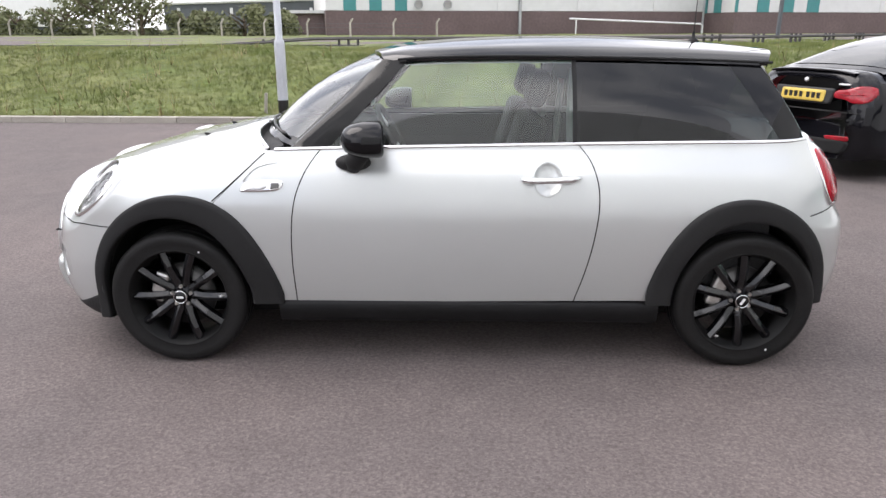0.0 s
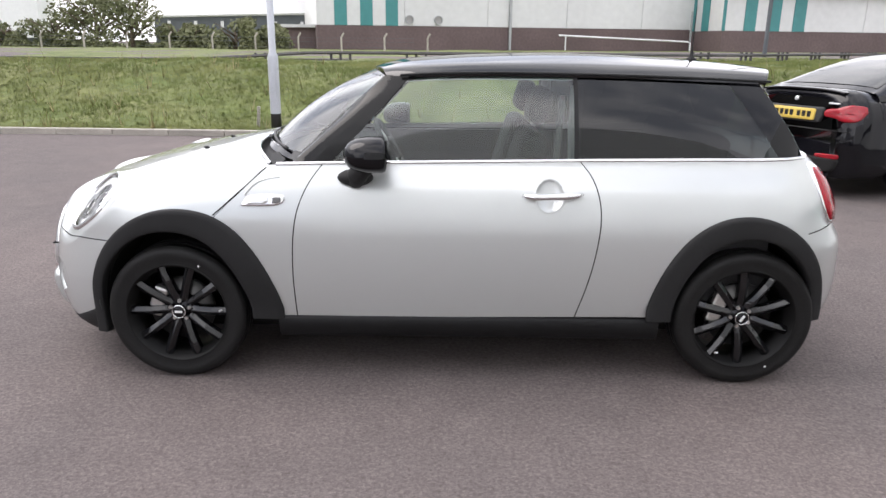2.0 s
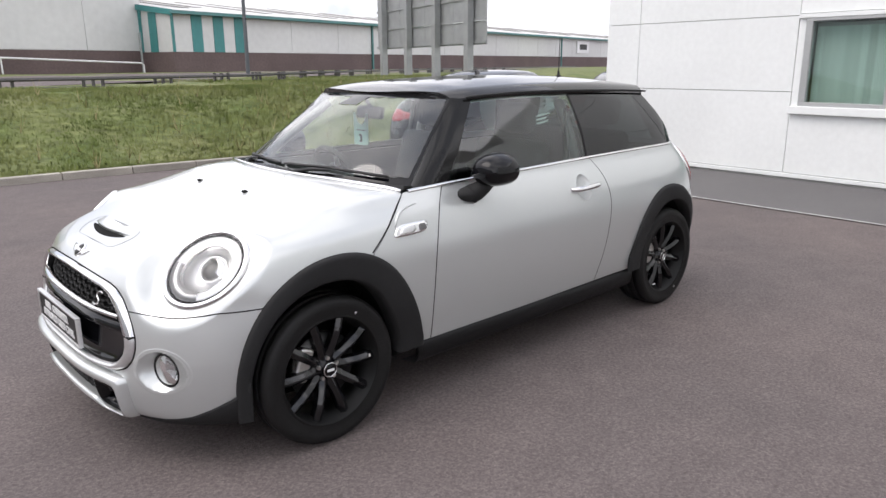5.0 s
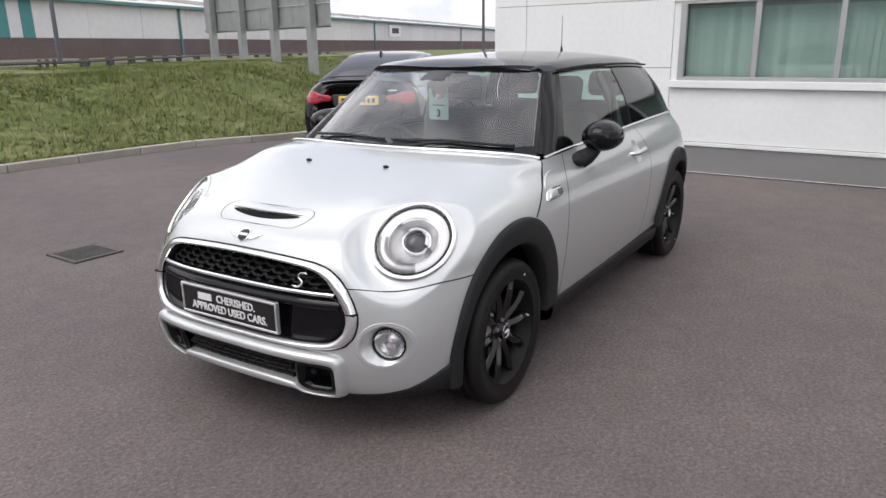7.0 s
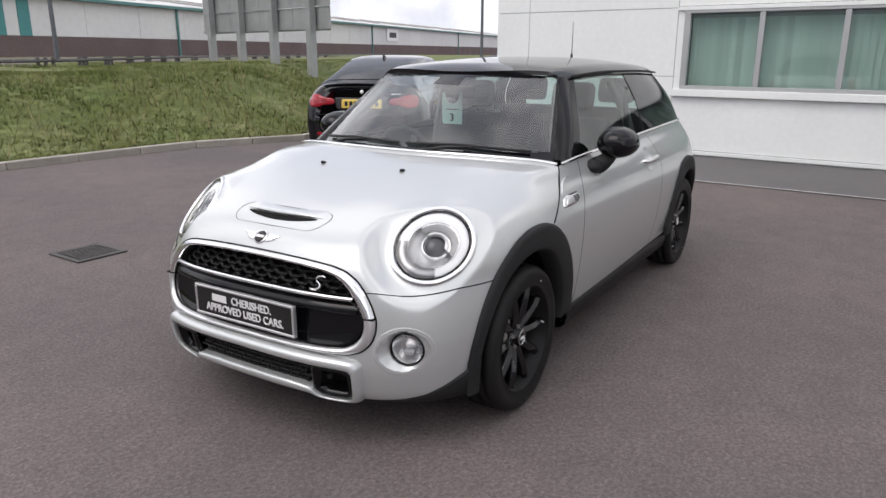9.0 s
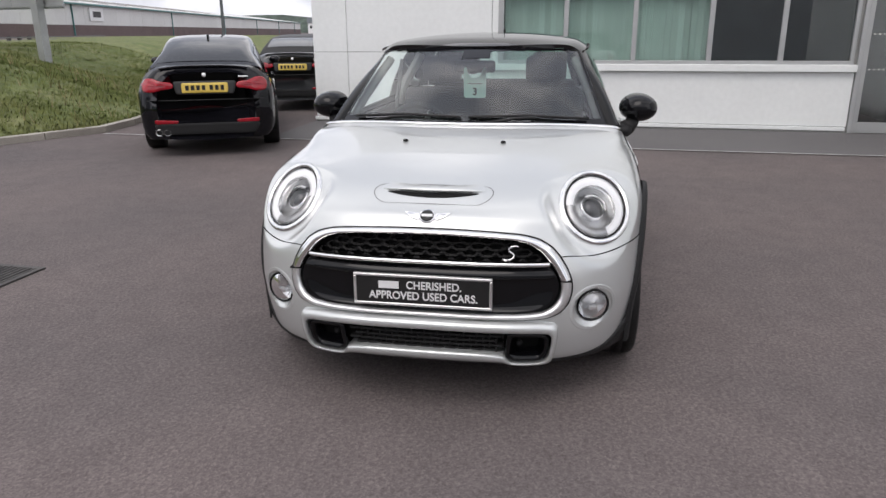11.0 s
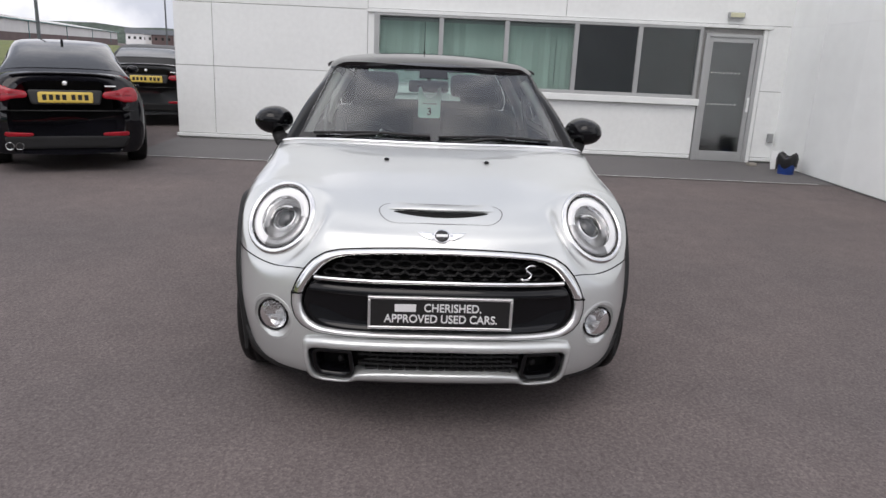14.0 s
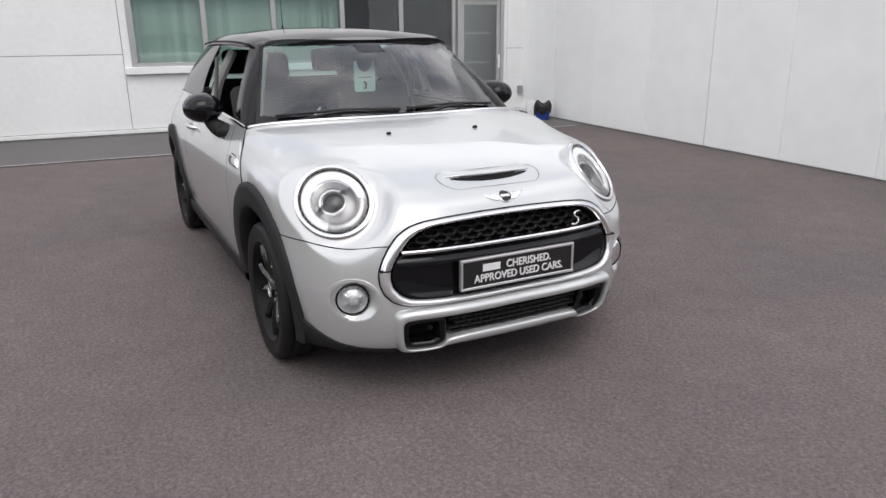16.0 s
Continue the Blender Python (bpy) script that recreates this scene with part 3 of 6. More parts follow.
# unseen plain wall added behind the camera, closing the yard in the windows' reflections
UNSEENCLAD = material("unseen_wall_cladding", (0.45, 0.46, 0.465), 0.6, big=(0.3, 0.1), fine=(6, 0.05), bump=(30, 0.05))
tagged(built("wall_west", box(-16.4, -16.0, -14, 20, 0, 6.5), UNSEENCLAD, m=Matrix.Identity(4)), "plain grey clad wall, added unseen to close the yard", "wall", kind="structure")

# bin in the corner, and a pale board behind it
bin_ob = empty("rubbish_bin", pose(6.62, -5.28, 0), "small blue bin with a black bag over its rim", "bin")
part("bucket", lathe([(0.0, 0.004), (0.1, 0.004), (0.105, 0.01), (0.125, 0.24), (0.13, 0.25), (0.12, 0.25)], 24, "z"), BLUE, bin_ob, smooth=True)
bagv = lathe([(0.132, 0.12), (0.14, 0.2), (0.142, 0.25), (0.13, 0.28), (0.11, 0.265), (0.08, 0.22), (0.0, 0.2)], 28, "z")
bagv = [(x * (1 + 0.05 * math.sin(9 * math.atan2(y, x))), y * (1 + 0.05 * math.sin(9 * math.atan2(y, x))), z + 0.03 * math.sin(4 * math.atan2(y, x) + 1) - (0.05 if x > 0 and z < 0.15 else 0)) for x, y, z in bagv[0]], bagv[1]
part("bag", bagv, BAG, bin_ob, smooth=True)
board = tagged(part("loose_board", box(-0.09, 0.09, -0.01, 0.01, 0, 0.27, 0.003), WHITECLAD), "short pale board leaning in the corner", "board")
board.matrix_world = pose(7.08, -5.38, 0.0, -9, 0, -80)
tagged(part("paving_block", box(7.3, 7.42, -5.2, -5.08, 0.006, 0.05, 0.006), KERB), "small concrete block at the foot of the wall", "block")

# ---- lamp post at the kerb ----
post = empty("lamp_post", pose(-1.63, 7.86, 0), "tall grey steel lamp post with a black painted foot", "lamp post")
part("base", lathe([(0.0, 0.0), (0.083, 0.0), (0.083, 0.35)], 24, "z"), BLACKPAINT, post, smooth=True)
part("shaft", lathe([(0.083, 0.352), (0.083, 1.22), (0.077, 1.27), (0.055, 1.3), (0.052, 4.2), (0.04, 8.0), (0.0, 8.0)], 24, "z"), LAMPGREY, post, smooth=True)
part("door", box(-0.04, 0.04, -0.088, -0.08, 0.5, 1.0, 0.003), LAMPGREY, post)
for x, y, h in ((-2.05, 8.3, 0.38), (-0.25, 8.15, 0.34)):
    st = tagged(part("marker_post", box(-0.025, 0.025, -0.02, 0.02, 0, h, 0.006), KERB), "short pale marker post at the foot of the bank", "marker post", "marker posts")
    st.matrix_world = pose(x, y, bank_height(0.55, x, y) - 0.04, 2, 5, 10)

# ---- guard rail on the bank's top ----
rail = empty("guard_rail", pose(0, 0, 0), "weathered grey steel guard rail on top of the bank", "guard rail")
RAILLINE = [(-40, 17.4), (-6, 15.4), (4, 15.3), (8.5, 16.6), (13, 20), (18, 23.8), (30, 30), (80, 52)]
pts = along(RAILLINE, 1.07)
for a, b in zip(pts, pts[1:]):
    d = (b - a).normalized()
    n = Vector((-d.y, d.x, 0))
    if -35 < a.x < 60:
        for name, z0, z1 in (("beam", 0.18, 0.26), ("kerb_edge", -0.02, 0.05)):
            if name == "beam" and b.x < -5.8:
                continue  # the beam ramps up out of the ground here
            prof = [(-0.05, z0), (0.0, z0), (0.02, z0 * 0.6 + z1 * 0.4), (0.0, z1), (-0.05, z1)]
            A = []
            for p in (a, b):
                sink = 0.22 * (1 - min(max((p.x + 5.8) / 3.4, 0), 1)) if name == "beam" else 0.0
                A.append([tuple(p + n * (-q) + Vector((0, 0, CREST + h - sink))) for q, h in prof])
            part(name, grid(np.array(A)), RAILGREY, rail)
# posts stand in threes
for k, o in enumerate([p for p in along(RAILLINE, 0.2475) if -4.15 < p.x < 40]):
    if k % 8 < 3:
        part("post", box(o.x - 0.03, o.x + 0.03, o.y + 0.03, o.y + 0.1, CREST - 0.3, CREST + (0.2 if o.x < 7 else 0.3)), RAILGREY, rail)

# ---- the road behind the rail ----
lane = []
for a, b in zip(pts[::4], pts[4::4]):
    d = (b - a).normalized()
    lane.append([(a.x - d.y * o, a.y + d.x * o, bank_height(30, a.x, a.y) + 0.02) for o in (1.2, 6, 12, 18)])
tagged(part("road", grid(np.array(lane)), ASPHALT), "dark asphalt road along the bank's top", "road", kind="structure")

# ---- back of a road sign on four posts ----
BL, BR = Vector((19.1, 23.5, 0)), Vector((16.9, 14.6, 0))
sign = empty("road_sign", Matrix.Translation(BR) @ Matrix.Rotation(math.atan2(BL.y - BR.y, BL.x - BR.x), 4, "Z"), "back of a large grey road sign on four steel posts", "road sign")
SL = (BL - BR).length
for k in range(4):
    for j in range(3):
        part("board", box(k * SL / 4 + 0.01, (k + 1) * SL / 4 - 0.01, -0.03, 0.0, 2.15 + j * 0.8, 2.94 + j * 0.8), GALV, sign)
for j in range(4):
    part("stiffener", box(0, SL, 0.0, 0.06, 2.2 + j * 0.75, 2.27 + j * 0.75), GALV, sign)
for k in range(4):
    x = SL * (0.1 + 0.265 * k)
    part("post", box(x - 0.14, x + 0.14, 0.06, 0.3, -0.3, 5.2), GALV, sign)

# ---- warehouses across the road ----
E1 = Vector((math.cos(radians(14)), math.sin(radians(14)), 0))
BASEZ, EAVE = 0.9, 5.15


def warehouse(name, origin, length, depth, stripes, label, eave=EAVE, brick=2.5, rise=2.6, pipe=22.9, edge=None):
    ob = empty(name, Matrix.Translation(origin) @ Matrix.Rotation(radians(14), 4, "Z"), label, "warehouse")
    part("brick_base", box(0, length, 0, depth, BASEZ - 1, brick), BRICK, ob)
    part("wall", box(0.02, length - 0.02, 0.08, depth - 0.1, brick, eave), SHEET, ob)
    x = 0.0
    while x < length:
        part("sheet", box(x + 0.02, min(x + 5.98, length), 0.03, 0.08, brick + 0.02, eave - 0.02), SHEET, ob)
        x += 6
    for a, b in stripes:
        part("stripe", box(a, b, -0.02, 0.03, brick, eave), TEAL, ob)
    n = [(-0.15, -0.5, eave), (length + 0.4, -0.5, eave), (length + 0.4, depth / 2, eave + rise), (-0.15, depth / 2, eave + rise), (-0.15, depth, eave), (length + 0.4, depth, eave)]
    n += [(x, y, z + 0.25) for x, y, z in n]
    part("roof", (n, [(0, 1, 2, 3), (3, 2, 5, 4), (6, 9, 8, 7), (9, 10, 11, 8), (0, 6, 7, 1), (4, 5, 11, 10), (0, 3, 9, 6), (3, 4, 10, 9), (1, 7, 8, 2), (2, 8, 11, 5)]), ROOF, ob)
    for x in (0.04, length - 0.24):
        g = [(x + q, y, z) for q in (0, 0.2) for y, z in ((0.1, eave - 0.01), (depth - 0.2, eave - 0.01), (depth / 2, eave + rise - 0.05))]
        part("gable", (g, [(0, 2, 1), (3, 4, 5), (0, 1, 4, 3), (1, 2, 5, 4), (2, 0, 3, 5)]), SHEET, ob)
    x, k = 3.0, 0
    while x < min(length, 170):
        y0, y1 = 3.0 + 2.5 * (k % 2), depth / 2 - 5 + 2.5 * (k % 2)
        lift = lambda y: eave + 0.27 + rise * (y + 0.5) / (depth / 2 + 0.5)
        q = [(x, y0, lift(y0)), (x + 1.0, y0, lift(y0)), (x + 1.0, y1, lift(y1)), (x, y1, lift(y1))]
        q += [(a, b, c + 0.06) for a, b, c in q]
        part("rooflight", (q, [(0, 3, 2, 1), (4, 5, 6, 7), (0, 1, 5, 4), (1, 2, 6, 5), (2, 3, 7, 6), (3, 0, 4, 7)]), ROOFLIGHT, ob)
        x, k = x + (5.5 if k % 3 else 3.2), k + 1
    part("gutter", box(-0.4, length + 0.4, -0.62, -0.46, eave - 0.02, eave + 0.2), edge or GALV, ob)
    x = pipe
    while x < length:
        part("downpipe", box(x - 0.09, x + 0.09, -0.16, 0.0, BASEZ, eave), edge or GALV, ob)
        x += 45
    return ob


A0 = Vector((-7.9, 46.2, 0))
wa = warehouse("warehouse", A0, 28.5, 30, [(1.2, 2.05), (2.95, 3.8), (4.7, 5.55)], "pale grey warehouse with teal stripes and a dark brick base", eave=9, brick=2.6, rise=2.7, pipe=13.65)
for x in (6.35, 8.4):
    vent = part("vent", lathe([(0.24, 0.02), (0.24, -0.1), (0.3, -0.1), (0.3, 0.05)], 24, "y"), GALV, wa, "round wall vent")
    part("opening", lathe([(0.0, -0.03), (0.24, -0.03), (0.24, 0.02)], 24, "y"), ROOFLIGHT, vent)
    vent.matrix_basis = pose(x, 0, 3.02)
part("pipe_rail", joined(tube([(16.8, -1.6, 2.08), (27.0, -1.6, 1.72), (27.2, -1.6, 1.6), (27.2, -1.6, BASEZ)], 0.06), tube([(17.3, -1.6, 2.05), (17.3, -1.6, BASEZ)], 0.05)), WHITEPANEL, wa)
part("flue", tube([(27.6, -0.9, BASEZ), (27.6, -0.9, 3.9)], 0.08), GALV, wa)
wb = warehouse("warehouse", A0 + E1 * 28.3 + Vector((0.9, -3.6, 0)), 314, 40, [(-0.02, 0.22), (1.75, 2.7), (3.75, 4.7), (5.8, 6.8)], "long pale grey warehouse with teal stripes at its corner", edge=EDGE)
for k in range(9):
    y = 1.7 + 1.75 * k
    part("side_stripe", box(-0.06, 0.0, y, y + 0.85, 2.5, EAVE + 2.6 * y / 20 - 0.05), TEAL, wb)
v = [(x, y, z + h) for x in (-0.2, -0.155) for h in (-0.15, 0.26) for y, z in ((-0.5, EAVE), (20, EAVE + 2.6), (40, EAVE))]
part("verge", (v, [(0, 3, 4, 1), (1, 4, 5, 2), (6, 7, 10, 9), (7, 8, 11, 10), (0, 1, 7, 6), (1, 2, 8, 7), (3, 9, 10, 4), (4, 10, 11, 5), (0, 6, 9, 3), (2, 5, 11, 8)]), TEAL, wb)
part("sign_panel", box(73.5, 78.3, -0.2, 0.0, 3.1, 4.9), WHITEPANEL, wb)
part("sign_bar", box(74.5, 77.3, -0.24, -0.2, 3.6, 4.4), INK, wb)

# ---- silver hatchback ----
CARY = 0.012
BW = smooth_table([(0.1, 0.775), (0.2, 0.795), (0.27, 0.806), (0.35, 0.822), (0.45, 0.838), (0.55, 0.848), (0.63, 0.851), (0.7, 0.85), (0.76, 0.844), (0.82, 0.829), (0.87, 0.809), (0.92, 0.782), (0.96, 0.758), (1.0, 0.742), (1.1, 0.69)])
BH = smooth_table([(0.1, 0.775), (0.2, 0.795), (0.27, 0.806), (0.35, 0.822), (0.45, 0.838), (0.55, 0.848), (0.63, 0.851), (0.7, 0.85), (0.76, 0.844), (0.82, 0.829), (0.87, 0.809), (0.92, 0.782), (0.945, 0.767), (0.958, 0.752), (0.967, 0.72), (0.977, 0.645), (0.987, 0.5), (0.996, 0.32), (1.002, 0.16), (1.006, 0.0)])
XF = smooth_table([(0.1, -0.58), (0.19, -0.665), (0.23, -0.705), (0.3, -0.73), (0.38, -0.738), (0.46, -0.732), (0.58, -0.718), (0.66, -0.698), (0.72, -0.67), (0.77, -0.632), (0.81, -0.568), (0.84, -0.495), (0.87, -0.4), (0.9, -0.28), (0.93, -0.14), (0.955, 0.0), (0.975, 0.13), (0.99, 0.25), (1.0, 0.35), (1.006, 0.42)])
XR = smooth_table([(0.1, 2.9), (0.2, 2.96), (0.35, 3.03), (0.55, 3.035), (0.65, 3.02), (0.7, 2.99), (0.85, 2.95), (0.95, 2.9), (1.0, 2.85), (1.1, 2.78)])
XK, XK2 = 0.5, 2.15


def half_width(x, z, hood=False):
    """Half width of the body at x along the car and height z."""
    x, z = np.asarray(x, float), np.asarray(z, float)
    b = lerp(BH if hood else BW, z)
    if hood:
        b = b - 0.035 * np.clip((0.42 - x) / 0.35, 0, 1) * np.exp(-((z - 0.925) / 0.05) ** 2)
    p = np.interp(z, [0.2, 0.45, 0.65, 0.75, 0.85, 0.95], [5.6, 5.4, 4.5, 4.5, 4.8, 5.0])
    t = np.clip((XK - x) / (XK - lerp(XF, z)), 0, 1)
    f = np.power(np.maximum(1 - t**p, 0), 1 / 2.8)
    t2 = np.clip((x - XK2) / (lerp(XR, z) - XK2), 0, 1)
    r = np.power(np.maximum(1 - t2**6.5, 0), 1 / 2.9)
    return b * f * r


def roof_of(x, y):
    """Height of the bonnet over a place."""
    x, y = np.broadcast_arrays(np.asarray(x, float), np.abs(np.asarray(y, float)) + 1e-4)
    lo, hi = np.full(x.shape, 0.6), np.full(x.shape, 1.0058)
    for _ in range(40):
        mid = (lo + hi) / 2
        inside = half_width(x, mid, True) >= y
        lo, hi = np.where(inside, mid, lo), np.where(inside, hi, mid)
    return lo


def onto(P, n, hood=True):
    """Points moved along n until they lie on the body's skin."""
    P, n = np.asarray(P, float), np.asarray(n, float)
    lo, hi = np.full(P.shape[:-1], -0.3), np.full(P.shape[:-1], 0.3)
    for _ in range(40):
        mid = (lo + hi) / 2
        Q = P + mid[..., None] * n
        inside = half_width(Q[..., 0], Q[..., 2], hood) >= np.abs(Q[..., 1])
        lo, hi = np.where(inside, mid, lo), np.where(inside, hi, mid)
    return P + lo[..., None] * n


car = empty("hatchback_car", pose(0, CARY, 0), "silver three-door hatchback with black roof and black wheels", "car")
ARCHES = {"front": (0.045, 0.335, 0.43, 0.448), "rear": (2.455, 0.335, 0.392, 0.44)}


def in_arch(c, grow=-0.04):
    for ax, az, rx, rz in ARCHES.values():
        if ((c[0] - ax) / (rx + grow)) ** 2 + ((c[2] - az) / (rz + grow)) ** 2 < 1 or (abs(c[0] - ax) < rx + grow and c[2] < az):
            return True
    return False


def both(name, shape, mat, parent=None, label="", smooth=True):
    """A part on the car's left and its mirror twin on the right."""
    return part(name, shape, mat, parent or car, label, smooth), part(name, flipped(shape), mat, parent or car, label, smooth)


# headlamp frame on the body: centre, across, up, out
HC = np.array([-0.391, 0.621, 0.766])
HU = np.array([0.002, 0.8498, -0.5271])
HV = np.array([0.7828, 0.3266, 0.5296])
HN = np.array([-0.6222, 0.4137, 0.6646])
HA, HB = 0.145, 0.173


def settle(P):
    """Draws the skin near a headlamp into the lamp's own gently domed plane."""
    P = np.array(P, float)
    s = np.sign(P[..., 1:2])
    Q = P * np.concatenate([np.ones_like(s), s, np.ones_like(s)], -1) - HC
    u, v, n = Q @ HU, Q @ HV, Q @ HN
    rho = np.sqrt((u / HA) ** 2 + (v / HB) ** 2)
    want = 0.014 - 0.014 * np.minimum(rho, 1.3) ** 2
    far = 1.7 + 0.45 * np.clip(v / HB / np.maximum(rho, 0.1), 0, 1)
    t = np.clip((far - rho) / (far - 1.06), 0, 1)
    k = t * t * (3 - 2 * t) * np.clip((n + 0.3) / 0.12, 0, 1)
    move = np.minimum(want - n, 0.003 + 0.009 * np.clip((1.5 - rho) / 0.45, 0, 1)) * k
    return P + move[..., None] * HN * np.concatenate([np.ones_like(s), s, np.ones_like(s)], -1)


def in_lamp(c, s=0.97):
    q = np.array([c[0], abs(c[1]), c[2]]) - HC
    return (q @ HU / (HA * s)) ** 2 + (q @ HV / (HB * s)) ** 2 < 1 and q @ HN > -0.06


# grille and lower intake: half outlines in y, z from the top centre to the bottom centre
GRILLE_OUT = [(0, 0.727), (0.13, 0.7255), (0.25, 0.721), (0.36, 0.712), (0.42, 0.697), (0.467, 0.668), (0.5, 0.63), (0.527, 0.585), (0.544, 0.54), (0.545, 0.5), (0.533, 0.458), (0.503, 0.425), (0.455, 0.408), (0.36, 0.404), (0.2, 0.406), (0, 0.408)]
GRILLE_IN = [(0, 0.708), (0.13, 0.7065), (0.24, 0.702), (0.335, 0.694), (0.385, 0.68), (0.425, 0.656), (0.457, 0.622), (0.485, 0.583), (0.505, 0.543), (0.508, 0.512), (0.5, 0.478), (0.475, 0.448), (0.44, 0.432), (0.36, 0.4255), (0.2, 0.4255), (0, 0.427)]
INTAKE_OUT = [(0, 0.402), (0.25, 0.4), (0.44, 0.396), (0.488, 0.389), (0.503, 0.37), (0.502, 0.32), (0.493, 0.25), (0.478, 0.212), (0.455, 0.2), (0.38, 0.199), (0.33, 0.207), (0.295, 0.22), (0.2, 0.222), (0, 0.222)]
INTAKE_IN = [(0, 0.362), (0.25, 0.359), (0.43, 0.355), (0.465, 0.351), (0.478, 0.338), (0.478, 0.31), (0.47, 0.255), (0.455, 0.229), (0.435, 0.219), (0.36, 0.219), (0.325, 0.226), (0.303, 0.262), (0.2, 0.272), (0, 0.272)]


def closed_outline(half, k=6, rounds=3):
    """A half outline mirrored to a closed one, each run divided in k and the corners softened."""
    h = np.array(half, float)
    full_ = np.concatenate([h, (h[::-1] * np.array([-1, 1]))[1:-1]])
    nxt = np.roll(full_, -1, 0)
    p = np.concatenate([[a * (1 - i / k) + b * i / k for i in range(k)] for a, b in zip(full_, nxt)])
    for _ in range(rounds):
        p = (np.roll(p, 1, 0) + 2 * p + np.roll(p, -1, 0)) / 4
    return p


G_OUT, G_IN = closed_outline(GRILLE_OUT), closed_outline(GRILLE_IN)
I_OUT, I_IN = closed_outline(INTAKE_OUT), closed_outline(INTAKE_IN, rounds=2)


def inside_poly(y, z, poly):
    c = False
    for (y0, z0), (y1, z1) in zip(poly, poly[1:] + poly[:1]):
        if (z0 > z) != (z1 > z) and y < (y1 - y0) * (z - z0) / (z1 - z0) + y0:
            c = not c
    return c


GRILLE = [tuple(q) for q in G_OUT * 0.5 + G_IN * 0.5]
INTAKE = [tuple(q) for q in I_OUT * 0.4 + I_IN * 0.6]
FOG = (0.628, 0.425, 0.076)


def front_x(y, z, hood=True):
    """The skin's x at the nose for y and z."""
    y, z = np.broadcast_arrays(np.asarray(y, float), np.asarray(z, float))
    lo, hi = np.full(y.shape, -1.0), np.full(y.shape, 0.4)
    for _ in range(40):
        mid = (lo + hi) / 2
        inside = half_width(mid, z, hood) >= np.abs(y) + 1e-4
        hi, lo = np.where(inside, mid, hi), np.where(inside, lo, mid)
    return hi


def cut_front(c):
    if c[0] > -0.3:
        return False
    y = abs(c[1])
    return inside_poly(c[1], c[2], GRILLE) or inside_poly(c[1], c[2], INTAKE) or (y - FOG[0]) ** 2 + (c[2] - FOG[1]) ** 2 < FOG[2] ** 2


# bonnet: lines from the lower seam up to the rear edge
NB, NS = 221, 500
tau = np.linspace(-1, 1, NB)
seam_z, side_end = 0.634, 0.16
xs = side_end - (side_end - lerp(XF, seam_z)) * np.cos(tau * math.pi / 2)
start = np.stack([xs, np.sign(tau) * half_width(xs, seam_z, True)], -1)
ends = []
for t in tau:
    q = abs(t)
    if q < 0.62:
        y = 0.748 * (q / 0.62)
        ends.append((0.262 + 0.168 * (y / 0.748) ** 2.3, math.copysign(y, t)))
    else:
        s = (q - 0.62) / 0.38
        z = 0.9605 - s * 0.2105
        x = 0.43 - s * 0.23
        ends.append((x, math.copysign(float(half_width(x, z, True)), t)))
ends = np.array(ends)
sig = np.linspace(0, 1, NS) ** 1.9
plan = start[:, None] * (1 - sig)[None, :, None] + ends[:, None] * sig[None, :, None]
zz = roof_of(plan[..., 0], plan[..., 1])
zz[:, 0] = seam_z
dense = np.dstack([plan, zz])
bonnet_pts = np.zeros((NB, 110, 3))
for i in range(NB):
    run = np.r_[0, np.cumsum(np.linalg.norm(np.diff(dense[i], axis=0), axis=1))]
    for k in range(3):
        bonnet_pts[i, :, k] = np.interp(np.linspace(0, run[-1], 110), run, dense[i, :, k])
fall = np.clip((np.abs(bonnet_pts[..., 1]) - 0.2) / 0.45, 0, 1) ** 1.5 * np.sin(np.linspace(0, math.pi, 110))[None, :]
near_lamp = np.linalg.norm(bonnet_pts * np.array([1, 0, 1]) + np.abs(bonnet_pts) * np.array([0, 1, 0]) - HC, axis=-1)
bonnet_pts[..., 2] -= 0.008 * fall * np.clip((near_lamp - 0.2) / 0.2, 0, 1)
part("bonnet", drop(grid(settle(bonnet_pts), flip=True), lambda c: in_arch(c) or in_lamp(c) or cut_front(c)), PAINT, car, "silver bonnet with an air scoop", True)

# front bumper: its lower edge rises from the chin to the wheel arch
th = np.linspace(-1, 1, 261)


def chin(t):
    """Height of the bumper's lower edge along its width."""
    return np.interp(np.abs(t), [0, 0.42, 0.55, 0.68, 0.8, 0.9, 0.96, 1], [0.215, 0.215, 0.22, 0.234, 0.262, 0.288, 0.312, 0.36])


def nose_row(t, z, out=0.0):
    """One line of the bumper, from the wheel arch round the nose to the other arch."""
    ax, az, rx, rz = ARCHES["front"]
    xe = ax - (rx - 0.04) * np.sqrt(1 - np.clip((z - az) / (rz - 0.04), 0, 0.95) ** 2)
    x = xe - (xe - lerp(XF, z)) * np.cos(t * math.pi / 2)
    return np.stack([x - out * np.cos(t * math.pi / 2), np.sign(t) * (half_width(x, z) + out * np.abs(np.sin(t * math.pi / 2)) + (0.018 * np.abs(t) ** 8 if out else 0)), z + 0 * x], -1)


B = [nose_row(th, chin(th) * (1 - f) + 0.63 * f) for f in np.linspace(0, 1, 72)]
part("front_bumper", drop(grid(settle(np.array(B))), cut_front), PAINT, car, "silver front bumper", True)
B = [nose_row(th, z_, o) for z_, o in ((chin(th) + 0.006, -0.006), (chin(th) + 0.003, 0.001), (chin(th) - 0.004, 0.004), (chin(th) * 0.5 + 0.095, 0.006), (chin(th) * 0 + 0.19, 0.002), (chin(th) * 0 + 0.183, -0.012), (chin(th) * 0 + 0.18, -0.05))]
part("chin_spoiler", grid(np.array(B), flip=True), PLASTIC, car, "black plastic lip under the bumper", True)


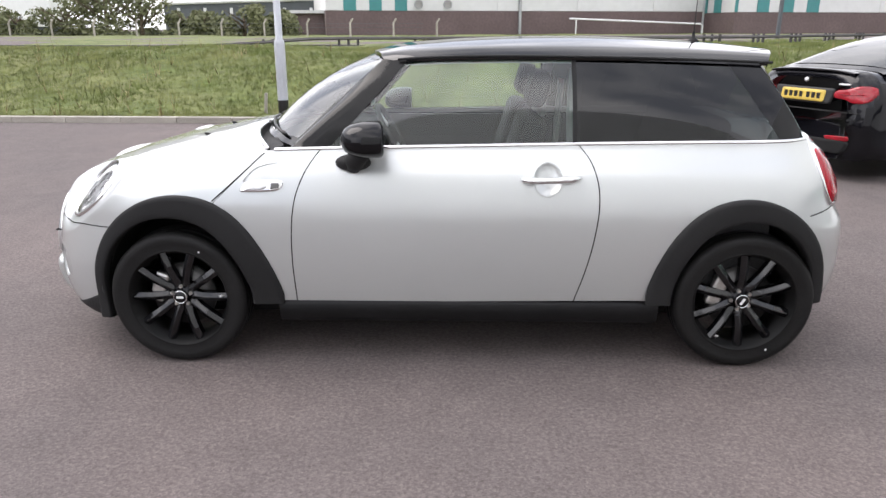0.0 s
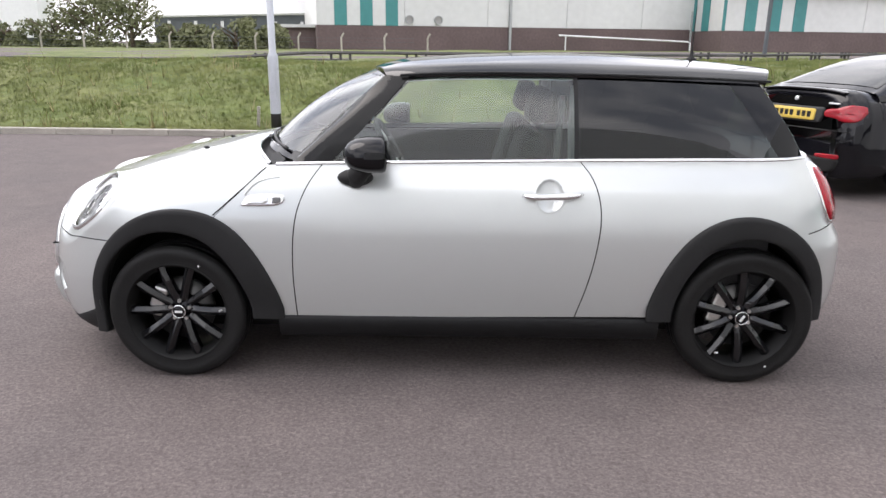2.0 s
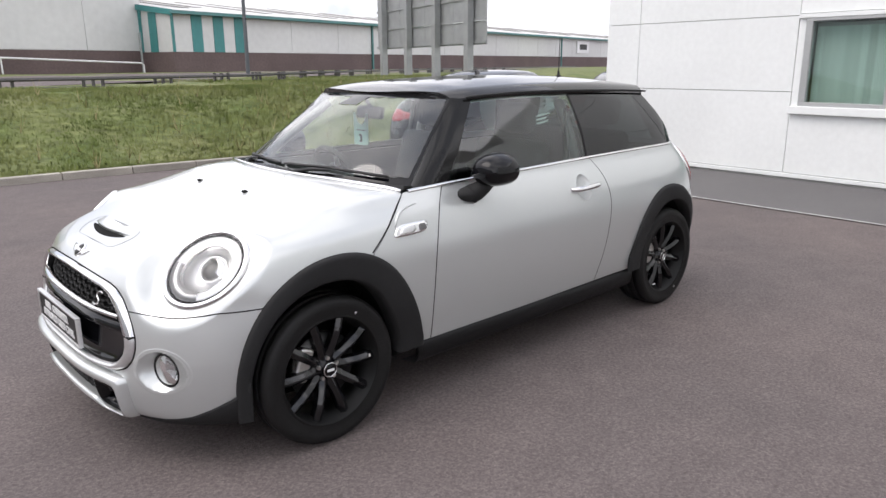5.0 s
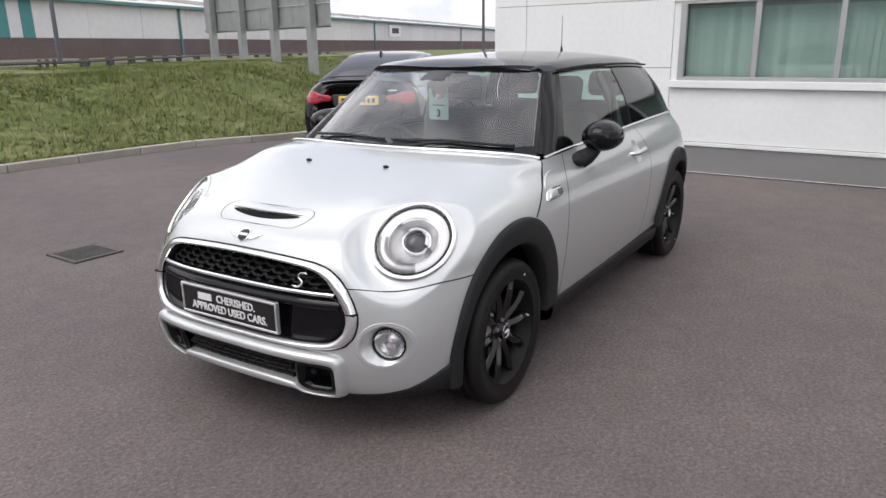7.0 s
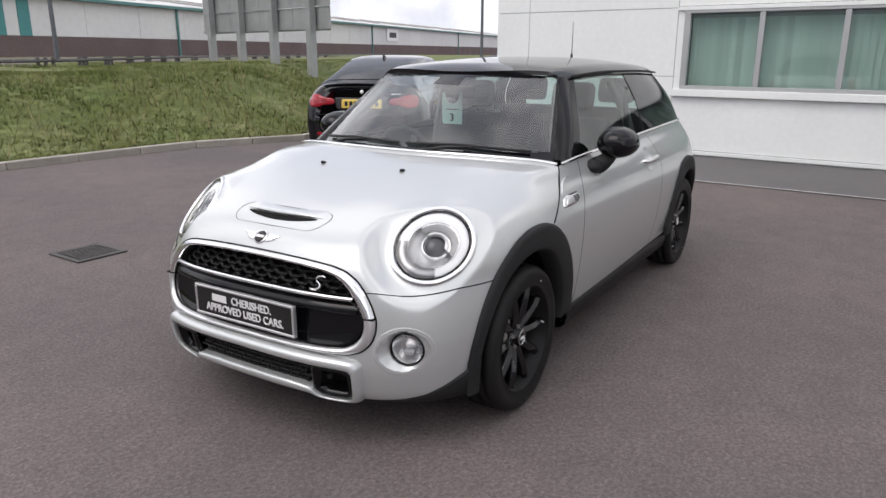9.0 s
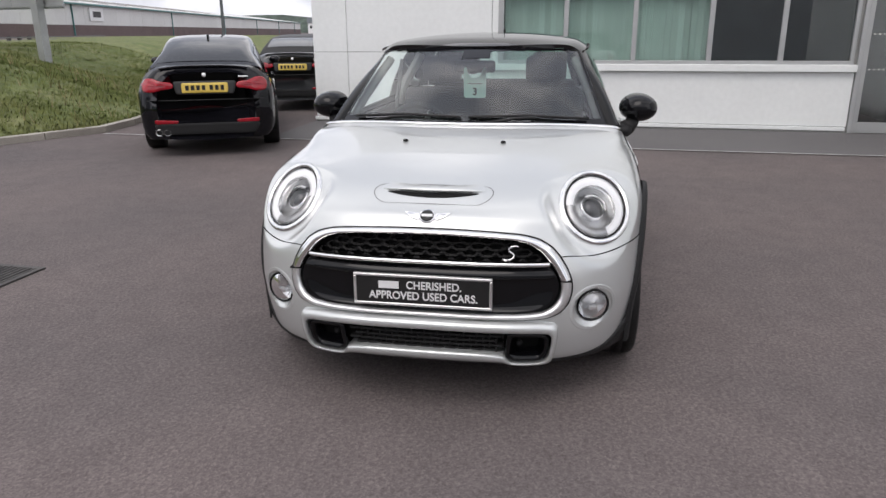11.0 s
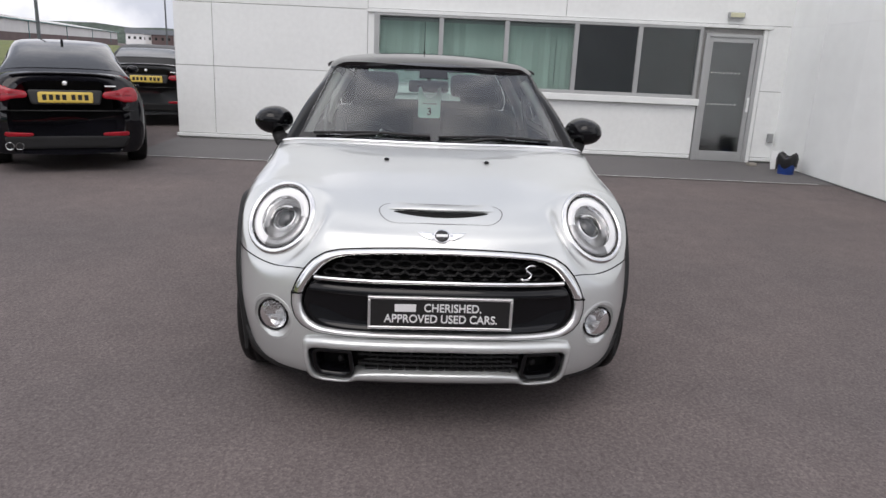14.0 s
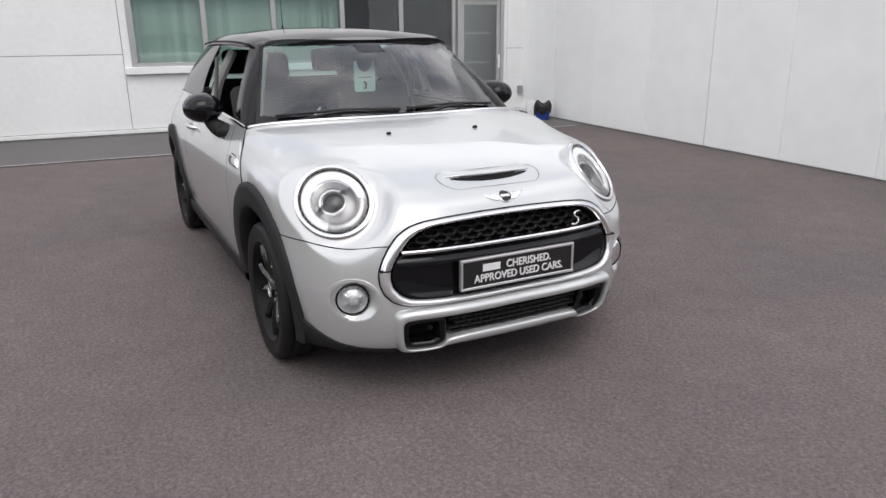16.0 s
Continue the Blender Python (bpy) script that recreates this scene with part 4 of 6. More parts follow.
def side_panel(name, left, right, low, high, mat=PAINT, nx=40, nz=40, label="", test=None, lift=0.0, hood=False):
    """A piece of the body's side between two edges (functions of z) and two heights (functions of x)."""
    u, v = np.linspace(0, 1, nx), np.linspace(0, 1, nz)
    P = np.zeros((nz, nx, 3))
    for i, b in enumerate(v):
        x = u * 0
        z = np.full(nx, 0.6)
        for _ in range(6):
            x = left(z) * (1 - u) + right(z) * u
            z = low(x) * (1 - b) + high(x) * b
        P[i] = np.stack([x, -half_width(x, z, hood) - lift, z], -1)
    shape = grid(P)
    if test:
        shape = drop(shape, test)
    return both(name, shape, mat, None, label)


# dark shut lines of the bonnet: along the wings and above the bumper
for s_ in (-1, 1):
    run_ = ends[tau * s_ > 0.63]
    line = [(x, y, float(roof_of(x, abs(y) - 0.0015))) for x, y in run_]
    line = [(x, s_ * float(half_width(x, z, True)), z) for (x, y, z) in line if z > 0.7]
    part("bonnet_seam", tube(line, 0.003, 6), DARK, car, "dark shut line of the bonnet", True)
    low_ = [nose_row(np.array([t]), np.array([seam_z - 0.002]))[0] for t in s_ * np.linspace(0.47, 0.995, 60)]
    low_ = settle(np.array(low_))
    part("bumper_top_seam", tube([tuple(p) for p in low_], 0.0026, 6), DARK, car, smooth=True)
GAP = 0.0026
belt = lambda x: np.interp(x, [0.43, 0.66, 1.2, 1.74, 2.3, 2.75], [0.961, 0.968, 0.978, 0.988, 0.995, 0.998])
sill = lambda x: np.interp(x, [0.4, 1.2, 2.1], [0.29, 0.3, 0.312])
cut = lambda z: 0.2 + (np.asarray(z) - 0.75) * 1.075
dfront = lambda z: lerp(smooth_table([(0.2, 0.53), (0.3, 0.53), (0.5, 0.527), (0.7, 0.54), (0.8, 0.562), (0.9, 0.608), (1.0, 0.685)]), z)
drear = lambda z: lerp(smooth_table([(0.2, 1.73), (0.3, 1.752), (0.45, 1.792), (0.6, 1.822), (0.75, 1.836), (0.85, 1.826), (0.93, 1.795), (1.0, 1.738)]), z)
side_panel("front_wing", lambda z: np.maximum(cut(z), 0.2) + 0.004, lambda z: dfront(z) - GAP, sill, belt, label="silver wing panel behind the front wheel", test=in_arch, nx=24)
door_l, door_r = side_panel("door", lambda z: dfront(z) + GAP, lambda z: drear(z) - GAP, sill, belt, nx=170, nz=120, label="silver car door", test=lambda c: ((c[0] - 1.62) / 0.06) ** 2 + ((c[2] - 0.85) / 0.065) ** 2 < 1)
# rear quarter and tail
u = np.linspace(0, 1, 90)
Q = []
for v in np.linspace(0, 1, 46):
    x = drear(np.full(1, 0.6)) + 0 * u
    for _ in range(5):
        z = np.minimum(sill(x), 0.31) * (1 - v) + belt(x) * v
        x0 = drear(z) + GAP
        x = x0 + (lerp(XR, z) - x0) * np.sin(u * math.pi / 2)
    Q.append(np.stack([x, -half_width(x, z), z], -1))
both("rear_quarter", drop(grid(np.array(Q)), in_arch), PAINT, None, "silver rear quarter panel")
both("boot_ledge", grid(np.array([[(x, -half_width(x, belt(x)) * k, belt(x) + 0.012 * (1 - k)) for x in np.linspace(2.5, 2.86, 20)] for k in np.linspace(1, 0, 8)])), PAINT)
# dark shell just behind the panels, seen in the shut lines
sh = []
for z in np.linspace(0.22, 0.955, 30):
    x = 1.3 + 1.7 * np.sin(np.linspace(-1, 1, 120) * math.pi / 2)
    x = np.clip(x, 0.1, 2.9)
    sh.append(np.stack([x, -half_width(x, z) + 0.014, np.full_like(x, z)], -1))
both("inner_shell", drop(grid(np.array(sh)), lambda c: in_arch(c, -0.03) or (c[0] < 0.47 and c[2] > 0.6 and c[0] < 0.2 + (c[2] - 0.75) * 1.075 + 0.02) or (abs(c[0] - 1.62) < 0.09 and abs(c[2] - 0.85) < 0.09)), DARK)
part("underbody", box(-0.3, 2.85, -0.66, 0.66, 0.18, 0.3, 0.03), DARK, car)
part("engine_bay_floor", box(-0.55, -0.3, -0.45, 0.45, 0.2, 0.6), DARK, car)

# black sills
P = []
for x in np.linspace(0.45, 2.125, 30):
    P.append([(x, -y, z) for y, z in ((0.79, 0.305), (0.812, 0.3), (0.822, 0.285), (0.822, 0.255), (0.812, 0.215), (0.79, 0.195), (0.7, 0.185))])
both("sill", grid(np.array(P), flip=True), SILLBLACK)

# wheel arch flares and liners
def arch_edge(ax, az, rx, rz, k, low_f, low_r, n=72):
    """Points round an arch at scale k, running straight down at both ends."""
    pts_ = [(ax + rx * k, low_r + (az - low_r) * i / 5) for i in range(5)]
    flat = 0.2 if ax < 1 else -0.12  # the edge towards the door runs straighter
    pts_ += [(ax + rx * k * math.cos(a) * (1 - max(0.0, flat * math.cos(a)) * abs(math.cos(a)) * math.sin(a)), az + rz * k * math.sin(a)) for a in np.linspace(0, math.pi, n)]
    return pts_ + [(ax - rx * k, az - (az - low_f) * (i + 1) / 5) for i in range(5)]


for key, (ax, az, rx, rz) in ARCHES.items():
    low_f, low_r = (0.2, 0.29) if key == "front" else (0.3, 0.3)
    secs = [(1.0, -0.006), (0.998, 0.4), (0.985, 0.85), (0.95, 1.0), (0.86, 1.0), (0.8, 0.94), (0.782, 0.7), (0.775, -0.02), (0.772, -0.06)]
    cols = []
    for k, lift in secs:
        col = []
        for x, z in arch_edge(ax + (1 - k) * (-0.2 if key == "front" else 0.1), az, rx, rz, k, low_f, low_r):
            w0 = float(half_width(x, min(max(z, 0.36 if key == "front" else 0.42), 0.72)))
            top = w0 + 0.017 * min(1, max(0.35, (z - 0.15) / 0.2))
            col.append((x, -(w0 + lift if lift < 0 else w0 + (top - w0) * lift), z))
        cols.append(col)
    both("wheel_arch_trim", grid(np.array(cols).transpose(1, 0, 2), flip=False), PLASTIC, None, "matt black wheel arch trim")
    lin = [[(x, -min(y, float(half_width(x, min(max(z, 0.42), 0.72))) - 0.035), z) for y in (0.79, 0.5)] for x, z in [(ax + (-0.04 if key == "front" else 0.02) + rx * 0.785 * math.cos(a), az + rz * 0.785 * math.sin(a)) for a in np.linspace(-0.15, math.pi + 0.15, 40)]]
    both("arch_liner", grid(np.array(lin)), DARK)
    both("inner_wall", box(ax - rx, ax + rx, -0.52, -0.5, 0.15, 0.8), DARK)

# ---- wheels ----
TYRE = [(0.216, 0.07), (0.222, 0.088), (0.228, 0.092), (0.236, 0.09), (0.26, 0.098), (0.282, 0.099), (0.296, 0.09), (0.304, 0.075), (0.307, 0.05), (0.303, 0.049), (0.303, 0.041), (0.307, 0.04), (0.3075, 0.012), (0.303, 0.011), (0.303, -0.011), (0.3075, -0.012), (0.307, -0.04), (0.303, -0.041), (0.303, -0.049), (0.307, -0.05), (0.304, -0.075), (0.296, -0.09), (0.26, -0.098), (0.222, -0.09), (0.2, -0.09)]


def wheel(x, s, turn):
    """One wheel; s is -1 on the car's left. Built facing -y, its centre at the hub."""
    hub = part("wheel", lathe([(0.0, -0.02), (0.145, -0.02), (0.145, 0.0), (0.0, 0.0)], 40), DISC, car, "steel brake disc inside a wheel", True)
    hub.matrix_basis = pose(x, 0.735 * s, 0.307) @ (pose(0, 0, 0) if s < 0 else pose(0, 0, 0, 0, 0, 180)) @ pose(0, 0, 0, 0, turn, 0)
    tread = lathe([(r, -h) for r, h in TYRE], 72)
    part("tyre", tread, RUBBER, hub, "black rubber tyre", True)
    part("rim_barrel", lathe([(0.229, -0.092), (0.226, -0.094), (0.218, -0.09), (0.214, -0.06), (0.2, -0.05), (0.196, 0.09), (0.216, 0.095)], 72), MESH, hub, "black alloy rim", True)
    spoke = []
    for k in range(13):
        f = k / 12
        r = 0.045 + f * 0.173
        w = 0.0185 + 0.002 * f + (0.006 * max(0, 0.25 - f) / 0.25)
        y = -0.052 - 0.022 * math.sin(min(1, f * 1.15) * math.pi * 0.62)
        spoke.append([(r, y + 0.04, -w * 1.1), (r, y + 0.016, -w), (r, y + 0.012, -w * 0.92), (r, y + 0.001, -w * 0.16), (r, y, 0), (r, y + 0.001, w * 0.16), (r, y + 0.012, w * 0.92), (r, y + 0.016, w), (r, y + 0.04, w * 1.1)])
    spoke = grid(np.array(spoke), flip=True)
    for k in range(10):
        part("spoke", moved(spoke, pose(0, 0, 0, 0, 36 * k, 0)), RIM, hub)
    part("hub_cap", lathe([(0.0, -0.073), (0.026, -0.072), (0.03, -0.068), (0.03, -0.05), (0.055, -0.045), (0.06, -0.02)], 32), GLOSSBLACK, hub, smooth=True)
    part("cap_ring", lathe([(0.027, -0.072), (0.0285, -0.0745), (0.031, -0.072)], 32), CHROME, hub, "chrome ring", True)
    part("cap_badge", box(-0.016, 0.016, -0.0755, -0.073, -0.005, 0.005), WHITEINK, hub)
    for k in range(5):
        a = 2 * math.pi * k / 5 + 0.3
        part("bolt", moved(lathe([(0.0, -0.058), (0.008, -0.058), (0.009, -0.04)], 8), Matrix.Translation((0.044 * math.cos(a), 0, 0.044 * math.sin(a)))), STEEL, hub)
    part("caliper", moved(box(-0.14, -0.075, -0.045, 0.0, -0.07, 0.07, 0.012), pose(0, 0, 0, 0, 20 - turn, 0)), STEEL, hub, "grey brake caliper")
    part("valve", tube([(0.195, -0.07, 0.01), (0.185, -0.085, 0.01)], 0.004, 6), WHITEINK, hub)
    part("balance_mark", ball((0.115, -0.097, 0.22), 0.005, 0.002, 0.005, 8, 6), WHITEINK, hub, "small white dot on the tyre")


wheel(0.0, -1, 0), wheel(2.495, -1, 124), wheel(0.0, 1, 20), wheel(2.495, 1, 31)

# ---- greenhouse ----
RAIL = smooth_table([(0.9, 0.548), (1.03, 0.567), (1.3, 0.578), (1.75, 0.58), (2.2, 0.562), (2.6, 0.52), (2.75, 0.5)])
RAILZ = smooth_table([(0.9, 1.316), (1.03, 1.328), (1.3, 1.338), (1.75, 1.336), (2.2, 1.325), (2.6, 1.308), (2.75, 1.3)])


def side_point(x, f):
    """A point on the side glazing: f = 0 at the belt, 1 at the roof rail."""
    zb = belt(x) + 0.004
    yb = half_width(x, zb) - 0.006
    bow = 0.02 * np.sin(np.clip(f, 0, 1) * math.pi)
    return np.stack([x, -(yb * (1 - f) + lerp(RAIL, x) * f + bow), zb * (1 - f) + lerp(RAILZ, x) * f], -1)


def glazing(name, x0b, x0t, x1b, x1t, mat, f0=0.0, f1=1.0, n=18, lift=0.0, label=""):
    P = []
    for f in np.linspace(f0, f1, 10):
        x = np.linspace(x0b + (x0t - x0b) * f, x1b + (x1t - x1b) * f, n)
        q = side_point(x, np.full(n, f))
        q[:, 1] -= lift
        P.append(q)
    return both(name, grid(np.array(P)), mat, None, label)


pane_l, pane_r = glazing("door_glass", 0.69, 1.022, 1.728, 1.728, GLASS, label="clear door window")
bpy.data.objects.remove(pane_r)  # the far door's window is wound down
glazing("quarter_glass", 1.742, 1.742, 2.6, 2.4, TINTED, label="dark tinted rear side window")
glazing("window_seal", 1.726, 1.726, 1.744, 1.744, PLASTIC, lift=0.002)
glazing("corner_pillar", 2.6, 2.4, 2.725, 2.545, GLOSSBLACK, lift=0.001, label="gloss black rear corner pillar")
WS_W, WS_T = 0.69, 0.541  # half widths of the screen at its foot and top
WS_BOT = [(0.29 + 0.235 * (abs(y) / WS_W) ** 2.4, y, 0.992 - 0.024 * (abs(y) / WS_W) ** 2) for y in np.linspace(-WS_W, WS_W, 31)]
WS_TOP = [(0.838 + 0.072 * (abs(y) / WS_T) ** 2, y, 1.345 - 0.021 * (abs(y) / WS_T) ** 2) for y in np.linspace(-WS_T, WS_T, 31)]
wb_, wt_ = np.array(WS_BOT), np.array(WS_TOP)
ws_bow = (1 - (np.abs(wb_[:, 1:2]) / WS_W) ** 2.2) * np.array([-0.03, 0, 0.03])
ws = np.array([wb_ * (1 - f) + wt_ * f + ws_bow * math.sin(math.pi * f) for f in np.linspace(0, 1, 20)])
part("windscreen", grid(ws, flip=True), SCREEN, car, "clear windscreen", True)
# printed black border of the screen, wider at the foot and round the mirror's mount
wy, wf = np.linspace(0, 1, 91), np.linspace(0, 1, 70)
border = []
for f in wf:
    line_ = wb_ * (1 - f) + wt_ * f + ws_bow * math.sin(math.pi * f)
    border.append([[np.interp(c_, np.linspace(0, 1, 31), line_[:, k]) for k in range(3)] for c_ in wy])
border = np.array(border) + 0.0015 * np.array([-0.55, 0, 0.83])


def in_clear(c):
    f = (c[2] - 0.97) / 0.37
    edge_ = np.interp(f, [0, 1], [WS_W, WS_T]) - abs(c[1])
    return edge_ > 0.022 and 0.09 < f < 0.955 and not (f > 0.86 and abs(c[1]) < 0.07)


part("screen_border", drop(grid(border, flip=True), in_clear), GLOSSBLACK, car, "printed black border of the windscreen", True)
# front pillars: from the screen's edge to the door glass
P = []
for f in np.linspace(0, 1, 16):
    a = wb_[0] * (1 - f) + wt_[0] * f
    x = 0.693 + (1.025 - 0.693) * f
    b = side_point(np.array([x]), np.array([f]))[0]
    xm = 0.53 + (0.965 - 0.53) * f
    mpt = side_point(np.array([max(xm, 0.44)]), np.array([f]))[0]
    ctrl = [a + np.array([0.004, 0.0, 0.004]), a * 0.55 + mpt * 0.45 + np.array([-0.004, 0.0, 0.004]), mpt + np.array([0, -0.003, 0.0]), mpt * 0.5 + b * 0.5 + np.array([0, -0.004, 0]), b + np.array([0, -0.003, 0])]
    P.append(ctrl)
both("front_pillar", grid(np.array(P)), PILLAR, None, "black windscreen pillar")

# roof
RX = np.linspace(0, 1, 50)
RY = np.sin(np.linspace(-1, 1, 61) * math.pi / 2)
P = []
for u_ in RX:
    row = []
    for v in RY:
        edge_y = float(lerp(RAIL, 0.93 + u_ * 1.76)) + 0.012 - 0.02 * max(0.0, 1 - u_ * 7) ** 2
        x0 = 0.818 + 0.098 * abs(v) ** 2
        x1 = 2.70 - 0.11 * abs(v) ** 2.5
        x = x0 + (x1 - x0) * u_
        zc = float(lerp(smooth_table([(0.8, 1.342), (0.85, 1.36), (0.9, 1.374), (0.97, 1.388), (1.1, 1.399), (1.3, 1.411), (1.7, 1.42), (2.1, 1.411), (2.5, 1.385), (2.8, 1.352)]), x))
        ze = float(lerp(RAILZ, min(max(x, 0.9), 2.75))) + 0.03
        row.append((x, v * edge_y, ze + (zc - ze) * (1 - abs(v) ** 2.5) - 0.028 * max(0, (abs(v) - 0.86) / 0.14) ** 2))
    P.append(row)
P = np.array(P)
skirt_l = np.stack([P[:, 0], P[:, 0] + np.array([0, 0.004, -0.014])], 1)
skirt_r = np.stack([P[:, -1], P[:, -1] + np.array([0, -0.004, -0.014])], 1)
skirt_f = np.stack([P[0], P[0] + np.array([0.006, 0, -0.022])], 1)
skirt_b = np.stack([P[-1], P[-1] + np.array([-0.01, 0, -0.03])], 1)
part("roof", joined(grid(P, flip=True), grid(skirt_l), grid(skirt_r, flip=True), grid(skirt_f, flip=True), grid(skirt_b)), ROOFBLACK, car, "gloss black roof with a rear spoiler", True)
inner = P[2:-2, 2:-2].copy()
inner[..., 2] -= 0.03
part("headlining", grid(inner), HEADLINING, car, smooth=True)
TG = lambda f: (2.58 * (1 - f) + 2.76 * f, 0.43 * (1 - f) + 0.52 * f, 1.31 * (1 - f) + 1.0 * f)
part("tailgate_glass", grid(np.array([[(TG(f)[0], y * TG(f)[1], TG(f)[2]) for y in np.linspace(-1, 1, 12)] for f in np.linspace(0, 1, 8)])), REARGLASS, car, "tinted rear window", True)
gate = []
for f in np.linspace(1.0, 0.0, 10):
    e_ = side_point(np.array([2.725 * f + 2.545 * (1 - f)]), np.array([1 - f]))[0]
    x, y, z = TG(f)
    gate.append([(x, -y + 0.004, z + 0.002), (x, -y, z), (x * 0.5 + e_[0] * 0.5 + 0.012, (-y + e_[1]) / 2, (z + e_[2]) / 2), (e_[0] + 0.003, e_[1] + 0.002, e_[2])])
both("tailgate_frame", grid(np.array(gate)), GLOSSBLACK, None, "black frame of the tailgate")
# chrome waist strip
xsx = np.linspace(0.46, 2.74, 60)
strip = [[(x, -(half_width(x, belt(x)) + o), belt(x) + h) for o, h in ((0.001, -0.005), (0.005, -0.003), (0.005, 0.005), (-0.006, 0.009))] for x in xsx]
both("waist_strip", grid(np.array(strip)), CHROME, None, "bright chrome strip under the windows")
both("drip_trim", tube([(x, -(float(lerp(RAIL, x)) + 0.018), float(lerp(RAILZ, x)) + 0.004) for x in np.linspace(0.98, 2.6, 30)], 0.006, 8), PLASTIC)


# ---- front of the hatchback ----
def front_ring(outline, lift, grow=0.0, centre=(0.0, 0.575)):
    """An outline in y, z laid on the nose, grown from its centre and lifted forward."""
    o = np.array(outline, float)
    d = o - np.array(centre)
    tang = np.roll(o, -1, 0) - np.roll(o, 1, 0)
    nrm = np.stack([tang[:, 1], -tang[:, 0]], -1)
    nrm /= np.linalg.norm(nrm, axis=1)[:, None] + 1e-9
    nrm *= np.sign((nrm * d).sum(1))[:, None]
    o = o + grow * nrm
    x = front_x(o[:, 0], o[:, 1])
    return np.stack([x - lift, o[:, 0], o[:, 1]], -1)


def finer(outline, n):
    """The outline with its straight runs divided and its corners rounded."""
    o = np.array(outline + outline[:1], float)
    run = np.r_[0, np.cumsum(np.linalg.norm(np.diff(o, axis=0), axis=1))]
    s = np.linspace(0, run[-1], n, endpoint=False)
    p = np.stack([np.interp(s, run, o[:, k]) for k in (0, 1)], -1)
    for _ in range(3):
        p = (np.roll(p, 1, 0) + 2 * p + np.roll(p, -1, 0)) / 4
    return [tuple(q) for q in p]


def framed(outer, inner, steps):
    """A moulded frame on the nose between two outlines; steps of (share of the way in, lift)."""
    rows_f = []
    for g_, lift in steps:
        q = outer * (1 - g_) + inner * g_
        rows_f.append(np.stack([front_x(q[:, 0], q[:, 1]) - lift, q[:, 0], q[:, 1]], -1))
    return grid(np.array(rows_f), closed=True)


GR = [tuple(q) for q in G_IN]
bright = framed(G_OUT, G_IN, [(0, -0.004), (0.0, 0.006), (0.12, 0.013), (0.4, 0.018), (0.7, 0.016), (0.92, 0.008), (1.0, -0.004), (1.0, -0.03)])
part("grille_surround", drop(bright, lambda c: c[2] < 0.548), CHROME, car, "chrome surround of the radiator grille", True)
part("lower_surround", drop(bright, lambda c: c[2] >= 0.545), SATIN, car, "satin silver lower part of the grille surround", True)
for s_ in (-1, 1):
    part("surround_joint", box(-0.668, -0.64, s_ * 0.525 - 0.022, s_ * 0.525 + 0.022, 0.543, 0.549, 0.001, 1), DARK, car)
part("grille_seam", framed(G_OUT + (G_OUT - [0, 0.565]) * [0.011, 0.028], G_OUT, [(0, -0.004), (0.1, 0.0012), (0.9, 0.0012), (1, -0.004)]), DARK, car, smooth=True)
part("grille_lining", framed(G_IN, G_IN * [0.985, 1] + [0, 0], [(0, 0.0), (0.4, -0.02), (1.0, -0.06)]), PLASTIC, car)
# black sheet closing the grille, its colour standing in for the shade inside
inner_lines = []
for f in np.linspace(0.0, 1.0, 10):
    o = [(y * (1 - f), 0.575 + (z - 0.575) * (1 - f)) for y, z in GR]
    x = front_x([q[0] for q in o], [q[1] for q in o])
    inner_lines.append([(a + 0.055, q[0], q[1]) for a, q in zip(x, o)])
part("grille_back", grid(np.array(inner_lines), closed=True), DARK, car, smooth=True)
# honeycomb of the upper grille
hexes = []
for r in range(5):
    for k in range(-9, 10):
        y, z = k * 0.066 + (0.033 if r % 2 else 0), 0.622 + r * 0.0215
        if not inside_poly(abs(y) + 0.02, z + 0.008, GR):
            continue
        out, inn = [], []
        for dy, dz in ((-0.036, 0), (-0.02, 0.0145), (0.02, 0.0145), (0.036, 0), (0.02, -0.0145), (-0.02, -0.0145)):
            out.append((y + dy, z + dz))
            inn.append((y + dy * 0.78, z + dz * 0.62))
        ring = []
        for pts, dx in ((out, 0.034), (out, 0.026), (inn, 0.03), (inn, 0.05)):
            xx = front_x([p[0] for p in pts], [p[1] for p in pts])
            ring.append([(a + dx, p[0], p[1]) for a, p in zip(xx, pts)])
        hexes.append(grid(np.array(ring), closed=True))
part("grille_mesh", joined(*hexes), MESH, car, "black honeycomb grille mesh")
ys = np.linspace(-0.462, 0.462, 60)
bar = []
for y in ys:
    z = 0.607 + 0.004 * (1 - (y / 0.47) ** 2) 
    x = float(front_x(y, z))
    bar.append([(x + 0.02, y, z - 0.008), (x - 0.004, y, z - 0.009), (x - 0.009, y, z - 0.003), (x - 0.008, y, z + 0.004), (x - 0.002, y, z + 0.008), (x + 0.02, y, z + 0.008)])
part("grille_bar", grid(np.array(bar), flip=True), CHROME, car, "chrome bar across the grille", True)
low = finer([(y * 0.995, min(z, 0.598)) for y, z in GR], 150)
rings_ = []
for f, dx in ((1.0, 0.03), (0.998, 0.008), (0.985, 0.004), (0.95, 0.012), (0.7, 0.014), (0.35, 0.014), (0.02, 0.014)):
    o = [(y * f, 0.525 + (z - 0.525) * f) for y, z in low]
    xx = front_x([q[0] for q in o], [q[1] for q in o])
    rings_.append([(a_ + dx, q[0], q[1]) for a_, q in zip(xx, o)])
part("grille_panel", grid(np.array(rings_), closed=True), GLOSSBLACK, car, "gloss black lower grille panel", True)
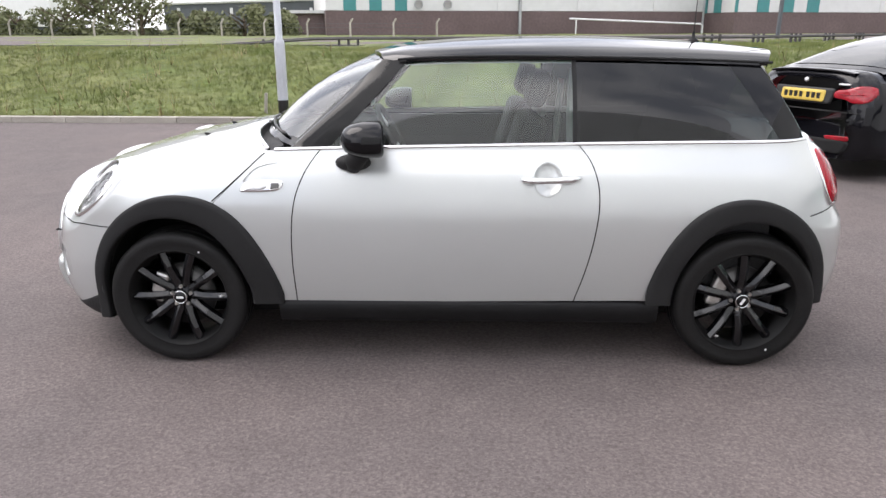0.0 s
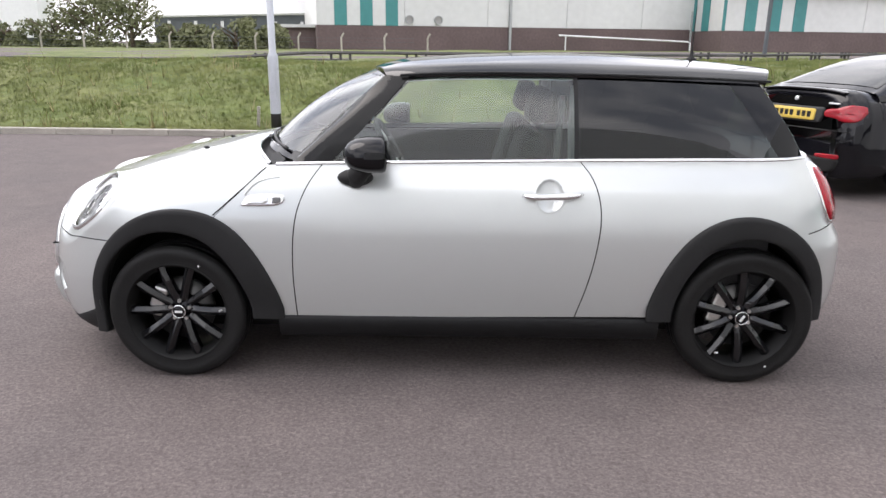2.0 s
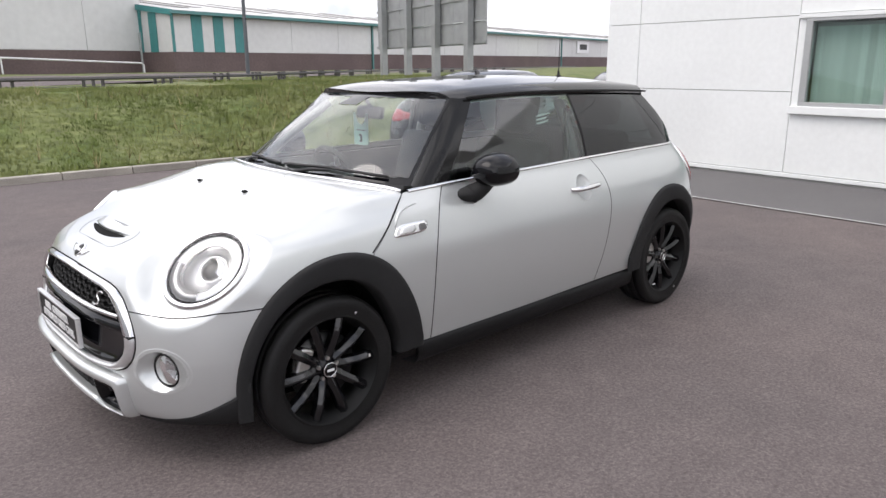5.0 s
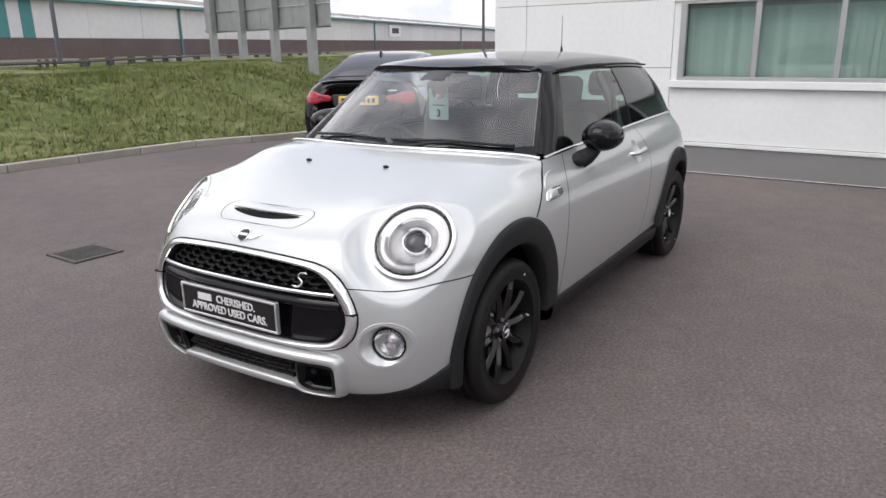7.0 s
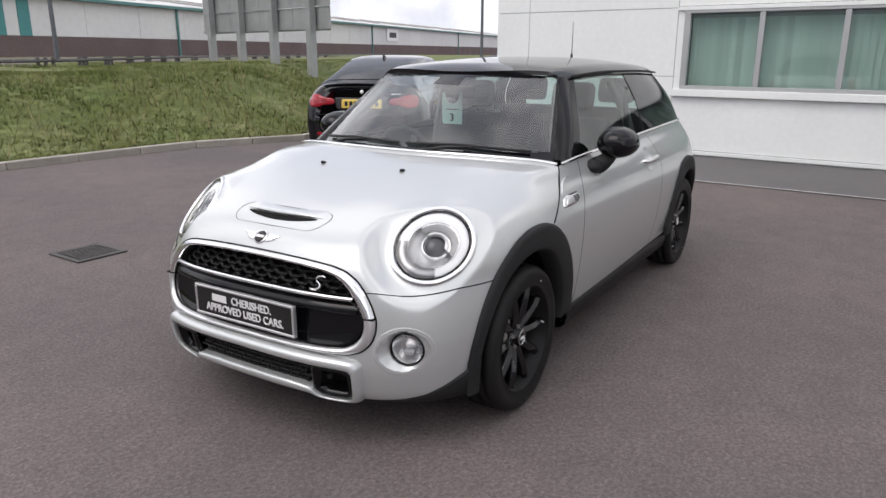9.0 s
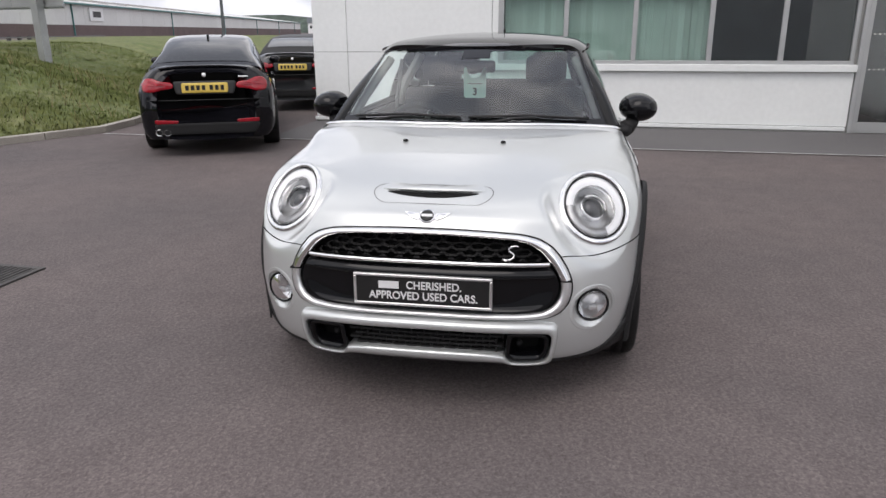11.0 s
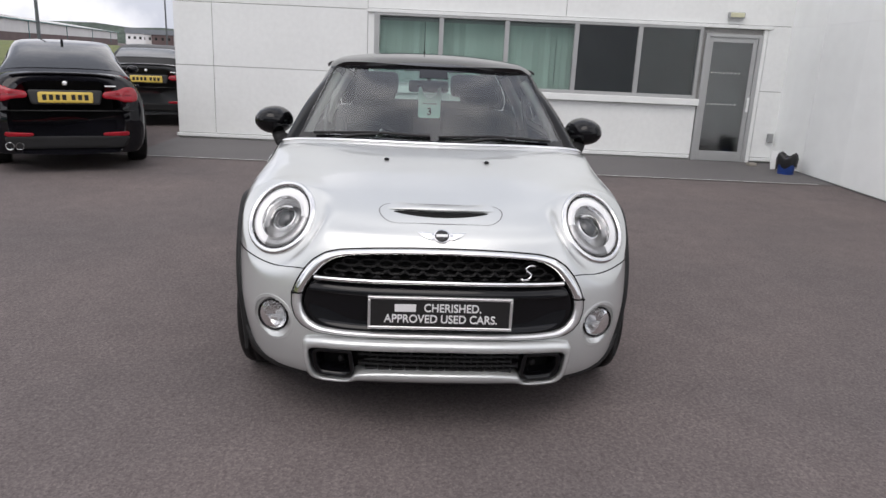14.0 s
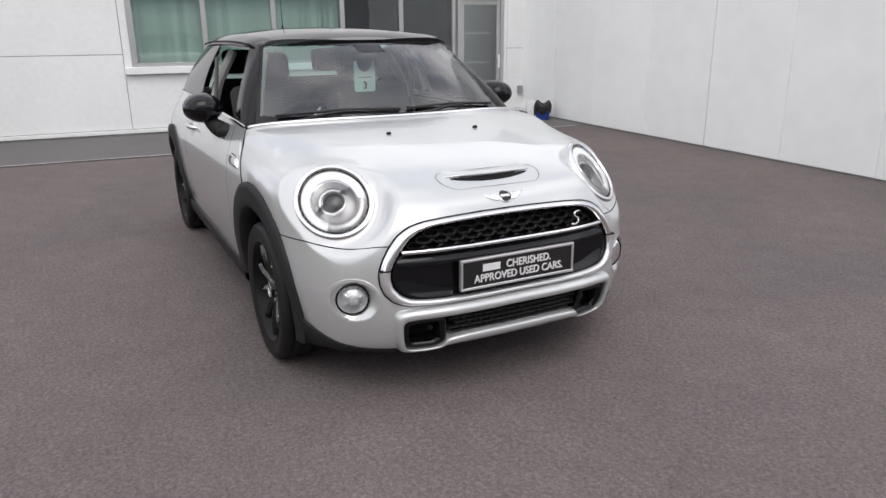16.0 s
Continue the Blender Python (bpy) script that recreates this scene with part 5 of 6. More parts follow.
# sloping ledge under the bar, which catches the sky
ledge = []
for y in np.linspace(-0.478, 0.478, 50):
    x = float(front_x(y, 0.575))
    ledge.append([(x + 0.03, y, 0.592), (x + 0.012, y, 0.59), (x - 0.004, y, 0.562), (x - 0.003, y, 0.556), (x + 0.012, y, 0.553)])
part("grille_ledge", grid(np.array(ledge), flip=True), GLOSSBLACK, car, "gloss black ledge under the chrome bar", True)
# plate
plate = part("front_plate", box(-0.753, -0.741, -0.257, 0.257, 0.452, 0.566, 0.003), INK, car, "black dealer plate with white lettering and a silver frame")
part("plate_bracket", box(-0.742, -0.69, -0.09, 0.09, 0.485, 0.53), DARK, plate)
part("plate_frame", joined(box(-0.757, -0.739, -0.261, 0.261, 0.560, 0.570, 0.002, 1), box(-0.757, -0.739, -0.261, 0.261, 0.448, 0.458, 0.002, 1), box(-0.757, -0.739, -0.261, -0.251, 0.458, 0.560, 0.002, 1), box(-0.757, -0.739, 0.251, 0.261, 0.458, 0.560, 0.002, 1)), SATIN, plate)
FRONTAL = Matrix.Rotation(radians(-90), 4, "Z") @ Matrix.Rotation(radians(90), 4, "X")
words("CHERISHED.", 0.043, Matrix.Translation((-0.7545, -0.044, 0.529)) @ FRONTAL @ Matrix.Diagonal((0.89, 1, 1, 1)), WHITEINK, plate)
part("lettering_bar", box(-0.7555, -0.753, 0.088, 0.165, 0.515, 0.543), WHITEINK, plate)
words("APPROVED USED CARS.", 0.043, Matrix.Translation((-0.7545, -0.003, 0.487)) @ FRONTAL @ Matrix.Diagonal((0.9, 1, 1, 1)), WHITEINK, plate)
# red and chrome letter badge
s_path = [(0.022, 0.026), (0.008, 0.03), (-0.01, 0.028), (-0.018, 0.018), (-0.012, 0.008), (0.002, 0.001), (0.014, -0.007), (0.016, -0.018), (0.006, -0.028), (-0.012, -0.03), (-0.026, -0.026)]
s_pts = []
for y, z in s_path:
    yy, zz_ = -0.322 - y * 0.85 - z * 0.3, 0.651 + z * 0.82
    s_pts.append((float(front_x(yy, zz_)) - 0.002, yy, zz_))
part("letter_badge", tube(s_pts, 0.0036, 8), CHROME, car, "small chrome letter badge on the grille", True)

# lower intake with its silver frame
IN = [tuple(q) for q in I_IN]
part("intake_frame", framed(I_OUT, I_IN, [(0, -0.012), (0.0, 0.006), (0.04, 0.022), (0.16, 0.034), (0.45, 0.04), (0.8, 0.038), (0.95, 0.03), (1.0, 0.018), (1.0, -0.05)]), PAINT, car, "silver frame round the lower intake", True)
# black sheet in the intake that paints in the shade behind the slats
back = []
for f in np.linspace(0, 1, 8):
    o = [(y * (1 - f * 0.98), 0.315 + (z - 0.315) * (1 - f)) for y, z in IN]
    x = front_x([q[0] for q in o], [q[1] for q in o])
    back.append([(a + 0.06, q[0], q[1]) for a, q in zip(x, o)])
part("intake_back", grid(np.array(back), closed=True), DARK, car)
bars = []
for r in range(5):
    for k in range(-6, 7):
        y, z = k * 0.05 + (0.025 if r % 2 else 0), 0.274 + r * 0.02
        if abs(y) < 0.29:
            x = float(front_x(y, z))
            bars.append(box(x + 0.0, x + 0.03, y - 0.021, y + 0.021, z - 0.004, z + 0.004, 0.0015, 1))
            bars.append(box(x + 0.004, x + 0.03, y - 0.027, y - 0.022, z - 0.01, z + 0.01))
part("intake_mesh", joined(*bars), PLASTIC, car, "black slatted mesh of the lower intake")
for s in (-1, 1):
    o = finer([(s * 0.312, 0.25), (s * 0.322, 0.35), (s * 0.44, 0.346), (s * 0.466, 0.335), (s * 0.462, 0.262), (s * 0.44, 0.229), (s * 0.34, 0.229)], 60)
    rg = [front_ring(o, l, g, (s * 0.385, 0.29)) for g, l in ((0.006, 0.0), (0.004, 0.018), (-0.008, 0.02), (-0.016, -0.02), (-0.034, -0.05))]
    part("brake_duct", grid(np.array(rg), closed=True), GLOSSBLACK, car, "gloss black duct in the intake", True)
    part("parking_sensor", ball((float(front_x(s * 0.36, 0.3)) + 0.02, s * 0.36, 0.3), 0.012, 0.012, 0.012), PLASTIC, car, smooth=True)
# fog lamps in their round recesses
for s in (-1, 1):
    cy, cz = s * FOG[0], FOG[1]
    a = np.linspace(0, 2 * math.pi, 40, endpoint=False)
    rows_ = []
    for r, dx in ((0.092, 0.002), (0.09, -0.0006), (0.084, -0.0008), (0.0795, 0.002), (0.0735, 0.012), (0.066, 0.02), (0.062, 0.026)):
        y, z = cy + r * np.cos(a) * 0.98, cz + r * np.sin(a)
        sx = front_x(y, z)
        x = sx + dx if r > 0.07 else np.full_like(y, float(front_x(cy - s * 0.02, cz))) + dx + 0.022 + 0.35 * (y - cy) * s
        rows_.append(np.stack([x, y, z], -1))
    lampf = part("fog_lamp", grid(np.array(rows_), closed=True, flip=True), PAINT, car, "round front fog lamp in a silver recess", True)
    cx = float(front_x(cy - s * 0.02, cz)) + 0.048
    tilt = pose(cx, cy, cz, 0, 0, -s * 19)
    part("ring", moved(lathe([(0.064, 0.002), (0.063, -0.006), (0.058, -0.007), (0.057, 0.0)], 40, "x"), tilt), GLOSSBLACK, lampf, "black ring", True)
    part("reflector", moved(lathe([(0.058, -0.002), (0.046, 0.018), (0.024, 0.03), (0.0, 0.032)], 32, "x"), tilt), REFLECTOR, lampf, smooth=True)
    part("bulb_shield", moved(box(-0.004, 0.02, -0.02, 0.012, -0.022, -0.006, 0.003), tilt), SATIN, lampf)
    part("lens", moved(lathe([(0.058, -0.003), (0.04, -0.012), (0.0, -0.016)], 32, "x"), tilt), LAMPGLASS, lampf, smooth=True)


# ---- headlamps ----
def lamp_plane(s, d, n=64, a0=0.0, a1=360.0):
    """A ring (or arc) of the lamp at scale s, d above its domed face."""
    a = np.radians(np.linspace(a0, a1, n, endpoint=a1 - a0 < 359))
    return HC + s * (HA * np.cos(a)[:, None] * HU + HB * np.sin(a)[:, None] * HV) + (0.014 - 0.014 * s * s + d) * HN


def lamp_surface(scales, depth):
    return grid(np.array([lamp_plane(s, d) for s, d in zip(scales, depth)]), closed=True)


def lamp_arc(scales, depth, a0, a1):
    return grid(np.array([lamp_plane(s, d, 32, a0, a1) for s, d in zip(scales, depth)]))


for s in (-1, 1):
    fl = (lambda q: q) if s > 0 else flipped
    head = part("headlamp", fl(lamp_surface((1.04, 1.03, 1.0, 0.93, 0.885, 0.875), (-0.04, 0.004, 0.011, 0.012, 0.004, -0.03))), CHROME, car, "round headlamp with a chrome ring", True)
    part("seal", fl(lamp_surface((0.885, 0.86, 0.835), (0.004, 0.003, 0.0))), PLASTIC, head, smooth=True)
    part("running_light_ring", fl(lamp_surface((0.84, 0.83, 0.76, 0.66, 0.615, 0.605), (-0.02, -0.003, -0.001, -0.006, -0.012, -0.03))), RUNLIGHT, head, "white ring of the running light", True)
    part("inner_ring", fl(lamp_surface((0.615, 0.605, 0.585, 0.575), (-0.012, -0.006, -0.008, -0.03))), CHROME, head, "thin chrome inner ring", True)
    part("indicator_lens", fl(lamp_arc((0.83, 0.82, 0.7, 0.6, 0.59), (-0.006, 0.0025, 0.0035, 0.0005, -0.008), 212, 322)), BOWL, head, "grey indicator segment", True)
    part("reflector_bowl", fl(lamp_surface((0.59, 0.54, 0.44, 0.25, 0.02), (-0.02, -0.04, -0.056, -0.062, -0.062))), BOWL, head, "grey lamp bowl", True)
    # near-black dish, the shade at the lamp's back put in by colour
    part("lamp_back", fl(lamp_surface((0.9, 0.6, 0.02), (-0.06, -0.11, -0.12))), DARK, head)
    c0 = HC + 0.012 * HV - 0.035 * HN
    axis = Matrix((HU, HV, HN)).transposed().to_4x4()
    part("projector_rim", fl(moved(lathe([(0.052, -0.02), (0.052, 0.008), (0.048, 0.014), (0.044, 0.008)], 40, "z"), Matrix.Translation(c0) @ axis)), REFLECTOR, head, "chrome projector rim", True)
    part("projector_lens", fl(moved(ball((0, 0, 0.0), 0.045, 0.045, 0.03, 32, 16), Matrix.Translation(c0) @ axis)), PROJECTOR, head, "dark projector lens", True)
    part("projector_hood", fl(moved(grid(np.array([[(r * math.cos(a), r * math.sin(a) * 1.05, h) for a in np.radians(np.linspace(12, 168, 24))] for r, h in ((0.074, -0.02), (0.07, 0.004), (0.058, 0.022), (0.045, 0.031), (0.036, 0.033))])), Matrix.Translation(c0) @ axis)), CHROME, head, "bright hood over the projector", True)
    part("lamp_glass", fl(lamp_surface((0.01, 0.2, 0.45, 0.7, 0.88), (0.006, 0.006, 0.006, 0.006, 0.004))), LAMPGLASS, head, "clear lamp glass", True)


# ---- bonnet details ----
def skin(x, y):
    return np.array([x, y, float(roof_of(x, y))])


def decal(outline, lift, mat, name, parent=car, label="", dome=0.0, depth=0.004):
    """A thin raised shape on the bonnet; outline of x, y."""
    o = np.array(outline, float)
    c = o.mean(0)
    rings = []
    for f, h in ((1.0, -depth), (1.0, lift * 0.6), (0.97, lift), (0.6, lift + dome * 0.7), (0.25, lift + dome), (0.02, lift + dome)):
        q = c + (o - c) * f
        zz2 = roof_of(q[:, 0], q[:, 1])
        rings.append(np.stack([q[:, 0] - h * 0.35, q[:, 1], zz2 + h * 0.93], -1))
    return part(name, grid(np.array(rings), closed=True), mat, parent, label, True)


def stadium(cx, cy, half, r, n=20, bend=0.0):
    pts_ = []
    for k in range(n + 1):
        a = -math.pi / 2 + math.pi * k / n
        pts_.append((cx + r * math.sin(a), cy + half + r * math.cos(a)))
    for k in range(n + 1):
        a = math.pi / 2 + math.pi * k / n
        pts_.append((cx + r * math.sin(a), cy - half + r * math.cos(a)))
    return [(x + bend * (abs(y) / half) ** 2, y) for x, y in pts_]


# scoop: groove round it, raised lid, flat dark patch painting in the mouth's shade
so = stadium(-0.545, 0.0, 0.175, 0.058, bend=0.02)
so = finer(so, 140)
g = []
for grow, h in ((0.0, 0.0006), (0.002, 0.001), (0.004, 0.0006)):
    o = np.array(so)
    c = np.array([-0.54, 0])
    d = (o - c) / np.linalg.norm(o - c, axis=1)[:, None]
    q = o + d * grow
    g.append(np.stack([q[:, 0], q[:, 1], roof_of(q[:, 0], q[:, 1]) + h], -1))
part("scoop_seam", grid(np.array(g), closed=True), SEAM, car, "thin dark seam round the bonnet scoop")
lid = []
for i, y in enumerate(np.linspace(-0.205, 0.205, 50)):
    f = 1 - (abs(y) / 0.206) ** 2.5
    bend = 0.02 * (y / 0.175) ** 2
    row = []
    for dx, h in ((0.045, 0.0), (0.03, 0.006), (0.01, 0.014), (-0.004, 0.0185), (-0.012, 0.019), (-0.016, 0.016), (-0.016, 0.008), (0.004, 0.004)):
        x = -0.512 + dx + bend
        row.append((x, y, float(roof_of(x, y)) + h * f - 0.0006))
    lid.append(row)
part("scoop_lid", grid(np.array(lid)), PAINT, car, "raised silver lid of the bonnet scoop", True)
mouth = [(-0.538 + 0.02 * (y / 0.175) ** 2 + dx, y) for y, dx in [(0.18 * math.cos(t), 0.014 * math.sin(t)) for t in np.linspace(0, 2 * math.pi, 60, endpoint=False)]]
decal(mouth, 0.0015, DARK, "scoop_mouth", label="flat dark patch for the shaded mouth of the bonnet scoop", depth=0.001)
# winged badge


def nose_decal(outline, lift, mat, name, parent, label="", dome=0.0):
    """As decal(), for the steep nose; outline of y and distance up the skin from the badge's centre."""
    o = np.array(outline, float)
    c0_ = np.array([-0.665, 0.0, 0.79])
    n_ = np.array([-0.78, 0.0, 0.62]); up_ = np.array([0.62, 0.0, 0.78])
    c = o.mean(0)
    rings = []
    for f, h in ((1.0, -0.004), (1.0, lift * 0.7), (0.95, lift), (0.5, lift + dome), (0.02, lift + dome)):
        q = c + (o - c) * f
        P_ = c0_ + q[:, :1] * np.array([0, 1.0, 0]) + q[:, 1:] * up_
        rings.append(onto(P_, n_) + h * n_)
    return part(name, grid(np.array(rings), closed=True), mat, parent, label, True)


circle = lambda r, n=40: [(r * math.cos(2 * math.pi * k / n), r * math.sin(2 * math.pi * k / n)) for k in range(n)]
badge = nose_decal(circle(0.031), 0.006, CHROME, "bonnet_badge", car, "round chrome badge with wings")
nose_decal(circle(0.026), 0.0075, INK, "badge_disc", badge, "black disc", 0.001)
nose_decal([(-0.022, -0.006), (0.022, -0.006), (0.022, 0.006), (-0.022, 0.006)], 0.009, WHITEINK, "badge_bar", badge)
for s in (-1, 1):
    w_ = [(s * 0.03, 0.014), (s * 0.05, 0.016), (s * 0.09, 0.018), (s * 0.083, 0.008), (s * 0.073, 0.0), (s * 0.06, -0.01), (s * 0.04, -0.018), (s * 0.028, -0.016)]
    nose_decal(w_ if s > 0 else w_[::-1], 0.004, CHROME, "badge_wing", badge)
for y in (-0.222, 0.222):
    p = skin(-0.012, y)
    part("washer_jet", moved(ball((0, 0, 0), 0.016, 0.012, 0.007, 12, 8), Matrix.Translation(p + np.array([0, 0, 0.003])) @ pose(0, 0, 0, 0, 12, 0)), PLASTIC, car, "black washer jet on the bonnet", True)
# scuttle under the screen, chrome line along the bonnet's edge, wipers
edge_pts = [skin(x, y) for x, y in ends[np.abs(tau) < 0.62]]
part("bonnet_edge_strip", tube([p + np.array([0.0, 0, 0.004]) for p in edge_pts], 0.0105, 8), CHROME, car, "chrome strip along the bonnet's rear edge", True)
cw = []
for p in edge_pts:
    f = p[1] / 0.748
    q = np.array([0.31 + 0.15 * abs(f) ** 2.2, p[1] * 0.94, 0.984 - 0.02 * f * f])
    cw.append([p + np.array([0, 0, -0.006]), p * 0.7 + q * 0.3 + np.array([0, 0, -0.022]), p * 0.3 + q * 0.7 + np.array([0, 0, -0.02]), q + np.array([0.03, 0, 0.012])])
part("scuttle_panel", grid(np.array(cw)), PLASTIC, car, "black scuttle panel under the windscreen", True)


def on_screen(y, f, off=0.012):
    b = [np.interp(y, (wb_[:, 1] * (1 - f) + wt_[:, 1] * f), (wb_[:, k] * (1 - f) + wt_[:, k] * f)) for k in range(3)]
    return np.array(b) + np.array([-0.03, 0, 0.03]) * math.sin(math.pi * f) + off * np.array([-0.55, 0, 0.83])


for y0, y1, y2 in ((0.52, 0.6, 0.02), (-0.1, -0.02, -0.6)):
    arm = part("wiper", tube([on_screen(y0, 0.0, 0.005), on_screen(y0 * 0.7 + y2 * 0.3, 0.035, 0.022), on_screen((y0 + y2) / 2, 0.05, 0.02)], [0.011, 0.007, 0.005], 8), BLACKPAINT, car, "black windscreen wiper at rest", True)
    part("blade", tube([on_screen(y, 0.03 + 0.05 * (1 - abs(y - (y1 + y2) / 2) / 0.6), 0.012) for y in np.linspace(y1, y2, 16)], 0.007, 8), BLACKPAINT, arm, smooth=True)

# ---- sides ----
for s in (-1, 1):
    fl = (lambda q: q) if s < 0 else flipped
    # door mirror: foot, cap, glass
    capv = []
    for i in range(17):
        a = math.pi * (i / 16 - 0.5)
        ring = []
        for k in range(28):
            b = 2 * math.pi * k / 28
            x = 0.1 * math.sin(a)
            x = -0.125 * abs(math.sin(a)) ** 0.9 if a < 0 else 0.05 * math.sin(a) ** 0.35
            r = math.cos(a) ** 0.75 if a < 0 else math.cos(a) ** 0.3
            ring.append((x, 0.102 * r * math.cos(b) * (1.0 if math.cos(b) < 0 else 0.95), 0.078 * r * math.sin(b) * (1.0 if math.sin(b) > 0 else 0.92)))
        capv.append(ring)
    mir = part("door_mirror", fl(moved(grid(np.array(capv), closed=True), pose(0.89, -0.868, 1.022, 0, 0, 6))), GLOSSBLACK, car, "gloss black door mirror", True)
    part("foot", fl(joined(ball((0.8, -0.79, 0.916), 0.076, 0.05, 0.036, 24, 12), tube([(0.8, -0.795, 0.915), (0.815, -0.82, 0.93), (0.835, -0.838, 0.95), (0.865, -0.85, 0.985)], [0.045, 0.042, 0.036, 0.036], 16))), PLASTIC, mir, smooth=True)
    part("mirror_glass", fl(moved(lathe([(0.0, 0.0), (0.07, 0.0)], 28, "x"), pose(0.9485, -0.868, 1.022, 0, 0, 6))), CHROME, mir, smooth=True)
    # door handle and its cup
    dr = door_l if s < 0 else door_r
    cup = []
    for r, d in ((1.1, -0.001), (1.08, 0.0012), (1.0, 0.0008), (0.94, -0.005), (0.75, -0.017), (0.45, -0.025), (0.02, -0.027)):
        a = np.linspace(0, 2 * math.pi, 40, endpoint=False)
        x, z = 1.62 + 0.0605 * r * np.cos(a), 0.85 + 0.0655 * r * np.sin(a)
        cup.append(np.stack([x, -(half_width(x, z) + d), z], -1))
    part("handle_cup", fl(grid(np.array(cup), closed=True)), PAINT, dr, "silver hollow behind the handle", True)
    hx = np.linspace(1.506, 1.756, 20)
    hp = [(x, -(float(half_width(x, 0.855)) + 0.034 * (1 - abs((x - 1.631) / 0.125) ** 4) - 0.002), 0.848 + 0.009 * (x - 1.506) / 0.25) for x in hx]
    part("door_handle", fl(tube(hp, [0.008 + 0.007 * (1 - abs((x - 1.631) / 0.126) ** 6) for x in hx], 12)), CHROME, dr, "chrome door handle", True)
    # side scuttle ornament
    def side_plate(outline, lift, name, mat, parent, label="", hood=False):
        o = np.array(finer(outline, 60))
        c = o.mean(0)
        rings = []
        for f, h in ((1.0, -0.003), (1.0, lift), (0.93, lift + 0.003), (0.5, lift + 0.003), (0.02, lift + 0.003)):
            q = c + (o - c) * f
            rings.append(np.stack([q[:, 0], -(half_width(q[:, 0], q[:, 1]) + h), q[:, 1]], -1))
        return part(name, fl(grid(np.array(rings), closed=True)), mat, parent, label, True)

    sc_ = side_plate([(0.315, 0.798), (0.34, 0.838), (0.385, 0.846), (0.5, 0.846), (0.508, 0.836), (0.5, 0.812), (0.47, 0.801), (0.4, 0.797)], 0.004, "side_scuttle", CHROME, car, "chrome side vent ornament on the wing")
    side_plate([(0.345, 0.808), (0.36, 0.83), (0.395, 0.837), (0.43, 0.837), (0.44, 0.82), (0.42, 0.808)], 0.008, "vent_slot", SATIN, sc_)
    side_plate([(0.452, 0.81), (0.455, 0.836), (0.488, 0.836), (0.49, 0.815)], 0.008, "vent_tip", TRIM, sc_)
    crease = [(x, -(float(half_width(x, z)) - 0.0025), z) for x, z in ((0.336, 0.838), (0.35, 0.862), (0.37, 0.884), (0.395, 0.898), (0.43, 0.907), (0.48, 0.912))]
    part("wing_crease", fl(tube(crease, [0.004, 0.0065, 0.0075, 0.0065, 0.005, 0.003], 10)), PAINT, car, smooth=True)
    # tail lamp
    tl = np.array(finer([(2.745, 0.975), (2.79, 0.97), (2.83, 0.94), (2.86, 0.87), (2.9, 0.78), (2.87, 0.735), (2.82, 0.74), (2.79, 0.8), (2.765, 0.88)], 60))
    for nm, f0, f1, l, mt, lb in (("tail_lamp", 1.07, 0.9, 0.006, CHROME, "red tail lamp with a chrome ring"), ("lens", 0.92, 0.02, 0.014, REDLENS, "red lens")):
        c = tl.mean(0)
        rings = []
        for f, h in ((f0, -0.004), (f0, l), (f0 * 0.6 + f1 * 0.4, l + 0.006), (f1, l + 0.004)):
            q = c + (tl - c) * f
            rings.append(np.stack([q[:, 0] + h * 0.6, -(half_width(q[:, 0], q[:, 1]) + h), q[:, 1]], -1))
        ob = part(nm, fl(grid(np.array(rings), closed=True)), mt, car if nm == "tail_lamp" else ob, lb, True)
    # bumper seam behind the rear wheel
    seam_pts = []
    for x in np.linspace(2.72, 2.99, 14):
        z = 0.7 + 0.06 * (x - 2.72) / 0.27
        seam_pts.append((x, -(float(half_width(x, z)) + 0.0005), z))
    part("bumper_seam", fl(tube(seam_pts, 0.0025, 6)), PLASTIC, car)

# ---- roof aerial ----
aer = part("aerial", lathe([(0.0, 0.0), (0.03, 0.0), (0.022, 0.012), (0.01, 0.022), (0.006, 0.05)], 16, "z"), PLASTIC, car, "thin black roof aerial", True)
aer.matrix_basis = pose(2.42, 0.01, 1.388)
part("rod", tube([(0, 0, 0.03), (0.004, 0, 0.26)], [0.003, 0.0016], 8), BLACKPAINT, aer)

# ---- inside the hatchback ----
def seat(x, y, name="seat", wide=0.5):
    b = part(name, moved(box(-0.26, 0.26, -wide / 2, wide / 2, 0.0, 0.16, 0.05, 3), pose(x, y, 0.42, 0, -8, 0)), SEAT, car, "dark upholstered seat", True)
    part("backrest", moved(box(-0.06, 0.06, -wide / 2, wide / 2, 0, 0.6, 0.05, 3), pose(x + 0.27, y, 0.5, 0, 17, 0)), SEAT, b, smooth=True)
    for dy in ((0,) if wide < 0.7 else (-0.33, 0.33)):
        part("headrest", moved(box(-0.045, 0.045, -0.13, 0.13, 0.63, 0.8, 0.04, 3), pose(x + 0.275, y + dy, 0.5, 0, 15, 0)), SEAT, b, smooth=True)


seat(1.15, -0.34), seat(1.15, 0.34), seat(1.98, 0, "rear_bench", 1.1)
dash = []
for y in np.linspace(-0.68, 0.68, 24):
    b_ = 0.16 * (abs(y) / 0.68) ** 2
    dash.append([(0.34 + b_, y, 0.955), (0.5 + b_ * 0.6, y, 0.965), (0.66, y, 0.96 + 0.02 * math.exp(-((y - 0.35) / 0.2) ** 2)), (0.76, y, 0.93), (0.8, y, 0.86), (0.76, y, 0.7), (0.7, y, 0.5)])
part("dashboard", grid(np.array(dash)), PLASTIC, car, "black dashboard", True)
swm = pose(0.86, 0.34, 0.88, 0, 62, 0)
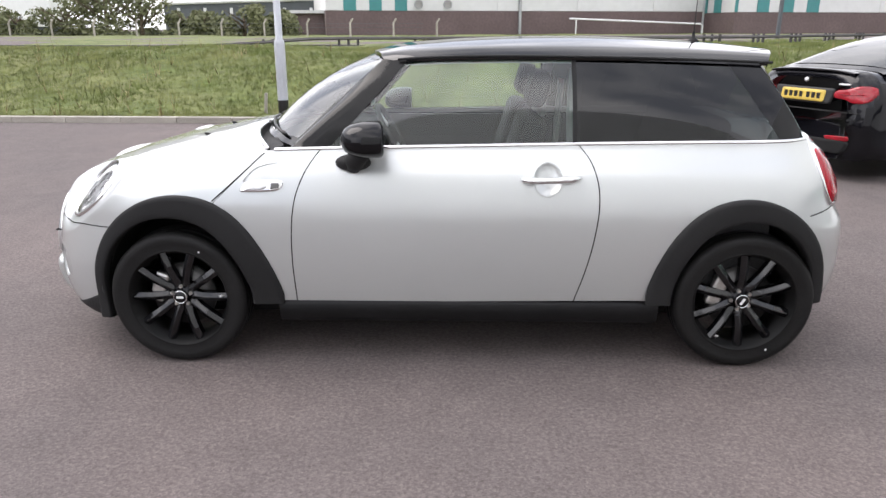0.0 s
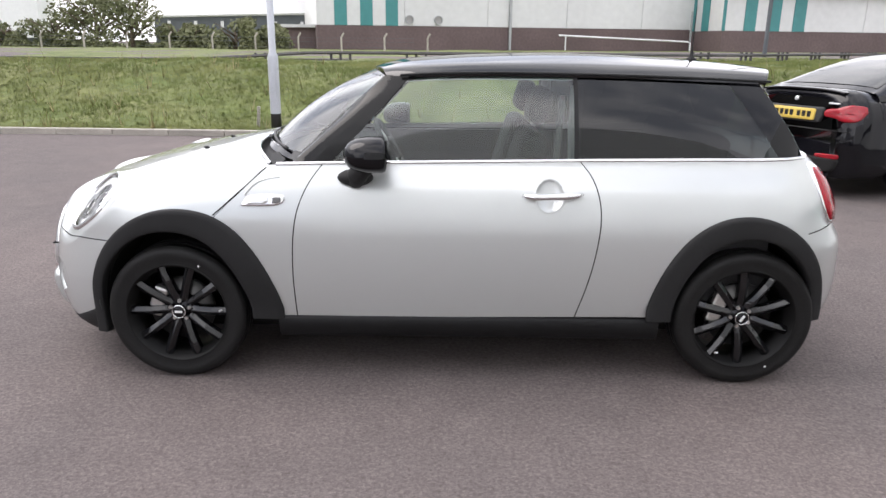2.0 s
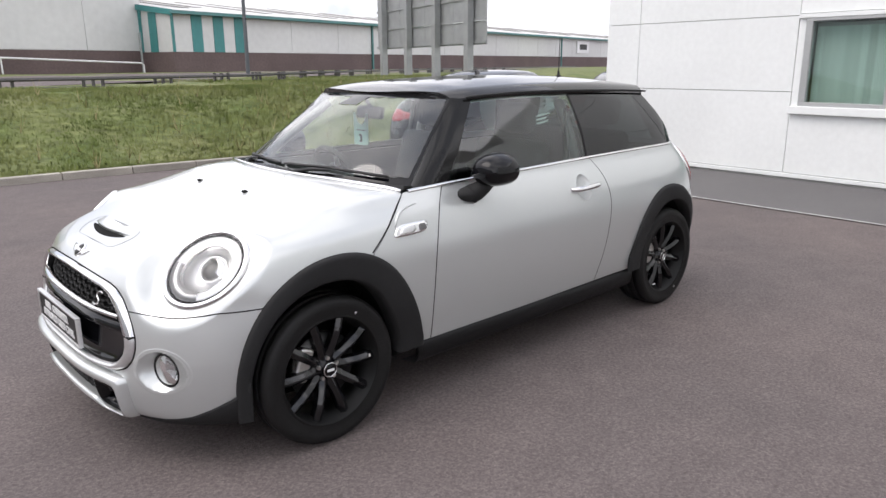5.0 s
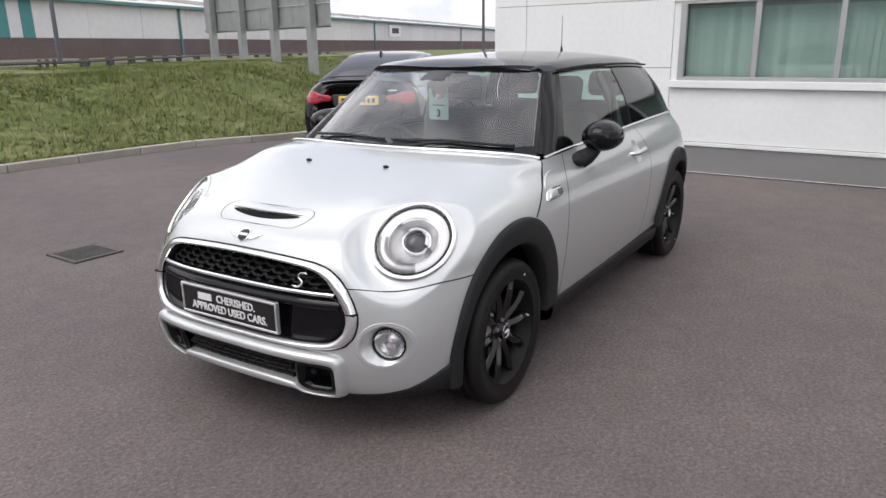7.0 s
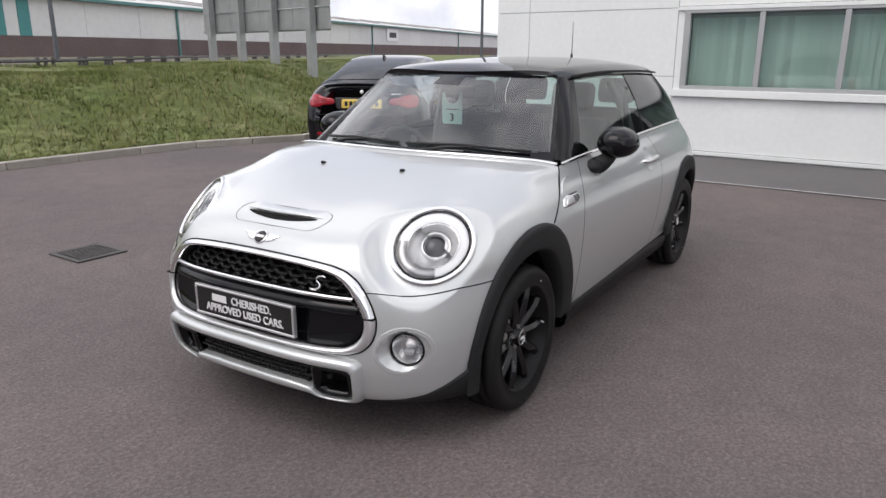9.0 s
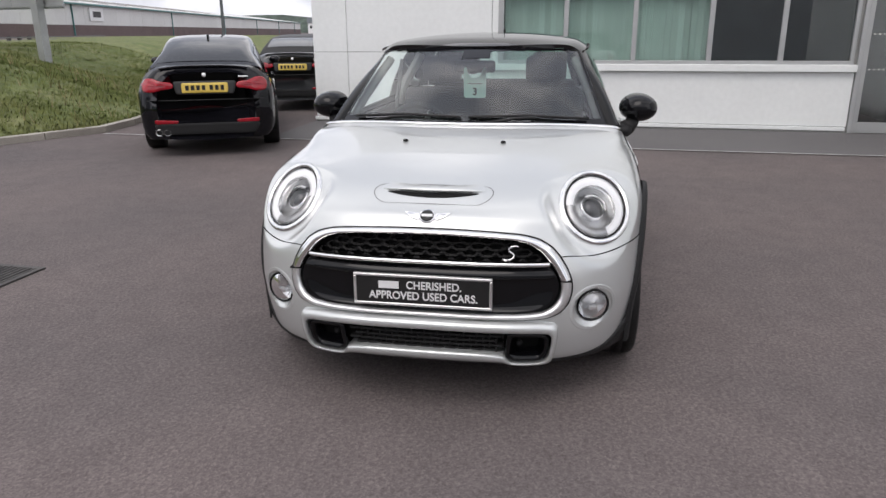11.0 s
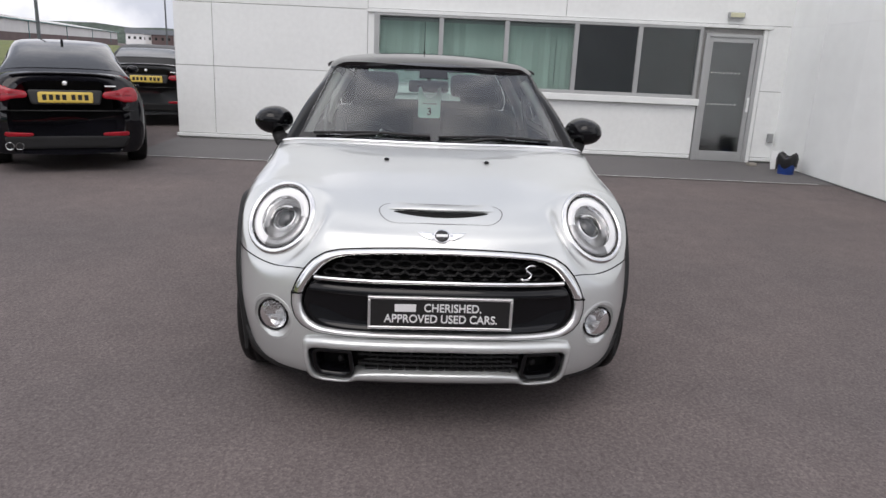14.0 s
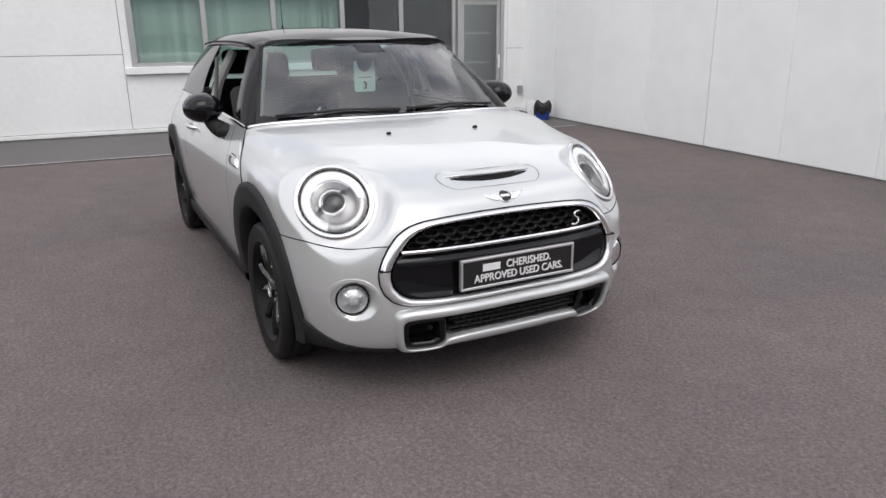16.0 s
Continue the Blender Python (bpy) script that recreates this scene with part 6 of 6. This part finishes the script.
sw = part("steering_wheel", moved(tube([(0.175 * math.cos(a), 0.175 * math.sin(a), 0) for a in np.linspace(0, 2 * math.pi, 40, endpoint=False)], 0.016, 10, closed=True), swm), SEAT, car, "black steering wheel", True)
part("hub", moved(lathe([(0.0, 0.03), (0.06, 0.03), (0.075, 0.01), (0.075, -0.02)], 24, "z"), swm), PLASTIC, sw, smooth=True)
for a in (0, 120, 240):
    part("spoke", moved(box(0.06, 0.17, -0.014, 0.014, -0.008, 0.01, 0.004), swm @ pose(0, 0, 0, 0, 0, a + 90)), SATIN, sw)
part("rear_view_mirror", moved(box(-0.015, 0.015, -0.11, 0.11, -0.033, 0.033, 0.015, 3), pose(0.86, 0.02, 1.24, 0, 10, 0)), PLASTIC, car, "black rear-view mirror", True)
part("mirror_stalk", tube([(0.88, 0.02, 1.245), (0.84, 0.02, 1.3), (0.85, 0.02, 1.34)], 0.012, 8), PLASTIC, car)
card = [(-0.047, 1.088), (-0.044, 1.079), (-0.035, 1.075), (0.063, 1.075), (0.072, 1.079), (0.075, 1.088), (0.075, 1.235), (0.066, 1.241), (0.058, 1.235)]
card += [(0.014 + 0.04 * math.cos(a), 1.222 - 0.04 * math.sin(a)) for a in np.linspace(0.2, math.pi - 0.2, 12)] + [(-0.03, 1.235), (-0.038, 1.241), (-0.047, 1.235)]
tag = part("hanging_card", moved(prism(card, 0.003), Matrix(((0, 1, 0, 0.79), (1, 0, 0, 0), (0, 0, 1, 0), (0, 0, 0, 1)))), TAG, car, "pale green price card hanging behind the windscreen")
words("3", 0.055, Matrix.Translation((0.788, 0.014, 1.108)) @ FRONTAL, INK, tag)
part("card_print", joined(box(0.7885, 0.79, -0.025, 0.05, 1.15, 1.154)), SEAM, tag)
part("cabin_floor", box(0.5, 2.7, -0.66, 0.66, 0.3, 0.34), SEAT, car)
both("door_lining", box(0.7, 2.6, -0.73, -0.70, 0.35, 0.95), SEAT, None, "", False)
part("parcel_shelf", box(2.35, 2.75, -0.58, 0.58, 0.93, 0.95), SEAT, car)
for s in (-1, 1):
    part("seat_belt", tube([(1.68, s * 0.63, 1.25), (1.66, s * 0.665, 1.0), (1.64, s * 0.68, 0.8)], 0.014, 6), TRIM, car)
    part("pillar_lining", tube([(1.76, s * 0.515, 1.28), (1.74, s * 0.62, 1.1), (1.74, s * 0.67, 0.95)], 0.03, 8), HEADLINING, car)
for s in (-1, 1):
    part("pillar_trim", tube([(0.6, s * 0.655, 0.985), (0.71, s * 0.615, 1.085), (0.83, s * 0.57, 1.185), (0.94, s * 0.522, 1.275)], [0.022, 0.024, 0.025, 0.024], 12), HEADLINING, car, "pale grey inner pillar trim", True)


# ---- parked dark cars ----
def road_wheel(car_ob, x, y, mat_rim, r=0.325):
    s = -1 if y < 0 else 1
    hub = part("wheel", lathe([(0.0, 0.0), (r * 0.5, 0.0), (r * 0.5, 0.03), (0.0, 0.03)], 28), STEEL, car_ob)
    hub.matrix_basis = pose(x, y, r) @ (pose(0, 0, 0) if s < 0 else pose(0, 0, 0, 0, 0, 180))
    part("tyre", lathe([(r * 0.7, -0.08), (r * 0.73, -0.095), (r * 0.9, -0.11), (r * 0.97, -0.1), (r, -0.07), (r, 0.07), (r * 0.97, 0.1), (r * 0.7, 0.1)], 44), RUBBER, hub, smooth=True)
    part("rim", lathe([(r * 0.73, -0.092), (r * 0.7, -0.095), (r * 0.66, -0.06), (r * 0.66, 0.09)], 44), mat_rim, hub, smooth=True)
    for k in range(10):
        a = 36 * k + (8 if k % 2 else -8)
        part("spoke", moved(box(0.03, r * 0.69, -0.075, -0.05, -0.012, 0.012, 0.004, 1), pose(0, 0, 0, 0, a, 0)), mat_rim, hub)
    part("cap", lathe([(0.0, -0.08), (0.03, -0.08), (0.05, -0.06), (0.06, -0.03)], 20), mat_rim, hub, smooth=True)


def saloon(name, m, paint, label, soft_top=False, wide=0.9):
    """A low four-seater seen from behind; x runs forward from its rear bumper, y to its left."""
    c = empty(name, m, label, "car", "parked dark cars")
    HW = smooth_table([(-0.03, 0.62), (0.0, 0.74), (0.06, 0.825), (0.2, 0.865), (0.6, 0.9), (1.2, 0.912), (3.4, 0.905), (4.1, 0.87), (4.45, 0.74), (4.62, 0.4)])
    ZT = smooth_table([(-0.03, 0.98), (0.0, 1.03), (0.06, 1.06), (0.12, 1.065), (0.35, 1.05), (0.7, 1.045), (1.5, 1.02), (3.0, 0.98), (3.6, 0.92), (4.3, 0.8), (4.62, 0.62)])
    SEC = [(0.0, 1.0), (0.5, 0.996), (0.7, 0.98), (0.8, 0.945), (0.885, 0.885), (0.955, 0.8), (0.988, 0.72), (1.0, 0.64), (1.0, 0.5), (0.985, 0.36), (0.96, 0.28), (0.9, 0.22), (0.0, 0.2)]
    SEC = SEC[:7] + [tuple(np.array(p) * (1 - f) + np.array(q) * f) for p, q in zip(SEC[6:-2], SEC[7:-1]) for f in np.linspace(0.125, 1, 8)] + SEC[-1:]
    xs_ = np.r_[np.linspace(-0.03, 0.3, 16), np.linspace(0.36, 0.5, 4), np.linspace(0.52, 1.32, 56), np.linspace(1.37, 3.29, 28), np.linspace(3.33, 4.13, 56), np.linspace(4.18, 4.62, 8)]
    rows_ = []
    for x in xs_:
        hw, zt = wide * float(lerp(HW, x)), float(lerp(ZT, x))
        half = []
        for a, b in SEC:
            z = b * zt if b > 0.5 else b
            tuck = 1.0
            if x < 0.12 and z > 0.62:
                tuck = 1 - 0.04 * (z - 0.62) / 0.4
            half.append((x + (0.05 * max(0, z - 0.72) / 0.3 if x < 0.3 else 0) - (0.02 * math.exp(-((z - 0.55) / 0.12) ** 2) if x < 0.1 else 0), a * hw * tuck, z))
        rows_.append([(px, -py, pz) for px, py, pz in half[::-1]] + half[1:])
    WB = (0.92, 3.73)

    def arch(p):
        return any((p[0] - w) ** 2 + (p[2] - 0.335) ** 2 < 0.375 ** 2 for w in WB) and abs(p[1]) > 0.55
    body = drop(grid(np.array(rows_), flip=False), arch)
    n0 = len(rows_[0])
    body = (body[0], body[1] + [tuple(range(n0))])
    b = part("body", body, paint, c, smooth=True)
    part("inner", box(0.1, 4.4, -0.6, 0.6, 0.2, 0.85), DARK, c)
    for w in WB:
        for s in (-1, 1):
            part("arch_liner", grid(np.array([[(w + 0.38 * math.cos(a), s * y, 0.335 + 0.38 * math.sin(a)) for y in (0.89 * wide, 0.55)] for a in np.linspace(-0.3, math.pi + 0.3, 28)])), DARK, c)
            road_wheel(c, w, s * 0.8 * wide, DARKSTEEL)
    # cabin
    if soft_top:
        CZ = [(0.55, 1.04), (0.75, 1.2), (1.0, 1.31), (1.5, 1.36), (2.1, 1.37), (2.5, 1.33), (3.15, 0.98)]
        CW = [(0.55, 0.72), (1.0, 0.58), (2.1, 0.56), (2.5, 0.57), (3.15, 0.74)]
    else:
        CZ = [(0.3, 1.05), (0.7, 1.185), (1.1, 1.29), (1.5, 1.36), (1.9, 1.385), (2.3, 1.38), (2.55, 1.35), (3.25, 0.98)]
        CW = [(0.3, 0.66), (0.7, 0.59), (1.1, 0.56), (1.9, 0.56), (2.5, 0.57), (3.25, 0.74)]
    CZ, CW = smooth_table(CZ), smooth_table(CW)
    rows_ = []
    for x in np.linspace(CZ[0][0], CZ[-1][0], 50):
        z, w2 = float(lerp(CZ, x)), float(lerp(CW, x)) * 0.95
        zb, wb2 = min(float(lerp(ZT, x)) * 0.91, z - 0.002), float(lerp(HW, x)) * 0.87 * wide
        f = min(1, (z - zb) / 0.3)
        half = [(x, 0, z + 0.012), (x, w2 * 0.55, z + 0.008), (x, w2 * 0.85, z - 0.004), (x, w2 * 0.97, z - 0.022), (x, w2 + (wb2 - w2) * 0.06, z - 0.05 * f)]
        half += [(x, w2 + (wb2 - w2) * 0.5 + 0.012, z - 0.05 * f - (z - zb - 0.05 * f) * 0.5), (x, wb2, zb)]
        rows_.append([(px, -py, pz) for px, py, pz in half[::-1]] + half[1:])
    roofm = BLACKPAINT if soft_top else paint
    part("roof", grid(np.array(rows_)), roofm, c, smooth=True)

    def on_cabin(x, v):
        """v: -1..1 across the cabin's ring."""
        k = [np.interp((v + 1) / 2 * (len(rows_[0]) - 1), np.arange(len(rows_[0])), [np.interp(x, [r[0][0] for r in rows_], [r[i][j] for r in rows_]) for i in range(len(rows_[0]))]) for j in (1, 2)]
        return (x, float(k[0]), float(k[1]))

    def patch(name, x0, x1, v0, v1, mat, lift=0.006, n=12, taper=0.0, label=""):
        rr = []
        for f in np.linspace(0, 1, n):
            row = []
            for g2 in np.linspace(0, 1, n):
                x = x0 + (x1 - x0) * f
                sq = 1 - taper * (1 - f)
                v = (v0 + v1) / 2 + (v0 - v1) / 2 * (1 - 2 * g2) * sq
                q = on_cabin(x, v)
                d = Vector((-0.3 if x < 1 else 0.0, q[1], 0.6 if abs(q[1]) < 0.5 else 0.25)).normalized() * lift
                row.append((q[0] + d.x, q[1] + d.y, q[2] + d.z))
            rr.append(row)
        return part(name, grid(np.array(rr)), mat, c, label, True)

    if soft_top:
        patch("rear_window", 0.68, 0.98, -0.34, 0.34, SKYGLASS, label="rear window in the soft top, paled for reflected sky")
    else:
        patch("rear_window", 0.4, 1.2, -0.43, 0.43, WINDARK, label="dark rear window")
        part("aerial_fin", prism([(0, 0), (0.16, 0), (0.13, 0.03), (0.05, 0.065), (0.02, 0.06)], 0.03, 0.006), paint, c).matrix_basis = pose(1.3, -0.015, 1.335, 0, -8, 0)
    for v0, v1 in ((-0.97, -0.72), (0.72, 0.97)):
        patch("front_side_window", 1.85, 2.75, v0, v1, WINDARK)
        patch("rear_side_window", 0.95 if not soft_top else 1.3, 1.8, v0, v1, WINDARK)
    patch("windscreen", 2.62, 3.15, -0.6, 0.6, WINDARK)
    for s in (-1, 1):
        mm = part("door_mirror", ball((2.75, s * 0.96 * wide, 1.03), 0.06, 0.08, 0.055), paint, c, smooth=True)
        part("stalk", tube([(2.76, s * 0.85 * wide, 0.97), (2.76, s * 0.95 * wide, 1.0)], 0.025, 8), BLACKPAINT, mm)

    # rear details, laid on the tail by y and z
    def tail_x(y, z):
        hwz = float(np.interp(z, [0.2, 0.36, 0.55, 0.76, 0.84, 0.93, 1.0, 1.05], [0.9, 0.985, 1, 0.98, 0.95, 0.88, 0.8, 0.7]))
        ys_ = [wide * float(lerp(HW, x)) * hwz for x in xs_]
        x = float(np.interp(abs(y), ys_[:14], xs_[:14])) if abs(y) > ys_[0] else xs_[0]
        return x + (0.05 * max(0, z - 0.72) / 0.3) - (0.02 * math.exp(-((z - 0.55) / 0.12) ** 2))

    def tail_plate(name, outline, lift, mat, parent=c, label="", n=44, thick=0.03):
        o = np.array(finer(outline, n))
        ce = o.mean(0)
        rings = []
        for f, h in ((1, -thick), (1, lift), (0.93, lift + 0.004), (0.5, lift + 0.005), (0.02, lift + 0.005)):
            q = ce + (o - ce) * f
            rings.append([(tail_x(y, z) - h, y, z) for y, z in q])
        return part(name, grid(np.array(rings), closed=True), mat, parent, label, True)

    for s in (-1, 1):
        o = [(0.835, 0.9), (0.83, 0.8), (0.8, 0.775), (0.64, 0.775), (0.6, 0.8), (0.42, 0.81), (0.4, 0.835), (0.42, 0.88), (0.6, 0.9), (0.66, 0.93), (0.76, 0.935)]
        t = tail_plate("tail_lamp", [(s * y * 0.86, z - 0.01) for y, z in o], 0.008, REDLENS, label="red tail lamp")
        tail_plate("lamp_bar", [(s * 0.66, 0.85), (s * 0.42, 0.84), (s * 0.42, 0.834), (s * 0.66, 0.842)], 0.014, REDLENS, t)
        tail_plate("reflector", [(s * 0.6, 0.45), (s * 0.33, 0.435), (s * 0.33, 0.4), (s * 0.6, 0.4)], 0.008, REDLENS, label="red rear reflector")
    np_ = tail_plate("number_plate", [(-0.262, 0.865), (0.262, 0.865), (0.262, 0.752), (-0.262, 0.752)], 0.016, YELLOW, label="yellow rear plate with dark bars", n=120)
    for k in range(7):
        y = 0.2 - k * 0.062 - (0.025 if k > 3 else 0)
        xq = tail_x(y, 0.81) - 0.024
        part("plate_bar", box(xq - 0.002, xq + 0.004, y - 0.019, y + 0.019, 0.78, 0.838), INK, np_)
    tail_plate("plate_recess", [(-0.36, 0.885), (0.36, 0.885), (0.33, 0.735), (-0.33, 0.735)], 0.004, BLACKPAINT, n=100)
    tail_plate("badge", [(0.024 * math.cos(a), 0.955 + 0.024 * math.sin(a)) for a in np.linspace(0, 6.28, 16, endpoint=False)], 0.012, SATIN)
    tail_plate("model_bar", [(-0.38, 0.938), (-0.5, 0.938), (-0.5, 0.922), (-0.38, 0.922)], 0.01, SATIN)
    tail_plate("bumper_line", [(-0.7, 0.675), (0.7, 0.675), (0.7, 0.667), (-0.7, 0.667)], 0.006, BLACKPAINT, n=90)
    tail_plate("diffuser", [(-0.62, 0.4), (0.62, 0.4), (0.55, 0.27), (-0.55, 0.27)], 0.008, PLASTIC, n=90)
    sp = [[(float(x), y, float(lerp(ZT, x)) * 0.998 + h - 0.03 * (abs(y) / 0.5) ** 3) for x, h in ((0.2, 0.0), (0.12, 0.005), (0.045, 0.011), (0.035, 0.008), (0.05, -0.012))] for y in np.linspace(-0.5, 0.5, 24)]
    part("boot_lip", grid(np.array(sp)), paint, c, smooth=True)
    for y in (0.47, 0.56):
        part("exhaust_pipe", moved(lathe([(0.026, 0.1), (0.042, 0.1), (0.042, -0.04), (0.036, -0.045), (0.034, 0.05)], 20, "x"), pose(0.0, y, 0.3)), CHROME, c, "chrome exhaust tip", True)
    for x, z in ((2.3, 0.92), (1.35, 0.95)):
        for s in (-1, 1):
            part("door_handle", box(x - 0.1, x + 0.1, s * 0.9 * wide - 0.018, s * 0.9 * wide + 0.018, z - 0.085, z - 0.06, 0.008), paint, c)
    return c


WINDARK = material("dark_car_glass", (0.012, 0.014, 0.014), 0.03, 0, 0.0, big=(2, 0.1), fine=(40, 0.05), spec=0.4)
# base colour lifted to paint in the sky's reflection on the rear window
SKYGLASS = material("sky_paled_glass", (0.16, 0.165, 0.17), 0.05, 0, 1.0, big=(2, 0.1), fine=(40, 0.05), spec=0.8)
H1 = 24
b1 = saloon("saloon_car", pose(4.77, 3.77, 0, 0, 0, H1), BLACKCAR, "black saloon car with a yellow rear plate, parked")
for k, (x0, x1) in enumerate(((1.62, 2.3), (1.62, 2.15), (1.62, 2.25))):
    part("door_sign_bar", box(x0, x1, -0.828, -0.812, 0.74 - k * 0.055, 0.768 - k * 0.055), WHITEINK, b1)
saloon("convertible_car", pose(9.68, 4.62, 0, 0, 0, 14), GREYPAINT, "dark grey convertible with its black soft top up", soft_top=True)


# ---- far side of the road ----
def bush(x, y, z, rx, h, seed, name="bush", label="dense green roadside bush"):
    r = random.Random(seed)
    ob = empty(name, pose(x, y, z), label, "bush" if name == "bush" else "tree", "roadside trees")
    limbs = [tube([(0, 0, -0.3), (0.1, 0, h * 0.35), (0.05, 0.1, h * 0.7)], [0.16, 0.11, 0.03], 7)]
    for k in range(7):
        a, z0 = r.uniform(0, 6.28), r.uniform(0.15, 0.5) * h
        limbs.append(tube([(0.05, 0, z0), (rx * 0.4 * math.cos(a), rx * 0.4 * math.sin(a), z0 + 0.2 * h), (rx * 0.75 * math.cos(a), rx * 0.75 * math.sin(a), z0 + 0.35 * h)], [0.07, 0.04, 0.012], 6))
    part("trunk", joined(*limbs), BARK, ob, smooth=True)
    V_, F_ = [], []
    lobes = [(r.uniform(-0.7, 0.7) * rx, r.uniform(-0.5, 0.5) * rx, r.uniform(0.1, 0.85) * h, r.uniform(0.3, 0.5) * rx) for _ in range(11)]
    lobes += [(r.uniform(-1.1, 1.1) * rx, r.uniform(-0.3, 0.3) * rx, 0.25, 0.6) for _ in range(6)]
    for k in range(3600):
        lx, ly, lz, lr = r.choice(lobes)
        d = Vector((r.gauss(0, 1), r.gauss(0, 1), r.gauss(0, 1))).normalized() * lr * r.uniform(0.55, 1.08)
        p = Vector((lx, ly, lz)) + Vector((d.x, d.y, d.z * 0.75))
        if p.z < 0.05:
            continue
        u_, s_ = Vector((r.gauss(0, 1), r.gauss(0, 1), r.gauss(0, 1))).normalized(), r.uniform(0.05, 0.11)
        v_ = u_.orthogonal().normalized() * s_
        n = len(V_)
        V_ += [tuple(p - u_ * s_), tuple(p + v_), tuple(p + u_ * s_), tuple(p - v_ * 0.8)]
        F_.append((n, n + 1, n + 2, n + 3))
    part("crown", (V_, F_), FOLIAGE, ob)
    return ob


for k, (x, y, rx, h) in enumerate(((-27.2, 43, 1.3, 1.9), (-24, 43, 2.2, 3.0), (-21.4, 43, 2.9, 4.2), (-18.7, 42, 2.7, 4.3), (-16.2, 43, 1.2, 2.0), (-14.9, 42, 1.1, 1.9), (-12.3, 42, 1.7, 2.1), (-10.4, 43, 1.4, 1.7), (-30, 46, 2.0, 2.0))):
    bush(x, y, BASEZ - 0.1, rx, h, 20 + k)
fence = empty("boundary_fence", pose(0, 0, 0), "wire fence on pale cranked concrete posts", "fence")
for k in range(14):
    x = -33.1 + k * 2.53
    part("post", tube([(x, 39.5, BASEZ - 0.3), (x, 39.5, 1.75), (x + 0.16, 39.5, 2.0)], 0.06, 6), KERB, fence)
for z in (1.2, 1.5, 1.72):
    part("wire", tube([(-34, 39.5, z), (-1, 39.5, z)], 0.007, 5), DARKSTEEL, fence)
# dark arched building, pale trailers, brick outbuilding
arc = empty("arched_building", pose(-25.2, 62, 0), "dark grey building with a pale rounded roof edge", "building")
oo = [(0, 0.5), (0, 3.5)] + [(14 * k / 10, 3.5 + 0.35 * k / 10) for k in range(1, 11)] + [(14.6, 3.72), (14.95, 3.45), (15.1, 3.0), (15.1, 0.5)]
part("wall", prism(oo, 18), DARKSTEEL, arc)
part("roof_edge", tube([(x, -0.3, z + 0.05) for x, z in oo[1:-1]], 0.13, 6), ROOF, arc)
for k in range(6):
    part("window", box(1.2 + k * 2.36, 1.45 + k * 2.36, -0.1, 0, 2.6, 3.2), WHITEPANEL, arc)
tr = empty("white_trailer", pose(-38, 50, 0, 0, 0, 3), "white box trailer parked beyond the fence", "trailer")
part("box", box(0, 9, 0, 2.6, 1.6, 4.4, 0.05), WHITEPANEL, tr)
part("chassis", box(0.3, 8.7, 0.3, 2.3, 1.2, 1.6), DARKSTEEL, tr)
for x in (1.5, 2.7, 6.8):
    part("wheel", lathe([(0.0, -0.1), (0.45, -0.1), (0.45, 0.15), (0.0, 0.15)], 20), RUBBER, tr).matrix_basis = pose(x, 0.15, 1.0)
ob_ = empty("brick_outbuilding", pose(-11.2, 47.5, 0, 0, 0, 8), "low brick outbuilding with a pale roof edge", "building")
part("wall", box(0, 5, 0, 4, 0.5, 2.45), BRICK, ob_)
part("roof", box(-0.2, 5.2, -0.3, 4.2, 2.45, 2.65), ROOF, ob_)
# tall thin lamp columns beyond, and the wooded hill with houses
for x, y, h in ((13.43, 25.16, 9), (32.8, 17.5, 9), (68.2, 22.8, 9), (64.2, 19.9, 9)):
    lp = tagged(part("street_lamp", joined(tube([(0, 0, 0), (0, 0, h)], [0.09, 0.05], 8), tube([(0, 0, h), (0.8, 0, h + 0.15)], 0.04, 6), box(0.7, 1.3, -0.12, 0.12, h + 0.1, h + 0.22)), DARKSTEEL), "dark slender street lamp column", "street lamp", "street lamps")
    lp.matrix_world = pose(x, y, 0.9)
HILL = material("far_woods", (0.055, 0.075, 0.06), 0.9, big=(0.03, 0.3), fine=(0.2, 0.35))
hill = []
for i in range(60):
    a = radians(-35 + 130 * i / 59)
    h = 19 + 7 * noise.noise((i * 0.13, 0, 0)) + 3 * noise.noise((i * 0.7, 5, 0))
    hill.append([(900 * math.cos(a), 900 * math.sin(a), 0), (930 * math.cos(a), 930 * math.sin(a), h * 0.9), (1000 * math.cos(a), 1000 * math.sin(a), h)])
tagged(part("backdrop", grid(np.array(hill)), HILL, smooth=True), "distant wooded hill", "hill", kind="structure")
for k in range(6):
    a = radians(15.6 + 0.85 * k + random.Random(k).uniform(-0.2, 0.2))
    d = 400 + 25 * random.Random(k + 50).random()
    hs = empty("far_house", pose(d * math.cos(a), d * math.sin(a), 0.5, 0, 0, math.degrees(a)), "distant pale house with a grey roof", "house", "distant houses")
    w3 = 4 + 3 * random.Random(k + 9).random()
    part("wall", box(0, 8, -w3, w3, 0, 5.5), WHITEPANEL if k % 3 else BRICK, hs)
    part("roof", ([(-0.4, -w3 - 0.4, 5.4), (8.4, -w3 - 0.4, 5.4), (8.4, w3 + 0.4, 5.4), (-0.4, w3 + 0.4, 5.4), (4, -w3 - 0.4, 8), (4, w3 + 0.4, 8)], [(0, 4, 5, 3), (1, 2, 5, 4), (0, 1, 4), (2, 3, 5), (0, 3, 2, 1)]), DARKSTEEL, hs)
    for j in range(3):
        part("window", box(-0.06, 0.0, -w3 * 0.7 + j * w3 * 0.6, -w3 * 0.7 + j * w3 * 0.6 + 1.1, 2.6, 4), WINDARK, hs)
